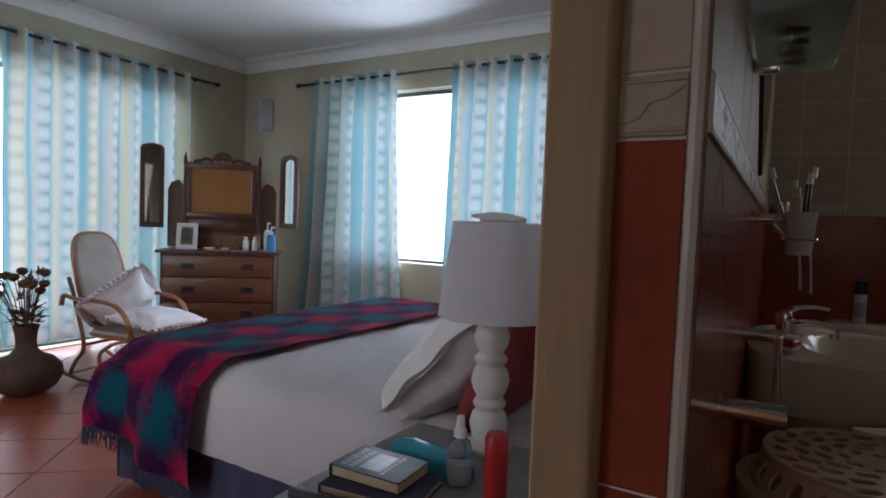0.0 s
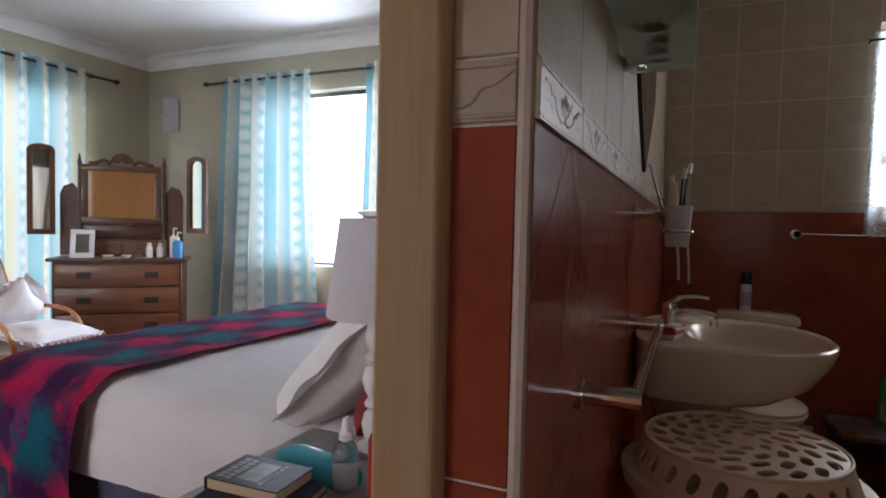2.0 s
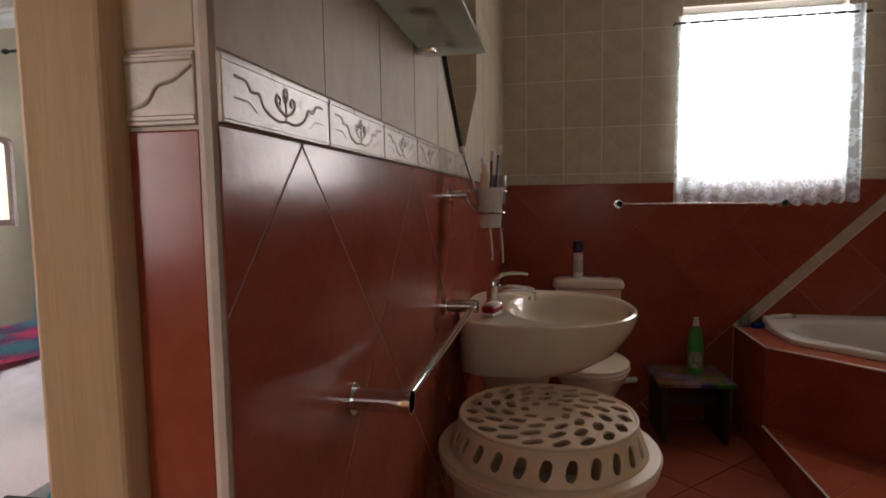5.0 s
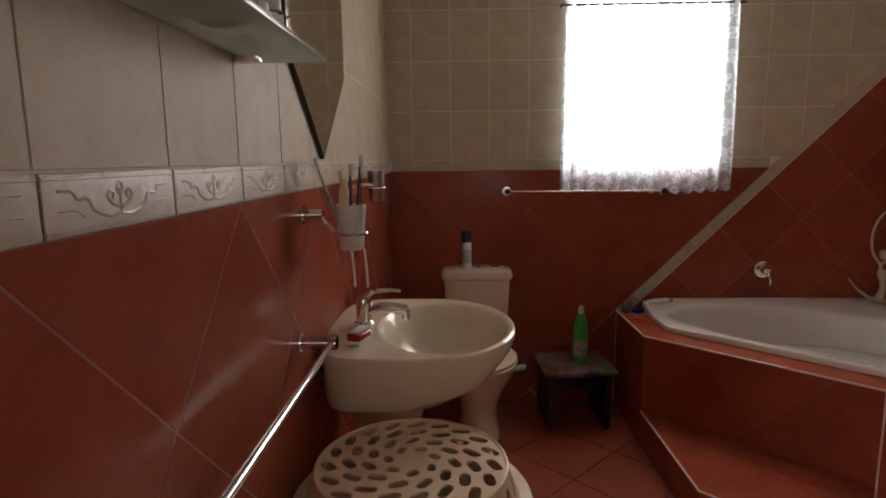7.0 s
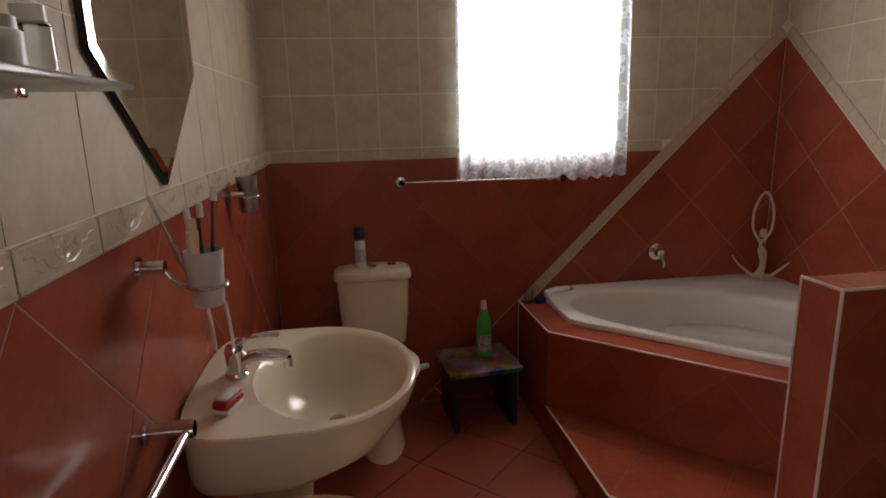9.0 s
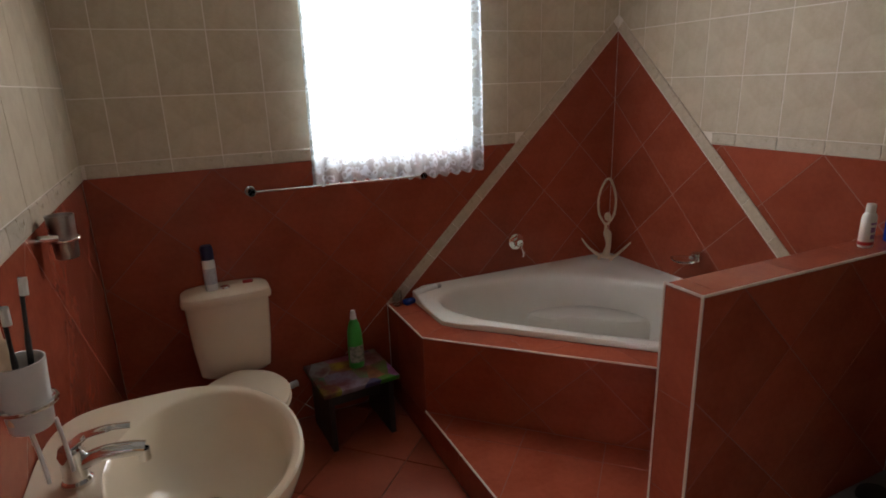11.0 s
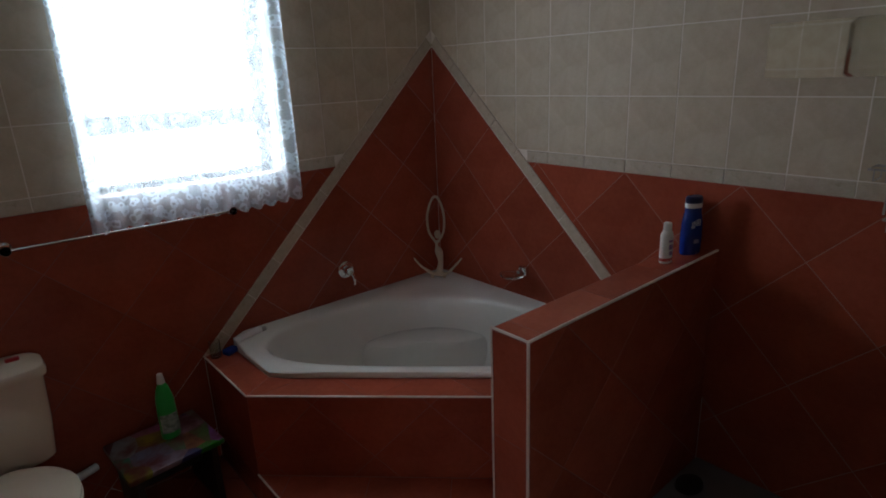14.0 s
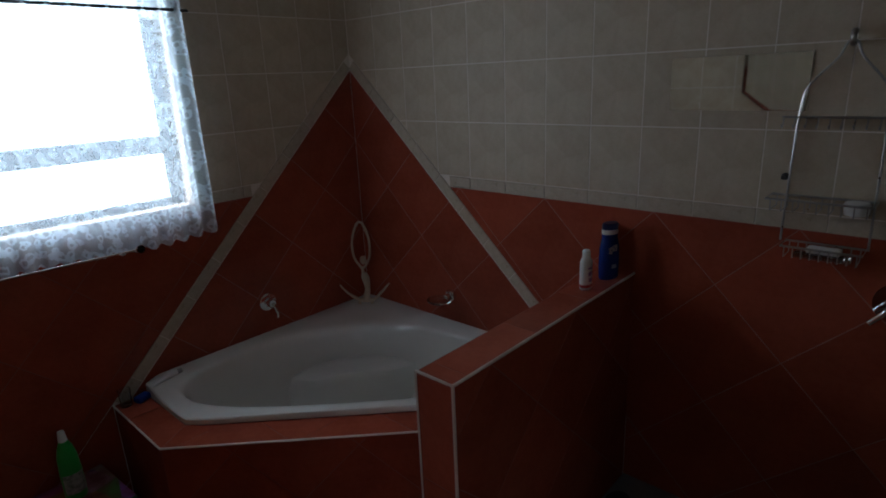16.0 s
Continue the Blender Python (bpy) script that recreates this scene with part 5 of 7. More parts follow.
def dresser():
    t = thing("dressing_table", *DR.translation, "dark oak dressing table with a triple mirror across the corner", "dressing table", rz=41.35)
    t.scale = (DS, DS, DS)
    part("carcass", box(-0.520, 0.012, 0.10, 0.520, 0.44, 0.79, 0.004, 1), DARKWOOD, t)
    part("top", box(-0.560, -0.025, 0.79, 0.560, 0.46, 0.82, 0.008, 3), DARKWOOD, t)
    part("plinth", box(-0.530, 0.004, -0.09, 0.530, 0.45, 0.10, 0.006, 2), DARKWOOD, t)
    for x in (-0.49, 0.49):
        for y in (0.04, 0.40):
            part("foot", lathe([(0, 0), (0.022, 0), (0.030, 0.015), (0.024, 0.03), (0.032, 0.055), (0, 0.056)], 14, at=(x, y, -0.14)), DARKWOOD, t)
    for z0, z1 in ((0.575, 0.765), (0.335, 0.555), (0.115, 0.315)):
        d = part("drawer", box(-0.495, -0.006, z0, 0.495, 0.02, z1, 0.006, 2), MIDWOOD, t)
        for x in (-0.27, 0.27):
            h = part("handle_plate", box(x - 0.058, -0.0105, (z0 + z1) / 2 - 0.028, x + 0.058, -0.006, (z0 + z1) / 2 + 0.028, 0.0015, 1), BLACK, d, "dark metal handle plate")
        for x in (-0.27, 0.27):
            part("handle", tube(smooth_path([(x - 0.036, -0.010, (z0 + z1) / 2 + 0.006), (x - 0.03, -0.030, (z0 + z1) / 2 - 0.010), (x + 0.03, -0.030, (z0 + z1) / 2 - 0.010), (x + 0.036, -0.010, (z0 + z1) / 2 + 0.006)], 5), 0.005, 8), BLACK, d)
    # upper stage: small drawers, uprights and shaped wings
    part("jewel_case", box(-0.33, 0.30, 0.82, 0.27, 0.45, 0.985, 0.006, 2), DARKWOOD, t)
    for x0, x1 in ((-0.315, -0.035), (-0.025, 0.255)):
        d = part("small_drawer", box(x0, 0.292, 0.845, x1, 0.302, 0.960, 0.003, 1), MIDWOOD, t)
        part("knob", lathe([(0, 0.016), (0.010, 0.014), (0.010, 0.008), (0.005, 0.004), (0.005, -0.002)], 12), BLACK, d).matrix_basis = pose((x0 + x1) / 2, 0.292, 0.90, 90, 0, 0)
    part("back_rail", box(-0.40, 0.36, 0.985, 0.34, 0.40, 1.13, 0.006, 2), DARKWOOD, t)
    for s, c in ((-1, -0.40), (1, 0.34)):
        pts = [(c, 0.83), (c + s * 0.15, 0.83), (c + s * 0.15, 1.40), (c + s * 0.12, 1.47), (c + s * 0.05, 1.50), (c, 1.43)]
        bm = bmesh.new()
        f0 = [bm.verts.new((x, 0.355, z)) for x, z in pts]
        f1 = [bm.verts.new((x, 0.385, z)) for x, z in pts]
        bm.faces.new(f0), bm.faces.new(f1[::-1])
        for i in range(len(pts)):
            bm.faces.new((f0[i], f0[(i + 1) % len(pts)], f1[(i + 1) % len(pts)], f1[i]))
        part("wing_panel", bm, DARKWOOD, t)
        part("upright", lathe([(0.018, 0.98), (0.020, 1.05), (0.014, 1.10), (0.018, 1.4), (0.014, 1.66), (0.020, 1.69), (0.012, 1.73), (0.006, 1.77), (0, 1.775)], 14, at=(c + s * -0.015, 0.335, 0)), DARKWOOD, t)
    fr = part("mirror_frame", bmesh.new(), DARKWOOD, t)
    bm = bmesh.new()
    for x0, x1, z0, z1 in ((-0.365, 0.305, 1.125, 1.185), (-0.365, 0.305, 1.615, 1.675), (-0.365, -0.310, 1.185, 1.615), (0.250, 0.305, 1.185, 1.615)):
        box(x0, 0.285, z0, x1, 0.325, z1, 0.006, 2, bm)
    fr.data = finish(bm, "mirror_frame", DARKWOOD)
    part("mirror", box(-0.312, 0.300, 1.183, 0.252, 0.310, 1.617), MIRROR, fr, "square bevelled mirror", smooth=False)
    for k in range(9):
        a = radians(20 + 140 * k / 8)
        part("fan_petal", tube([(-0.03 + 0.025 * math.cos(a), 0.305, 1.685 + 0.02 * math.sin(a)), (-0.03 + 0.085 * math.cos(a), 0.305, 1.685 + 0.085 * math.sin(a))], [0.006, 0.014], 8), DARKWOOD, fr)
    crest = bmesh.new()
    tube([(-0.03 + 0.092 * math.cos(radians(a)), 0.305, 1.685 + 0.092 * math.sin(radians(a))) for a in range(0, 181, 12)], 0.010, 8, crest)
    for s in (-1, 1):
        tube(smooth_path([(-0.03 + s * 0.09, 0.305, 1.685), (-0.03 + s * 0.15, 0.305, 1.715), (-0.03 + s * 0.22, 0.305, 1.690), (-0.03 + s * 0.27, 0.305, 1.685)], 5), 0.018, 8, crest)
    part("carved_crest", crest, DARKWOOD, t, "carved fan crest")
    for s, c, z0, z1, ang in ((-1, -0.665, 1.02, 1.835, 12), (1, 0.625, 1.05, 1.79, -39)):
        w = 0.105 if s < 0 else 0.118
        arch = [(-w, z0), (w, z0), (w, z1 - 0.055)] + [(w * math.cos(radians(a)), z1 - 0.055 + 0.055 * math.sin(radians(a))) for a in range(15, 180, 15)] + [(-w, z1 - 0.055)]
        hole = [(x * 0.60, z0 + 0.05 + (z - z0) * (z1 - z0 - 0.09) / (z1 - z0)) for x, z in arch]
        bm = bmesh.new()
        rings = [[bm.verts.new((x, y, z)) for x, z in pts] for pts, y in ((arch, 0.018), (arch, -0.012), (hole, -0.016), (hole, 0.018))]
        for a, b2 in zip(rings, rings[1:] + rings[:1]):
            for i in range(len(arch)):
                bm.faces.new((a[i], a[(i + 1) % len(arch)], b2[(i + 1) % len(arch)], b2[i]))
        wing = part("side_mirror_frame", bm, DARKWOOD, t, "arched side mirror frame")
        wing.matrix_basis = pose(c, 0.25, 0, 0, 0, ang)
        bm = bmesh.new()
        f = [bm.verts.new((x * 1.02, 0.002, z)) for x, z in hole]
        bm.faces.new(f)
        g = bmesh.ops.extrude_face_region(bm, geom=bm.faces[:])
        bmesh.ops.translate(bm, verts=[v for v in g["geom"] if isinstance(v, bmesh.types.BMVert)], vec=(0, 0.006, 0))
        part("mirror", bm, MIRROR, wing, smooth=False)
    return t


dresser()


def on_dresser(name, u, v, label, category, z=0.82):
    p = DR @ (DS * Vector((u, v, z)))
    ob = thing(name, *p, label, category, rz=41.35)
    ob.scale = (DS, DS, DS)
    return ob


t = on_dresser("photo_frame", -0.31, 0.10, "white picture frame standing on the dressing table", "picture frame")
bm = bmesh.new()
for x0, x1, z0, z1 in ((-0.095, 0.095, 0.0, 0.045), (-0.095, 0.095, 0.215, 0.255), (-0.095, -0.055, 0.045, 0.215), (0.055, 0.095, 0.045, 0.215)):
    box(x0, -0.012, z0, x1, 0.010, z1, 0.004, 2, bm)
part("frame", bm, WHITEP, t).matrix_basis = pose(0, 0, 0, -10, 0, 0)
part("glass", box(-0.056, 0.0, 0.044, 0.056, 0.006, 0.216), MIRROR, t, smooth=False).matrix_basis = pose(0, 0, 0, -10, 0, 0)
part("strut", box(-0.015, 0.0, 0.0, 0.015, 0.09, 0.006), WHITEP, t)
t = on_dresser("soap_pump", 0.475, 0.09, "pump bottle of blue liquid soap on the dressing table", "soap dispenser")
part("bottle", lathe([(0, 0), (0.042, 0), (0.045, 0.006), (0.045, 0.145), (0.030, 0.165), (0.018, 0.172)], 24, sy=0.7), surface("sky_blue_liquid", (0.05, 0.24, 0.52), (0.07, 0.30, 0.60), 4, 0.15), t)
part("pump", tube(smooth_path([(0, 0, 0.168), (0, 0, 0.225), (0.004, 0, 0.240), (0.035, 0, 0.236)], 5), 0.007, 10), WHITEP, t)
part("collar", lathe([(0.018, 0.165), (0.020, 0.195), (0, 0.196)], 16), WHITEP, t)
t = on_dresser("lotion_pump", 0.43, 0.18, "tall white lotion bottle with a pump on the dressing table", "bottle")
part("bottle", lathe([(0, 0), (0.032, 0), (0.034, 0.006), (0.034, 0.19), (0.018, 0.21)], 22), LINEN, t)
part("pump", tube(smooth_path([(0, 0, 0.20), (0, 0, 0.265), (0.004, 0, 0.278), (0.03, 0, 0.275)], 5), 0.007, 10), WHITEP, t)
for u in (0.22, 0.31):
    t = on_dresser("cosmetic_bottle", u, 0.20, "small white cosmetic bottle on the dressing table", "bottle")
    part("bottle", lathe([(0, 0), (0.028, 0), (0.030, 0.005), (0.030, 0.09), (0.020, 0.105)], 20), WHITEP, t)
    part("cap", lathe([(0.020, 0.104), (0.020, 0.135), (0, 0.136)], 16), PLASTIC, t)
t = on_dresser("lace_doily", 0.02, 0.10, "white lace runner on the dressing table", "doily", 0.8205)
part("cloth", sheet(48, 8, lambda s, v: Vector((0.80 * (s - 0.5), 0.24 * (v - 0.5) + (0.012 * abs(math.sin(math.pi * 16 * s)) if v == 0 else 0), 0.002 * math.sin(20 * s))), 0.002), DOILY, t)
for u, v, r in ((-0.10, 0.08, 0.055), (0.05, 0.07, 0.045), (0.13, 0.11, 0.05)):
    t = on_dresser("trinket_dish", u, v, "small shallow trinket dish on the lace runner", "dish", 0.824)
    part("dish", lathe([(0, 0.004), (r * 0.6, 0.0), (r, 0.022), (r * 0.94, 0.024), (r * 0.55, 0.008), (0, 0.008)], 20), STEEL if u > 0.1 else PORCELAIN, t)


def rocking_chair():
    t = thing("rocking_chair", -3.80, 5.90, 0, "bentwood rocking chair with a beige upholstered back and seat", "rocking chair", rz=10)
    t.scale = (0.87, 0.87, 0.87)
    for s in (-1, 1):
        y = 0.245 * s
        part("rocker", tube(smooth_path([(-0.62, y, 0.125), (-0.42, y, 0.048), (-0.15, y, 0.019), (0.10, y, 0.017), (0.32, y, 0.042), (0.46, y, 0.115)]), 0.017, 10), BENTWOOD, t)
        part("rear_hoop", tube(smooth_path([(-0.40, y, 0.05), (-0.34, y, 0.16), (-0.26, y, 0.25), (-0.26, y, 0.36), (-0.34, y, 0.62), (-0.42, y, 0.82)]), 0.016, 10), BENTWOOD, t)
        part("front_scroll", tube(smooth_path([(0.26, y, 0.035), (0.20, y, 0.14), (0.06, y, 0.19), (-0.05, y, 0.14), (-0.08, y, 0.24), (0.04, y, 0.33), (0.22, y, 0.385)]), 0.015, 10), BENTWOOD, t)
        part("armrest", tube(smooth_path([(-0.46, y * 1.12, 0.60), (-0.43, y * 1.12, 0.68), (-0.30, y * 1.16, 0.665), (-0.02, y * 1.18, 0.665), (0.16, y * 1.18, 0.63), (0.255, y * 1.15, 0.52), (0.265, y * 1.05, 0.385)]), 0.021, 10, flat=0.75), BENTWOOD, t)
    for x, z in ((-0.26, 0.30), (0.22, 0.375), (0.30, 0.045), (-0.42, 0.055)):
        part("cross_bar", tube([(x, -0.245, z), (x, 0.245, z)], 0.013, 10), BENTWOOD, t)
    seat = loft([[(0.28 * math.copysign(abs(math.cos(a)) ** 0.6, math.cos(a)) * k, 0.235 * math.copysign(abs(math.sin(a)) ** 0.6, math.sin(a)) * k, z) for a in [2 * math.pi * q / 40 for q in range(40)]] for k, z in ((0.96, 0.375), (1.0, 0.385), (1.0, 0.405), (0.95, 0.425), (0.7, 0.435), (0.1, 0.437))])
    part("seat", seat, CANE, t, "beige upholstered seat")
    part("seat_frame", tube([(0.285 * math.copysign(abs(math.cos(a)) ** 0.6, math.cos(a)), 0.240 * math.copysign(abs(math.sin(a)) ** 0.6, math.sin(a)), 0.385) for a in [2 * math.pi * q / 40 for q in range(40)]], 0.016, 8, closed=True), BENTWOOD, t)
    shape = [(0.205 * math.copysign(abs(math.cos(a)) ** 0.55, math.cos(a)), 0.37 * math.copysign(abs(math.sin(a)) ** (0.75), math.sin(a))) for a in [2 * math.pi * q / 48 for q in range(48)]]
    lean = pose(-0.37, 0, 0.80, 0, -17, 0)
    back = part("backrest", loft([[(x, y * k, z * k) for y, z in shape] for x, k in ((-0.024, 0.94), (-0.014, 1.0), (0.010, 1.0), (0.024, 0.94), (0.030, 0.7), (0.032, 0.1))]), CANE, t, "rounded beige upholstered back")
    back.matrix_basis = lean
    rim = part("back_hoop", tube([(-0.004, y * 1.06, z * 1.035) for y, z in shape], 0.015, 8, closed=True), BENTWOOD, t)
    rim.matrix_basis = lean


rocking_chair()


def frilled_cushion():
    t = thing("frilled_cushion", -3.79, 5.90, 0.400, "white cushion with a frilled edge on the rocking chair", "cushion", rz=10)
    c = part("cushion", cushion(0.43, 0.41, 0.19), SHEET, t)
    m = pose(-0.12, -0.02, 0.165, 0, -52, 0) @ pose(0, 0, 0, 0, 0, 42)
    c.matrix_basis = m

    def frill(s, v):
        a = 2 * math.pi * s
        k = 1.0 / max(abs(math.cos(a)), abs(math.sin(a))) ** 0.8
        r = (0.205 + 0.055 * v) * k
        return Vector((r * math.cos(a), r * math.sin(a) * 0.95, 0.012 * math.sin(46 * a) * v))
    f = part("frill", sheet(220, 3, frill, 0.0), SHEET, t, "gathered white frill")
    f.matrix_basis = m
    t = thing("frilled_cushion", -3.69, 5.94, 0.380, "flat white cushion with a frilled edge on the rocking chair seat", "cushion", rz=6)
    part("cushion", cushion(0.44, 0.42, 0.13), SHEET, t).matrix_basis = pose(0.07, 0, 0.07, 0, 4, 0)
    part("frill", sheet(220, 3, frill, 0.0), SHEET, t, "gathered white frill").matrix_basis = pose(0.07, 0, 0.065, 0, 4, 0)


frilled_cushion()


def floor_vase():
    t = thing("floor_vase", -4.03, 5.33, 0, "round brown clay vase on the tiled floor", "vase")
    part("body", lathe([(0, 0), (0.105, 0), (0.115, 0.008), (0.17, 0.05), (0.203, 0.115), (0.195, 0.175), (0.15, 0.225), (0.09, 0.255), (0.060, 0.29), (0.056, 0.34), (0.062, 0.39), (0.074, 0.435), (0.068, 0.437), (0.054, 0.39), (0.048, 0.30), (0, 0.28)], 40), CLAY, t)
    d = thing("dried_flowers", -4.03, 5.33, 0.30, "brown dried flowers and seed heads in the clay vase", "dried flowers")
    rng = random.Random(5)
    for k in range(26):
        a, h, sp = rng.uniform(0, 2 * math.pi), rng.uniform(0.24, 0.52), rng.uniform(0.03, 0.24)
        tip = Vector((sp * math.cos(a), sp * math.sin(a), h))
        part("stem", tube(smooth_path([(0.02 * math.cos(a), 0.02 * math.sin(a), 0.0), tip * 0.5 + Vector((0, 0, 0.04)), tip], 4), 0.0028, 5), DRY, d)
        if k % 3 == 0:
            part("seed_head", lathe([(0, -0.03), (0.022, -0.02), (0.034, 0.0), (0.026, 0.018), (0.010, 0.024), (0, 0.022)], 10, at=tip), DRY, d)
        elif k % 3 == 1:
            bm = bmesh.new()
            for q in range(14):
                b2, e = rng.uniform(0, 2 * math.pi), rng.uniform(-0.3, 1.2)
                dirn = Vector((math.cos(b2) * math.cos(e), math.sin(b2) * math.cos(e), math.sin(e)))
                tube([tip, tip + dirn * 0.025, tip + dirn * 0.055], [0.004, 0.009, 0.002], 5, bm, flat=0.3)
            part("flower_head", bm, DRY, d)
    bm = bmesh.new()
    for q in range(60):
        a, e, r = rng.uniform(0, 2 * math.pi), rng.uniform(-0.2, 0.8), rng.uniform(0.05, 0.12)
        p0 = Vector((0.03 * math.cos(a), 0.03 * math.sin(a), 0.15 + rng.uniform(0, 0.1)))
        dirn = Vector((math.cos(a) * math.cos(e), math.sin(a) * math.cos(e), math.sin(e)))
        tube([p0, p0 + dirn * r * 0.5, p0 + dirn * r], [0.003, 0.014, 0.003], 5, bm, flat=0.25)
    tagged(part("dry_leaves", bm, DRY, d), kind="stuff")


floor_vase()

# bed
BEDX0, BEDX1, BEDY0, BEDY1, BEDZ = -2.38, -0.24, 4.95, 6.74, 0.605


def bed():
    t = thing("double_bed", (BEDX0 + BEDX1) / 2, (BEDY0 + BEDY1) / 2, 0, "double bed with white covers and a navy valance", "bed")
    L, W = (BEDX1 - BEDX0) / 2, (BEDY1 - BEDY0) / 2
    part("mattress", box(-L + 0.02, -W + 0.02, 0.34, L - 0.02, W - 0.02, BEDZ - 0.025, 0.11, 4), SHEET, t)
    part("base", box(-L + 0.05, -W + 0.05, 0.12, L - 0.05, W - 0.05, 0.34, 0.02, 2), NAVY, t)
    for x in (-L + 0.12, L - 0.12):
        for y in (-W + 0.12, W - 0.12):
            part("foot", lathe([(0, 0), (0.03, 0), (0.035, 0.12), (0, 0.121)], 14, at=(x, y, 0)), BLACK, t)

    def skirt(s, v):
        per = 4 * (L + W)
        d = s * per
        for (x0, y0, x1, y1) in ((-L, -W, L, -W), (L, -W, L, W), (L, W, -L, W), (-L, W, -L, -W)):
            n = math.hypot(x1 - x0, y1 - y0)
            if d <= n + 1e-6:
                k = d / n
                ox, oy = (y1 - y0) / n, -(x1 - x0) / n
                w = (0.010 * math.sin(d * 42) + 0.006 * math.sin(d * 17)) * (1 - v) - 0.015
                return Vector((x0 + (x1 - x0) * k + ox * w, y0 + (y1 - y0) * k + oy * w, 0.04 + 0.33 * v))
            d -= n
        return Vector((-L, -W, 0.04 + 0.33 * v))
    part("valance", sheet(420, 5, skirt, 0.0), NAVY, t, "gathered navy valance")


bed()


def coverlet():
    """White cover over the bed, rolling softly over its sides and hanging down with creases."""
    L0, L1, y0, y1 = BEDX0 + 0.03, BEDX1 + 0.0, BEDY0, BEDY1
    drop, R = 0.325, 0.13
    half, arc = (y1 - y0) / 2 + 0.012, 0.13 * math.pi / 2
    flat = half - R
    reach = flat + arc + drop - R

    def profile(a):
        """Sideways place, height and outward tilt (0 on top, 1 on the hanging side) at the length a from the middle."""
        b = abs(a)
        if b < flat:
            y, z, k = b, 0.0, 0.0
        elif b < flat + arc:
            g = (b - flat) / R
            y, z, k = flat + R * math.sin(g), R * (math.cos(g) - 1), math.sin(g)
        else:
            y, z, k = half, -R - (b - flat - arc), 1.0
        return math.copysign(y, a), z, k

    def place(s, v):
        x = L0 + (L1 - L0) * s
        a = (2 * v - 1) * reach
        y, z, k = profile(a)
        q = Vector((x * 2.3, a * 3.0, 1.0))
        ripple = 0.010 * noise.noise(q) + 0.006 * noise.noise(q * 3.1) + 0.0035 * noise.noise(q * 9.0)
        ripple += 0.004 * math.sin(12 * a + 3 * x + 4 * noise.noise(q * 0.8)) + 0.0018 * math.sin(70 * x + 6 * noise.noise(q * 2))
        return Vector((x, (y0 + y1) / 2 + y + math.copysign(k * (0.8 * ripple + 0.004), a), BEDZ + z + (1 - k) * ripple + 0.012))
    bm = sheet(90, 110, place, 0.008)
    t = thing("coverlet", 0, 0, 0, "creased white cotton coverlet spread over the bed", "bedspread")
    part("cloth", bm, SHEET, t)

    def foot(s, v):
        y = y0 + 0.01 + (y1 - y0 - 0.02) * s
        w = 0.012 * noise.noise(Vector((y * 4, v, 2.0))) + 0.006 * math.sin(14 * y) * (1 - v)
        return Vector((L0 - 0.016 - abs(w) + 0.016 * v ** 6, y, BEDZ - 0.24 * (1 - v) + 0.004))
    part("foot_drop", sheet(50, 10, foot, 0.006), SHEET, t, "cover hanging over the foot end")


coverlet()


def throw():
    x0, x1, y0, y1, drop = -2.44, -1.78, BEDY0 - 0.035, BEDY1 + 0.02, 0.40
    span = (y1 - y0) + drop + 0.10

    def place(s, v):
        d = v * span
        skew = 0.03 * math.sin(3.0 * v) + 0.10 * s * v
        x = x0 + (x1 - x0) * s + skew
        if d < drop:
            y, z = y0 - 0.02 - 0.035 * math.sin(math.pi * min(1, (drop - d) / drop) * 0.6), BEDZ - 0.041 - (drop - d) * (0.60 + 0.42 * s)
        else:
            y, z = y0 + (d - drop), BEDZ + 0.034
            e = d - drop
            if e < 0.14:
                z -= 0.075 * (1 - e / 0.14) ** 2
        foot = max(0.0, (BEDX0 + 0.03 - x))
        z -= 2.2 * foot ** 1.0 if d >= drop else 0.6 * foot
        q = Vector((x * 3, d * 3, 5.0))
        w = 0.014 * noise.noise(q) + 0.008 * noise.noise(q * 2.7)
        fold = 0.030 * math.sin(9 * (x - x0) * 2.0 + 0.8 * math.sin(5 * d)) * max(0.0, (drop - d) / drop)
        z = min(z, BEDZ + 0.06)
        return Vector((x, y - fold - (w if d < drop else 0), z + (abs(w) if d >= drop else 0)))
    t = thing("plaid_throw", 0, 0, 0, "fluffy plaid throw in red, teal and navy across the bed", "throw blanket")
    part("cloth", sheet(60, 120, place, 0.010, lambda s, v: (s * 0.70, v * span)), PLAID, t)
    rng = random.Random(3)
    bm = bmesh.new()
    for k in range(170):
        s = (k + rng.random()) / 170
        p = place(s, 0.0)
        tube([p, p + Vector((rng.uniform(-0.008, 0.008), rng.uniform(-0.01, 0.006), -0.035)), p + Vector((rng.uniform(-0.02, 0.02), rng.uniform(-0.015, 0.01), -0.075))], [0.0026, 0.0022, 0.001], 4, bm)
    tagged(part("fringe", bm, NAVY, t, "dark woollen fringe"), kind="stuff")


throw()


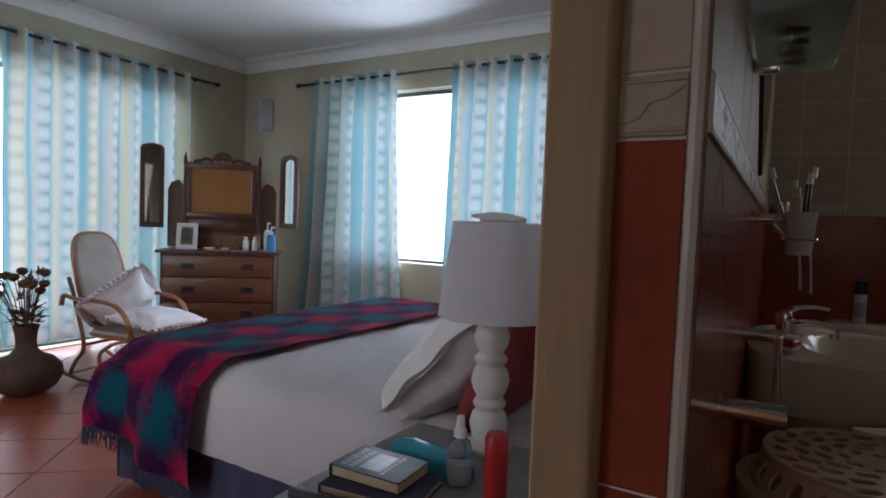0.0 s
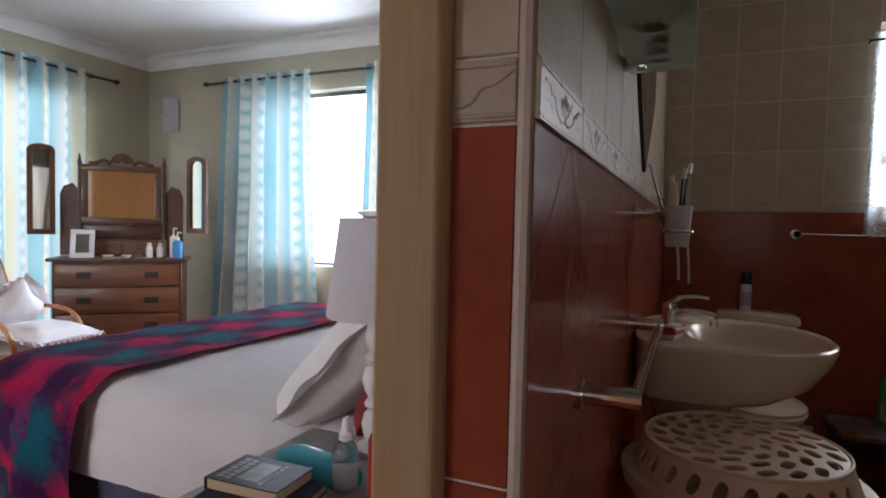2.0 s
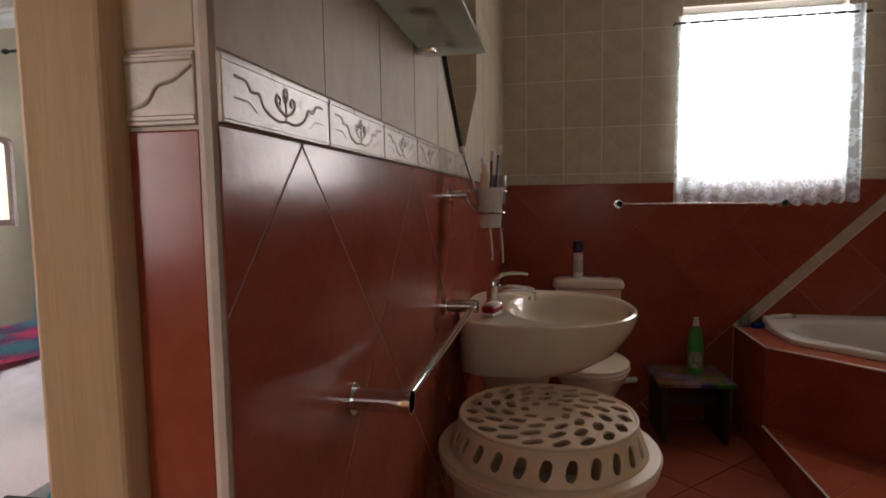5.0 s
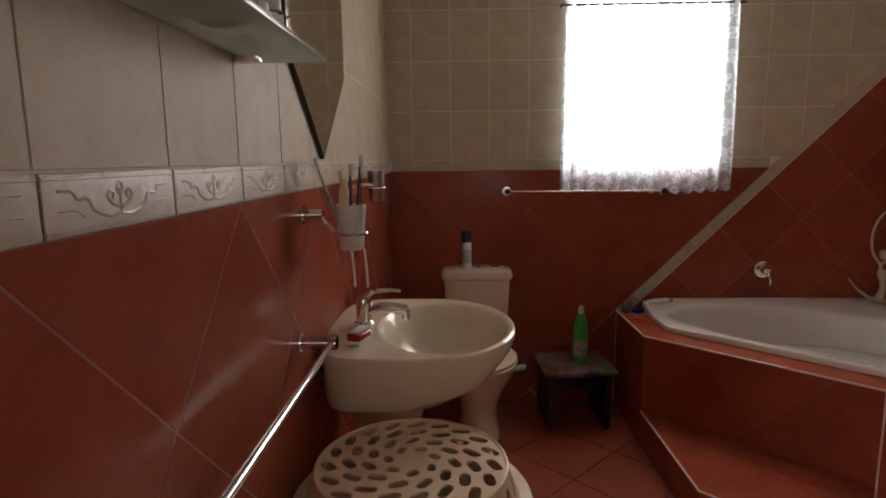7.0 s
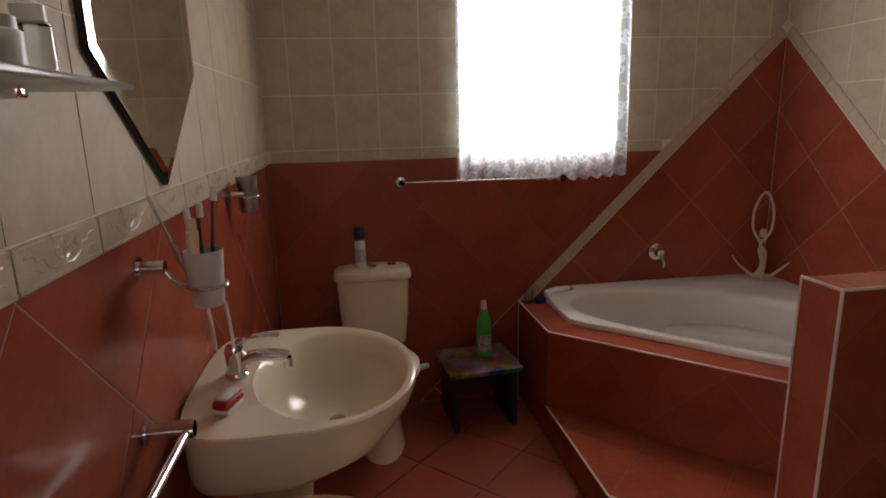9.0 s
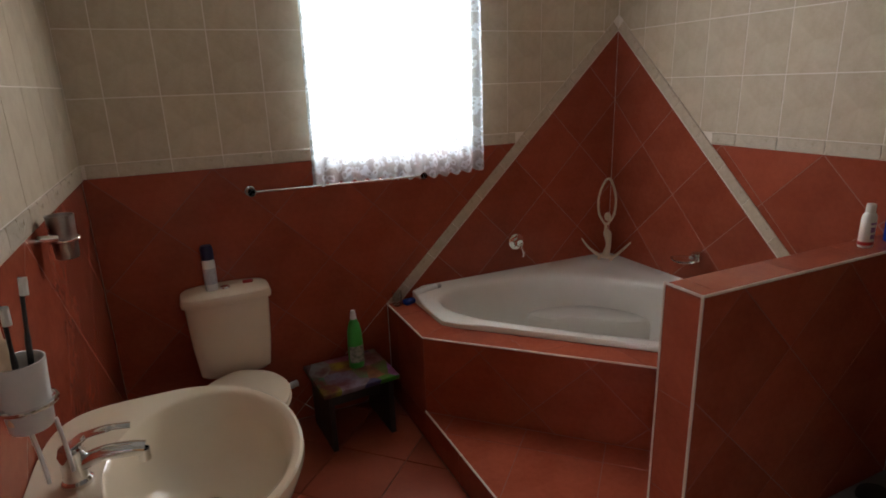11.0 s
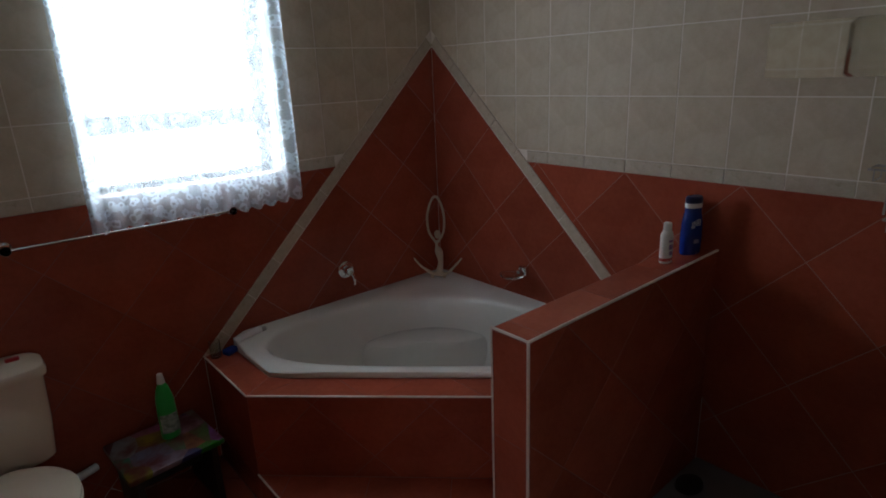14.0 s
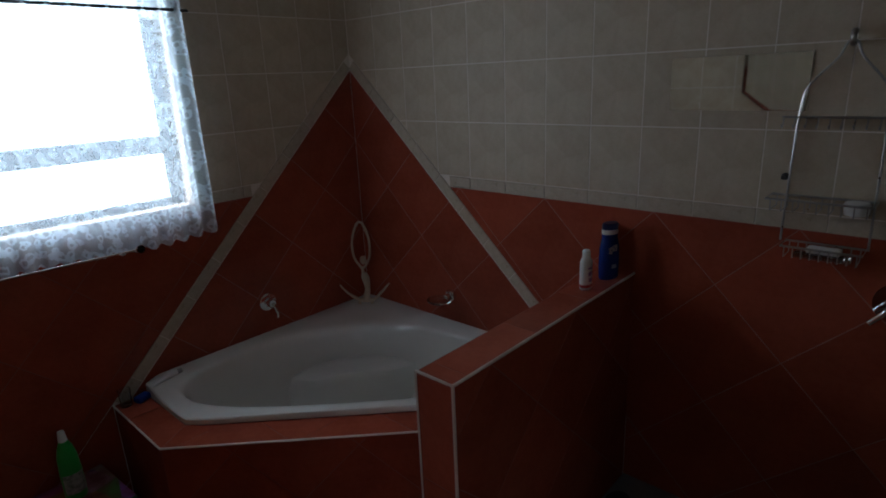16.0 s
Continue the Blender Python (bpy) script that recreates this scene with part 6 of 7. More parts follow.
def pillows():
    t = thing("pillow", -0.785, 5.155, 0.585, "pale grey pillow in a flanged case leaning at the head", "pillow", "bed pillows")
    m = pose(0.0, 0.02, 0.190, 0, -46, 0) @ pose(0, 0, 0, 0, 0, 90)
    part("pillow", cushion(0.58, 0.44, 0.22, 18), LINEN, t).matrix_basis = m
    part("flange", sheet(120, 3, lambda s, v: (lambda a, k: Vector(((0.265 + 0.055 * v) * math.cos(a) * k, (0.185 + 0.05 * v) * math.sin(a) * k, 0.006 * math.sin(9 * a) * v)))(2 * math.pi * s, 1.0 / max(abs(math.cos(2 * math.pi * s)), abs(math.sin(2 * math.pi * s))) ** 0.75), 0.003), LINEN, t, "flat stitched border").matrix_basis = m
    t = thing("pillow", -0.57, 5.22, 0.62, "maroon pillow standing behind the grey one", "pillow", "bed pillows")
    part("pillow", cushion(0.72, 0.46, 0.16, 18), MAROON, t).matrix_basis = pose(0, 0, 0.21, 0, -66, 0) @ pose(0, 0, 0, 0, 0, 90)
    t = thing("pillow", -0.42, 6.15, 0.62, "white pillow at the far side of the bed", "pillow", "bed pillows")
    part("pillow", cushion(0.70, 0.46, 0.16, 18), SHEET, t).matrix_basis = pose(0, 0, 0.20, 0, -62, 0) @ pose(0, 0, 0, 0, 0, 90)


pillows()


def bedside_table():
    t = thing("bedside_table", -0.46, 4.50, 0, "bedside table under a pale patterned cloth", "bedside table")
    part("top", box(-0.30, -0.345, 0.615, 0.30, 0.345, 0.645, 0.004, 1), DARKWOOD, t)
    part("body", box(-0.27, -0.27, 0.10, 0.27, 0.27, 0.615, 0.004, 1), DARKWOOD, t)
    for x in (-0.24, 0.24):
        for y in (-0.24, 0.24):
            part("leg", box(x - 0.02, y - 0.02, 0, x + 0.02, y + 0.02, 0.10, 0.003, 1), DARKWOOD, t)
    c = thing("table_cloth", -0.46, 4.50, 0.647, "pale blue and white patterned cloth on the bedside table", "tablecloth")

    def place(s, v):
        u, w = 0.80 * (s - 0.5), 0.89 * (v - 0.5)
        x, y = max(-0.305, min(0.305, u)), max(-0.35, min(0.35, w))
        z = 0.004 - max(0.0, abs(u) - 0.305) - max(0.0, abs(w) - 0.35)
        return Vector((x + 0.03 * math.copysign(max(0, abs(u) - 0.305), u), y + 0.03 * math.copysign(max(0, abs(w) - 0.35), w), z + 0.001 * noise.noise(Vector((u * 20, w * 20, 0)))))
    part("cloth", sheet(60, 60, place, 0.003), TABLECLOTH, c)


bedside_table()
TT = 0.656


def table_lamp():
    t = thing("table_lamp", -0.524, 4.776, TT, "white turned table lamp with a pale drum shade", "lamp")
    prof = [(0, 0), (0.056, 0.0), (0.058, 0.012), (0.046, 0.020), (0.038, 0.028), (0.042, 0.045), (0.046, 0.065), (0.040, 0.088), (0.030, 0.098), (0.036, 0.104), (0.040, 0.112), (0.036, 0.120), (0.030, 0.126), (0.040, 0.145), (0.046, 0.168), (0.040, 0.192), (0.030, 0.204), (0.036, 0.210), (0.040, 0.218), (0.036, 0.226), (0.028, 0.234), (0.038, 0.252), (0.043, 0.272), (0.036, 0.292), (0.026, 0.302), (0.034, 0.308), (0.034, 0.316), (0.020, 0.324), (0.016, 0.335), (0.016, 0.40), (0, 0.402)]
    part("turned_base", lathe(prof, 36), LAMPWOOD, t)
    shade = [(0.128, 0.318), (0.130, 0.318), (0.1305, 0.324), (0.104, 0.534), (0.103, 0.540), (0.101, 0.540), (0.102, 0.532), (0.127, 0.324)]
    part("shade", lathe(shade + shade[:1], 48), SHADE, t)
    part("top_ring", tube([(0.1025 * math.cos(a), 0.1025 * math.sin(a), 0.540) for a in [2 * math.pi * k / 40 for k in range(40)]], 0.003, 6, closed=True), LAMPWOOD, t)
    part("bulb", lathe([(0, 0.39), (0.014, 0.395), (0.016, 0.42), (0.030, 0.455), (0.026, 0.485), (0, 0.498)], 18), WHITEP, t)
    part("shade_ring", tube([(-0.102, 0, 0.532), (0.102, 0, 0.532)], 0.0025, 6), STEEL, t)
    p = thing("paper_tissue", -0.514, 4.776, TT + 0.538, "crumpled white tissue lying across the top of the lampshade", "tissue")
    bm = bmesh.new()
    bmesh.ops.create_icosphere(bm, subdivisions=3, radius=0.036)
    for v in bm.verts:
        v.co = Vector((v.co.x * 1.15, v.co.y * 2.9, v.co.z * 0.40)) * (1 + 0.35 * noise.noise(v.co * 40)) + Vector((0, 0, 0.012))
    part("tissue", bm, WHITEP, p)


table_lamp()


def book(name, x, y, z, w, d, h, rz, cover, label):
    t = thing(name, x, y, z, label, "book", rz=rz)
    part("page_block", box(-w / 2 + 0.004, -d / 2 + 0.003, 0.003, w / 2 - 0.003, d / 2 - 0.003, h - 0.003, 0.001, 1), PAPER, t)
    part("cover_top", box(-w / 2, -d / 2, h - 0.003, w / 2, d / 2, h, 0.001, 1), cover, t)
    part("cover_bottom", box(-w / 2, -d / 2, 0, w / 2, d / 2, 0.003, 0.001, 1), cover, t)
    part("spine", box(-w / 2 - 0.001, -d / 2, 0.0005, -w / 2 + 0.004, d / 2, h - 0.0005, 0.001, 1), cover, t)
    return t


book("book", -0.605, 4.462, TT, 0.205, 0.140, 0.020, 8, NAVY, "dark blue hardback lying under the paperback")
b = book("book", -0.622, 4.478, TT + 0.020, 0.165, 0.118, 0.026, 2, BOOKCOVER, "thick paperback with a glossy dark photographic cover")
rng = random.Random(9)
for row, (x, w) in enumerate(((-0.066, 0.014), (-0.047, 0.014), (0.030, 0.007))):
    y = -0.046
    while y < 0.040:
        n = rng.uniform(0.006, 0.013)
        part("title_bar", box(x, y, 0.0262, x + w, y + n, 0.0265), GREYTRAY, b, "pale printed lettering")
        y += n + 0.004
part("cover_picture", box(-0.024, -0.040, 0.0261, 0.024, 0.036, 0.0263), surface("dim_photograph", (0.02, 0.03, 0.035), (0.22, 0.22, 0.17), 26.0, 0.35, grain=90, bump=0.0), b, "dim printed photograph")
part("spine_band", box(-0.0842, -0.058, 0.004, -0.0836, 0.058, 0.022), surface("olive_print", (0.22, 0.20, 0.03), (0.32, 0.28, 0.06), 40.0, 0.4), b)
t = thing("glasses_case", -0.585, 4.612, TT, "teal domed case behind the books", "spectacle case", rz=-12)
part("case", loft([[(x, w * math.cos(a), max(0.0, h * math.sin(a))) for a in [math.pi * q / 14 for q in range(15)]] for x, w, h in ((-0.115, 0.012, 0.010), (-0.10, 0.034, 0.034), (-0.05, 0.042, 0.048), (0.05, 0.042, 0.050), (0.10, 0.034, 0.036), (0.115, 0.012, 0.010))]), TEALP, t)
t = thing("spray_bottle", -0.495, 4.58, TT, "clear plastic bottle with a white nozzle on the bedside table", "bottle")
t.scale = (0.80, 0.80, 0.74)
part("body", lathe([(0, 0), (0.030, 0), (0.033, 0.005), (0.033, 0.095), (0.028, 0.118), (0.013, 0.132)], 26), CLEARP, t)
part("liquid", lathe([(0, 0.003), (0.028, 0.003), (0.030, 0.006), (0.030, 0.06), (0, 0.06)], 24), LINEN, t)
part("collar", lathe([(0.013, 0.128), (0.017, 0.132), (0.017, 0.150), (0.012, 0.156)], 20), WHITEP, t)
part("nozzle", lathe([(0.012, 0.154), (0.010, 0.186), (0.006, 0.192), (0, 0.193)], 16), WHITEP, t)
t = thing("red_flask", -0.398, 4.550, TT, "red cylindrical flask on the bedside table", "flask")
t.scale = (0.90, 0.90, 0.88)
part("body", lathe([(0, 0), (0.024, 0), (0.026, 0.004), (0.026, 0.140), (0.022, 0.152), (0, 0.154)], 24), REDP, t)
t = thing("marker_pen", -0.655, 4.352, TT, "dark marker pen lying beside the books", "pen", rz=12)
part("barrel", tube([(-0.075, 0, 0.010), (0.03, 0, 0.010)], 0.010, 12), BLACK, t)
part("cap", tube([(0.03, 0, 0.010), (0.078, 0, 0.010), (0.080, 0, 0.010)], [0.0112, 0.0112, 0.006], 12), NAVY, t)
t = thing("key_ring", -0.735, 4.36, TT, "small steel key ring on the bedside table", "keys")
part("ring", tube([(0.014 * math.cos(a), 0.014 * math.sin(a), 0.002) for a in [2 * math.pi * k / 20 for k in range(20)]], 0.0015, 6, closed=True), CHROME, t)
part("key", box(0.010, -0.006, 0.001, 0.045, 0.006, 0.0035, 0.001, 1), CHROME, t)


def wardrobe():
    t = thing("wardrobe", -0.70, 1.202, 0, "tall varnished pine wardrobe against the bedroom wall", "wardrobe")
    part("carcass", box(-1.05, 0.0, 0.0, 1.05, 0.50, 2.20, 0.006, 1), PINE, t)
    for k in range(3):
        x0 = -1.04 + 0.695 * k
        d = part("door", box(x0, 0.5005, 0.08, x0 + 0.69, 0.522, 2.16, 0.004, 1), WARMPINE, t)
        for z0, z1 in ((0.18, 0.95), (1.08, 2.06)):
            part("panel", box(x0 + 0.10, 0.5225, z0, x0 + 0.59, 0.528, z1, 0.004, 1), WARMPINE, d)
        part("knob", tube([(x0 + 0.64, 0.522, 1.02), (x0 + 0.64, 0.55, 1.02)], 0.014, 12), BRASS, d)


wardrobe()

# ---- tiles and edging, piece by piece ----
LEFT_M = plane((LX - P, 0, 0), (0, 1, 0), (0, 0, 1))
RIGHT_M = plane((RIGHT + P, BACK, 0), (0, -1, 0), (0, 0, 1))
BACK_M = plane((0, BACK + P, 0), (1, 0, 0), (0, 0, 1))
K, APEX, LEG = 0.982, 1.940, 0.082
WALL = 0.333
at_z = lambda z: (APEX - z) / K
UEND = BACK - FRONT
CROWN = LOW_TOP
KR, LB0, LB1, LPITCH = 0.946, 1.288, 1.349, 0.2365
at_r = lambda z: (APEX - z) / KR


def grout_bed(parent, m, region, mat=RED_GROUT):
    """Rosy joint filler behind the red tiles."""
    if area(region) < 0:
        region = region[::-1]
    ob = part("joint_filler", plate(region, 0.0006, 0.0002, mat, "joint_filler"), mat, parent)
    ob.matrix_basis = m


def mirror_x(region):
    return [(RIGHT - u, z) for u, z in region]


tiles(wall_partition, LEFT_M, [[(FRONT, 0), (BACK, 0), (BACK, LB0), (FRONT, LB0)]], RED, 0.3847, 0.3847, (4.314, LB0 - 0.004), 45, 0.0035)
tiles(wall_partition, LEFT_M, [[(FRONT, LB1), (BACK, LB1), (BACK, CROWN), (FRONT, CROWN)]], BEIGE, LPITCH, 0.295, (FRONT, LB1), 0, 0.004)
tiles(wall_back, BACK_M, [[(LX, 0), (RIGHT - APEX / K, 0), (RIGHT - at_z(BAND0), BAND0), (LX, BAND0)], [(RIGHT - APEX / K, 0), (1.215, 0), (1.215, APEX - K * (RIGHT - 1.215))]], RED, WALL, WALL, (0.47, BAND0), 45, 0.0035)
tiles(wall_back, BACK_M, [[(LX, BAND1), (WX0, BAND1), (WX0, CROWN), (LX, CROWN)], [(WX0, WZ1), (WX1, WZ1), (WX1, CROWN), (WX0, CROWN)], mirror_x([(0, APEX), (at_z(BAND1), BAND1), (RIGHT - WX1, BAND1), (RIGHT - WX1, CROWN), (0, CROWN)])], BEIGE, 0.2025, 0.2525, (2.140, BAND1), 0, 0.004)
inner = [(0, APEX - LEG), (0, 0.53), ((APEX - LEG - 0.53) / K, 0.53)]
inner_r = [(0, APEX - LEG), (0, 0.53), ((APEX - LEG - 0.53) / KR, 0.53)]
tiles(wall_back, BACK_M, [mirror_x(inner)], RED, WALL, WALL, (RIGHT, 1.49), 45, 0.0035)
tiles(wall_east, RIGHT_M, [inner_r], RED, WALL, WALL, (0, 1.49), 45, 0.0035)
tiles(wall_east, RIGHT_M, [[(at_r(BAND0), BAND0), (APEX / KR, 0), (UEND, 0), (UEND, BAND0)]], RED, WALL, WALL, (BACK - 5.755, BAND0), 45, 0.0035)
tiles(wall_east, RIGHT_M, [[(0, APEX), (at_r(BAND1), BAND1), (UEND, BAND1), (UEND, CROWN), (0, CROWN)]], BEIGE, 0.2025, 0.2525, (BACK - 5.348, BAND1), 0, 0.004)

HU = BACK - HW0
SHOWER = [(HU, 0), (APEX / KR, 0), (HU, APEX - KR * HU)]
tiles(wall_east, RIGHT_M, [SHOWER], RED, WALL, WALL, (BACK - 5.755, BAND0), 45, 0.0035)
grout_bed(wall_east, RIGHT_M, SHOWER)

for m, parent, region in ((LEFT_M, wall_partition, [(FRONT, 0), (BACK, 0), (BACK, LB0), (FRONT, LB0)]), (BACK_M, wall_back, mirror_x(inner)), (RIGHT_M, wall_east, inner_r), (RIGHT_M, wall_east, [(at_r(BAND0), BAND0), (APEX / KR, 0), (UEND, 0), (UEND, BAND0)])):
    grout_bed(parent, m, region)
# back wall joints get the darkened copy, for their poorer light
grout_bed(wall_back, BACK_M, [(LX, 0), (RIGHT - APEX / K, 0), (RIGHT - at_z(BAND0), BAND0), (LX, BAND0)], SHADED_GROUT)


def border_mesh(length, height, name):
    """A border tile with raised rims and a scroll."""
    bm = bmesh.new()
    box(0.0012, 0.0012, 0, length - 0.0012, height - 0.0012, 0.0055, 0.001, 1, bm)
    top = 0.0044
    for y in (0.006, height - 0.006):
        tube([(0.002, y, top), (length - 0.002, y, top)], 0.0026, 6, bm, flat=0.8)
    c, m = length / 2, height / 2
    for sgn in (-1, 1):
        f = lambda x, y: (c + sgn * x, m + y, top)
        tube(smooth_path([f(0.0, -0.014), f(0.020, -0.016), f(0.045, -0.008), f(0.055, 0.004), f(0.070, 0.004), f(0.078, 0.012), f(0.097, 0.013)], 4), 0.0022, 5, bm, flat=1.0)
        tube(smooth_path([f(0.002, -0.008), f(0.014, -0.004), f(0.022, 0.004), f(0.017, 0.010), f(0.011, 0.006), f(0.014, 0.002)], 4), 0.0024, 5, bm)
        tube(smooth_path([f(0.0, 0.004), f(0.005, 0.010), f(0.004, 0.016), f(0.0, 0.018)], 3), 0.0022, 5, bm)
        tube(smooth_path([f(0.060, -0.014), f(0.075, -0.006), f(0.097, -0.006)], 3), 0.0016, 5, bm)
    tube([(c, m - 0.014, top), (c, m + 0.012, top)], 0.0022, 5, bm)
    return finish(bm, name, BORDER, True)


BORDER_PIECE = border_mesh(0.2015, BAND1 - BAND0, "border_tile")
BORDER_LARGE = border_mesh(LPITCH - 0.001, LB1 - LB0, "border_tile")


def border(parent, m, u0, u1, anchor, z=BAND0, piece=BORDER_PIECE, pitch=0.2025, h=BAND1 - BAND0):
    """Relief border tiles from u0 to u1; cut pieces at the ends are plain."""
    k = math.floor((u0 - anchor) / pitch)
    while anchor + k * pitch < u1:
        a = anchor + k * pitch
        if a >= u0 - 1e-4 and a + pitch <= u1 + 0.004:
            ob = new("border_tile", piece)
            ob.parent, ob.matrix_basis = parent, m @ Matrix.Translation((a + 0.0005, z, 0))
        else:
            lo, hi = max(a, u0) + 0.001, min(a + pitch, u1) - 0.001
            if hi - lo > 0.008:
                bm = box(lo, z + 0.001, 0, hi, z + h - 0.001, 0.0055, 0.001, 1)
                for y in (z + 0.006, z + h - 0.006):
                    tube([(lo + 0.001, y, 0.0055), (hi - 0.001, y, 0.0055)], 0.0026, 6, bm, flat=0.8)
                ob = new("border_tile", finish(bm, "border_tile", BORDER))
                ob.parent, ob.matrix_basis = parent, m
        k += 1


border(wall_partition, LEFT_M, FRONT, BACK - 0.003, FRONT, LB0, BORDER_LARGE, LPITCH, LB1 - LB0)
border(wall_back, BACK_M, 0.003, WX0, 2.140)
border(wall_back, BACK_M, WX1, RIGHT - at_z(BAND0) - 0.004, 2.140)
border(wall_east, RIGHT_M, at_r(BAND0) + 0.004, UEND, BACK - 5.348)
slope = math.degrees(math.atan(K))
slope_r = math.degrees(math.atan(KR))
leg_len = at_z(0.54) / math.cos(radians(slope))
foot = Matrix.Translation((RIGHT - at_z(0.54), 0.54 - LEG + 0.008, 0.0015)) @ Matrix.Rotation(radians(slope), 4, "Z")
foot_r = Matrix.Translation((0, APEX - 0.072, 0.0015)) @ Matrix.Rotation(radians(-slope_r), 4, "Z")
border(wall_back, BACK_M @ foot, 0.06, leg_len - 0.002, leg_len - 0.2025 * 9, 0.0)
border(wall_east, RIGHT_M @ foot_r, 0.002, leg_len - 0.02, 0.0, 0.0)

# end of the partition: narrow tiles and a corner bead
E0, E1 = -0.100, -0.034
END_M = plane((0, FRONT + 0.004, 0), (1, 0, 0), (0, 0, 1))
for z0, z1, mat in ((0.0, 0.325, RED), (0.329, 0.640, RED), (0.644, 0.922, RED), (0.926, LB0 - 0.004, RED), (LB1 + 0.004, 1.680, BEIGE), (1.684, 2.02, BEIGE), (2.024, 2.36, BEIGE), (2.364, 2.6, BEIGE)):
    ob = new("tile", plate([(E0, z0), (E1, z0), (E1, z1), (E0, z1)], 0.004, 0.0012, mat, "tile"))
    ob.parent, ob.matrix_basis = wall_partition, END_M
bm = box(E0, LB0, 0, E1, LB1, 0.0055, 0.001, 1)
for y in (LB0 + 0.006, LB1 - 0.006):
    tube([(E0 + 0.001, y, 0.0055), (E1 - 0.001, y, 0.0055)], 0.0026, 6, bm, flat=0.8)
tube(smooth_path([(E0 + 0.002, LB0 + 0.014, 0.0055), (E0 + 0.020, LB0 + 0.019, 0.0055), (E0 + 0.031, LB0 + 0.033, 0.0055), (E0 + 0.046, LB0 + 0.037, 0.0055), (E1 - 0.002, LB1 - 0.012, 0.0055)], 4), 0.002, 5, bm)
ob = part("border_tile", bm, BORDER, wall_partition)
ob.matrix_basis = END_M


def bead(name, pts, label, r=0.0055):
    return setting(name, tube(pts, r, 8), TRIM, label, True)


bead("trim_corner", [(LX - 0.010, FRONT + 0.003, 0), (LX - 0.010, FRONT + 0.003, 2.6)], "pale rounded edging at the end of the partition", 0.0085)
d = 0.002
bead("trim_deck", [(1.215 - d, BACK, DECK), (1.215 - d, 6.50, DECK), (2.235, 5.48 - d, DECK)], "pale edging round the bath deck", 0.0042)
bead("trim_step", [(1.215 - d, 6.50, STEP), (1.215 - d, 5.835, STEP), (1.570, 5.480, STEP)], "pale edging along the bath step", 0.0042)
bead("trim_half_wall_end", [(HWX, HW1, HWZ), (HWX, HW0, HWZ), (RIGHT, HW0, HWZ)], "pale edging along the low wall", 0.0045)
bead("trim_half_wall_near", [(HWX, HW0, 0), (HWX, HW0, HWZ)], "pale upright edging of the low wall", 0.0045)
bead("trim_half_wall_far", [(HWX, HW1, 0), (HWX, HW1, HWZ)], "pale upright edging of the low wall", 0.003)

# half wall
tiles(half_wall, plane((HWX, HW0 + P, 0), (1, 0, 0), (0, 0, 1)), [[(0.004, 0), (RIGHT - HWX, 0), (RIGHT - HWX, HWZ - 0.004), (0.004, HWZ - 0.004)]], RED, WALL, WALL, (0.40, 0.80), 45, 0.0035)
tiles(half_wall, plane((RIGHT, HW1 - P, 0), (-1, 0, 0), (0, 0, 1)), [[(0, 0), (RIGHT - HWX, 0), (RIGHT - HWX, HWZ - 0.004), (0, HWZ - 0.004)]], RED, WALL, WALL, (0.40, 0.80), 45, 0.0035)
tiles(half_wall, plane((HWX + P, HW1, 0), (0, -1, 0), (0, 0, 1)), [[(0.003, 0), (HW1 - HW0 - 0.004, 0), (HW1 - HW0 - 0.004, HWZ - 0.004), (0.003, HWZ - 0.004)]], RED, 0.2, 0.333, (0, 0.70), 0, 0.003)
tiles(half_wall, plane((HWX, HW0, HWZ - P), (1, 0, 0), (0, 1, 0)), [[(0.004, 0.004), (RIGHT - HWX, 0.004), (RIGHT - HWX, HW1 - HW0 - 0.002), (0.004, HW1 - HW0 - 0.002)]], RED, 0.333, 0.2, (0.40, 0), 0, 0.003)

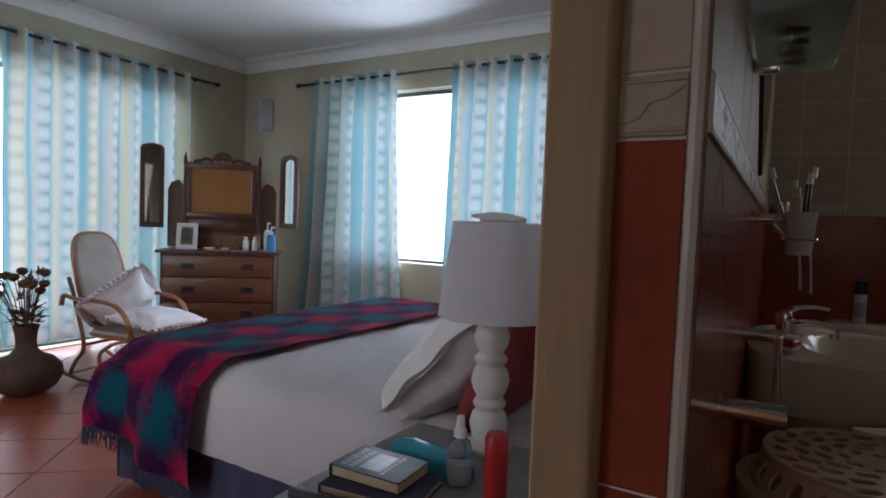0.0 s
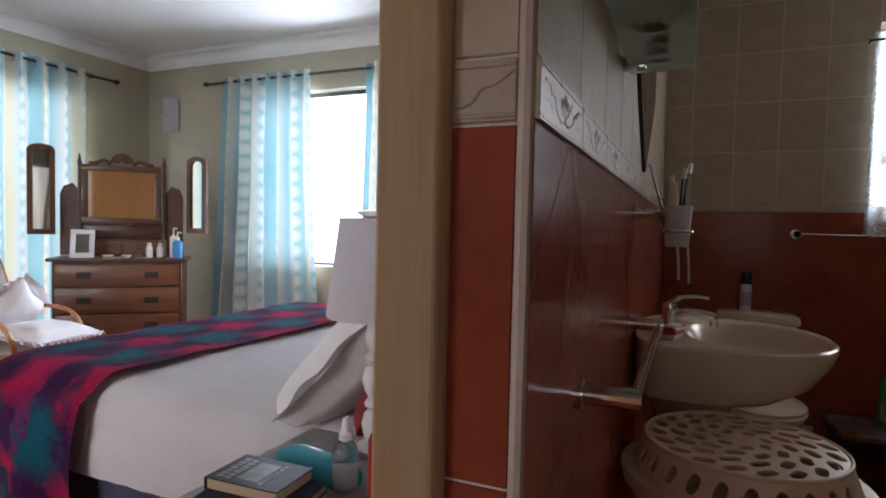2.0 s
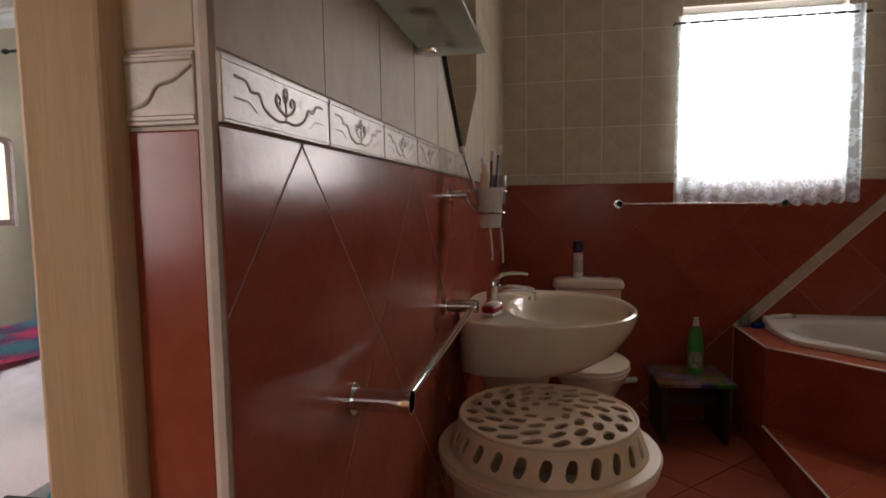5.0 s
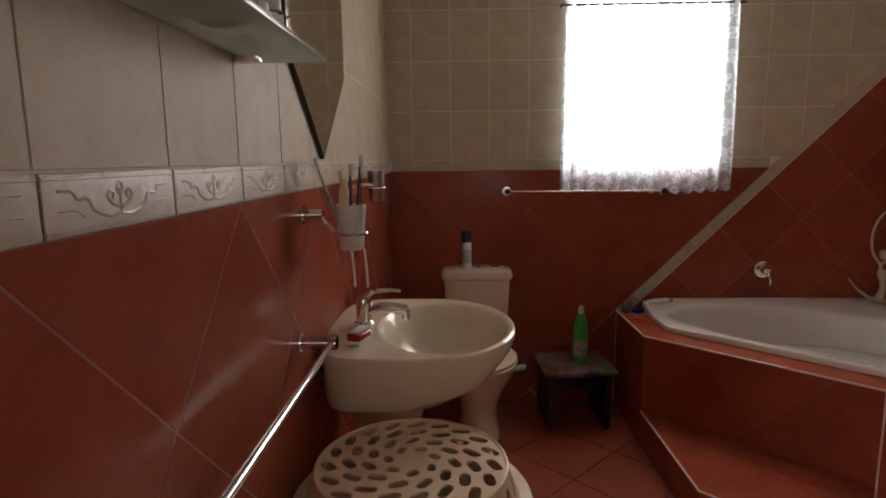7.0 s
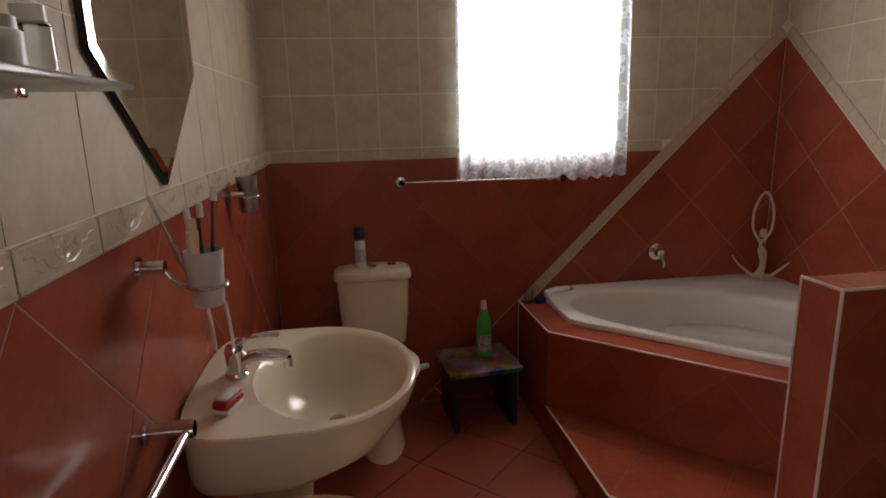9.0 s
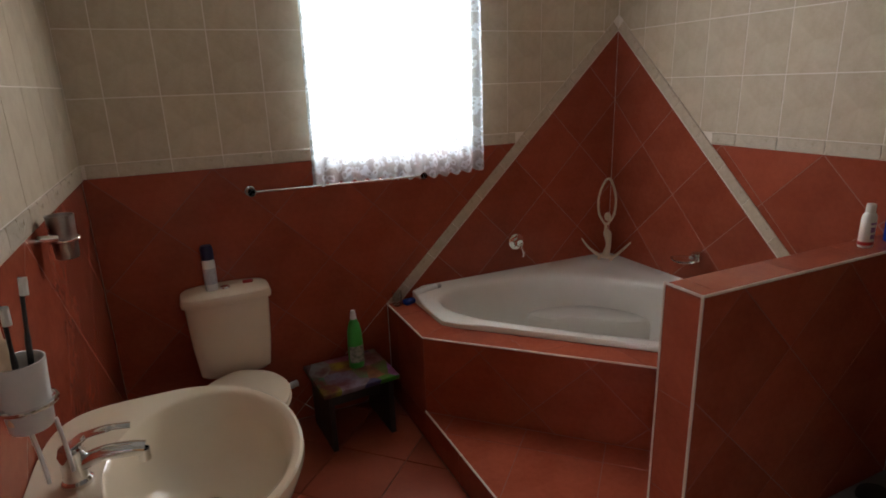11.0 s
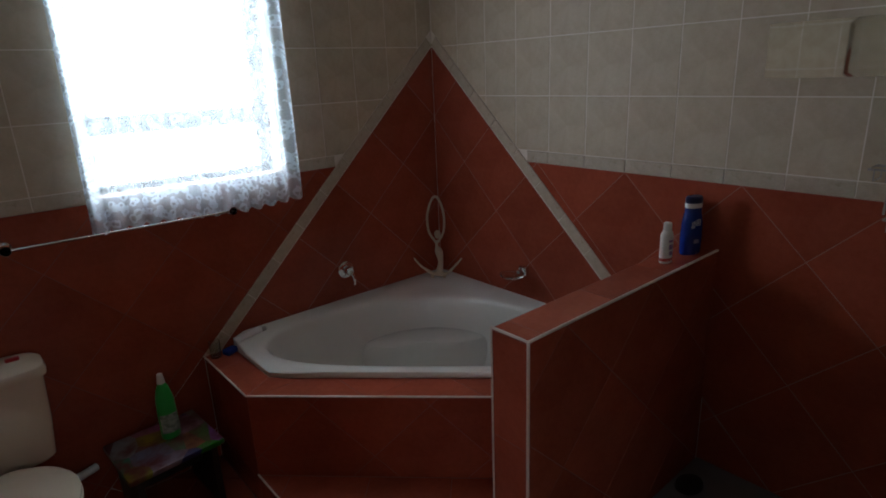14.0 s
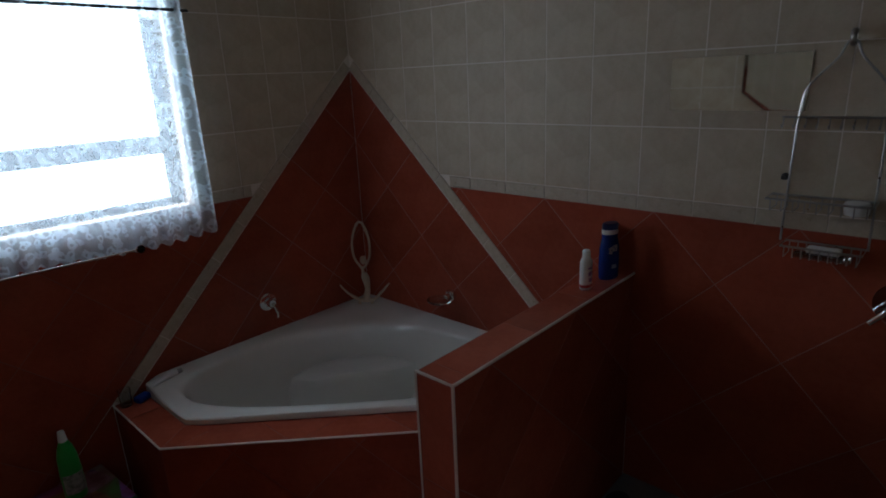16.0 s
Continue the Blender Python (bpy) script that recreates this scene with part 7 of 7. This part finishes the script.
# bath deck, its sides, and the step
S2 = math.sqrt(0.5)
cham = math.hypot(2.235 - 1.215, 6.50 - 5.48)
tiles(bath_platform, plane((1.215 + P, BACK, 0), (0, -1, 0), (0, 0, 1)), [[(0, 0), (BACK - 6.50, 0), (BACK - 6.50, DECK), (0, DECK)]], RED, 0.333, 0.4, (0.14, 0.133), 0, 0.003)
side = plane((1.215 + P * S2, 6.50 + P * S2, 0), (1, -1, 0), (0, 0, 1))
tiles(bath_platform, side, [[(0, 0), (cham, 0), (cham, DECK), (0, DECK)]], RED, WALL, WALL, (0.26, DECK - 0.04), 45, 0.0035)
deck = plane((0, 0, DECK - P), (1, 0, 0), (0, 1, 0))
tiles(bath_platform, deck, [[(1.217, 6.50), (1.345, 6.58), (1.345, BACK), (1.217, BACK)], [(1.217, 6.50), (2.235, 5.482), (2.36, 5.60), (1.345, 6.58)]], RED, 0.333, 0.333, (1.217, 6.80), 0, 0.003)
step_top = plane((0, 0, STEP - P), (1, 0, 0), (0, 1, 0))
tiles(bath_step, step_top, [[(1.217, 6.49), (1.217, 5.836), (1.572, 5.482), (2.225, 5.482)]], RED, WALL, WALL, (1.217, 5.836), 45, 0.0035)
tiles(bath_step, plane((1.215 + P, 6.50, 0), (0, -1, 0), (0, 0, 1)), [[(0, 0), (6.50 - 5.835, 0), (6.50 - 5.835, STEP), (0, STEP)]], RED, WALL, 0.2, (0, 0), 0, 0.003)
tiles(bath_step, plane((1.215 + P * S2, 5.835 + P * S2, 0), (1, -1, 0), (0, 0, 1)), [[(0, 0), (0.502, 0), (0.502, STEP), (0, STEP)]], RED, WALL, 0.2, (0, 0), 0, 0.003)

# floors
FL = plane((0, 0, -0.006), (1, 0, 0), (0, 1, 0))
tiles(floor, FL, [[(LX, FRONT), (1.575, FRONT), (1.575, 5.475), (1.215, 5.835), (LX, 5.835)], [(LX, 5.835), (1.215, 5.835), (1.215, BACK), (LX, BACK)]], FLOOR_RED, 0.333, 0.333, (0.60, 5.47), 45, 0.005, 0.006)
tiles(floor, FL, [[(LEFT_X, 1.2), (-0.175, 1.2), (-0.175, BACK_Y), (LEFT_X, BACK_Y)], [(-0.175, 1.2), (1.5, 1.2), (1.5, FRONT), (-0.175, FRONT)]], FLOOR_RED, 0.40, 0.40, (-3.02, 5.12), 40, 0.006, 0.006)
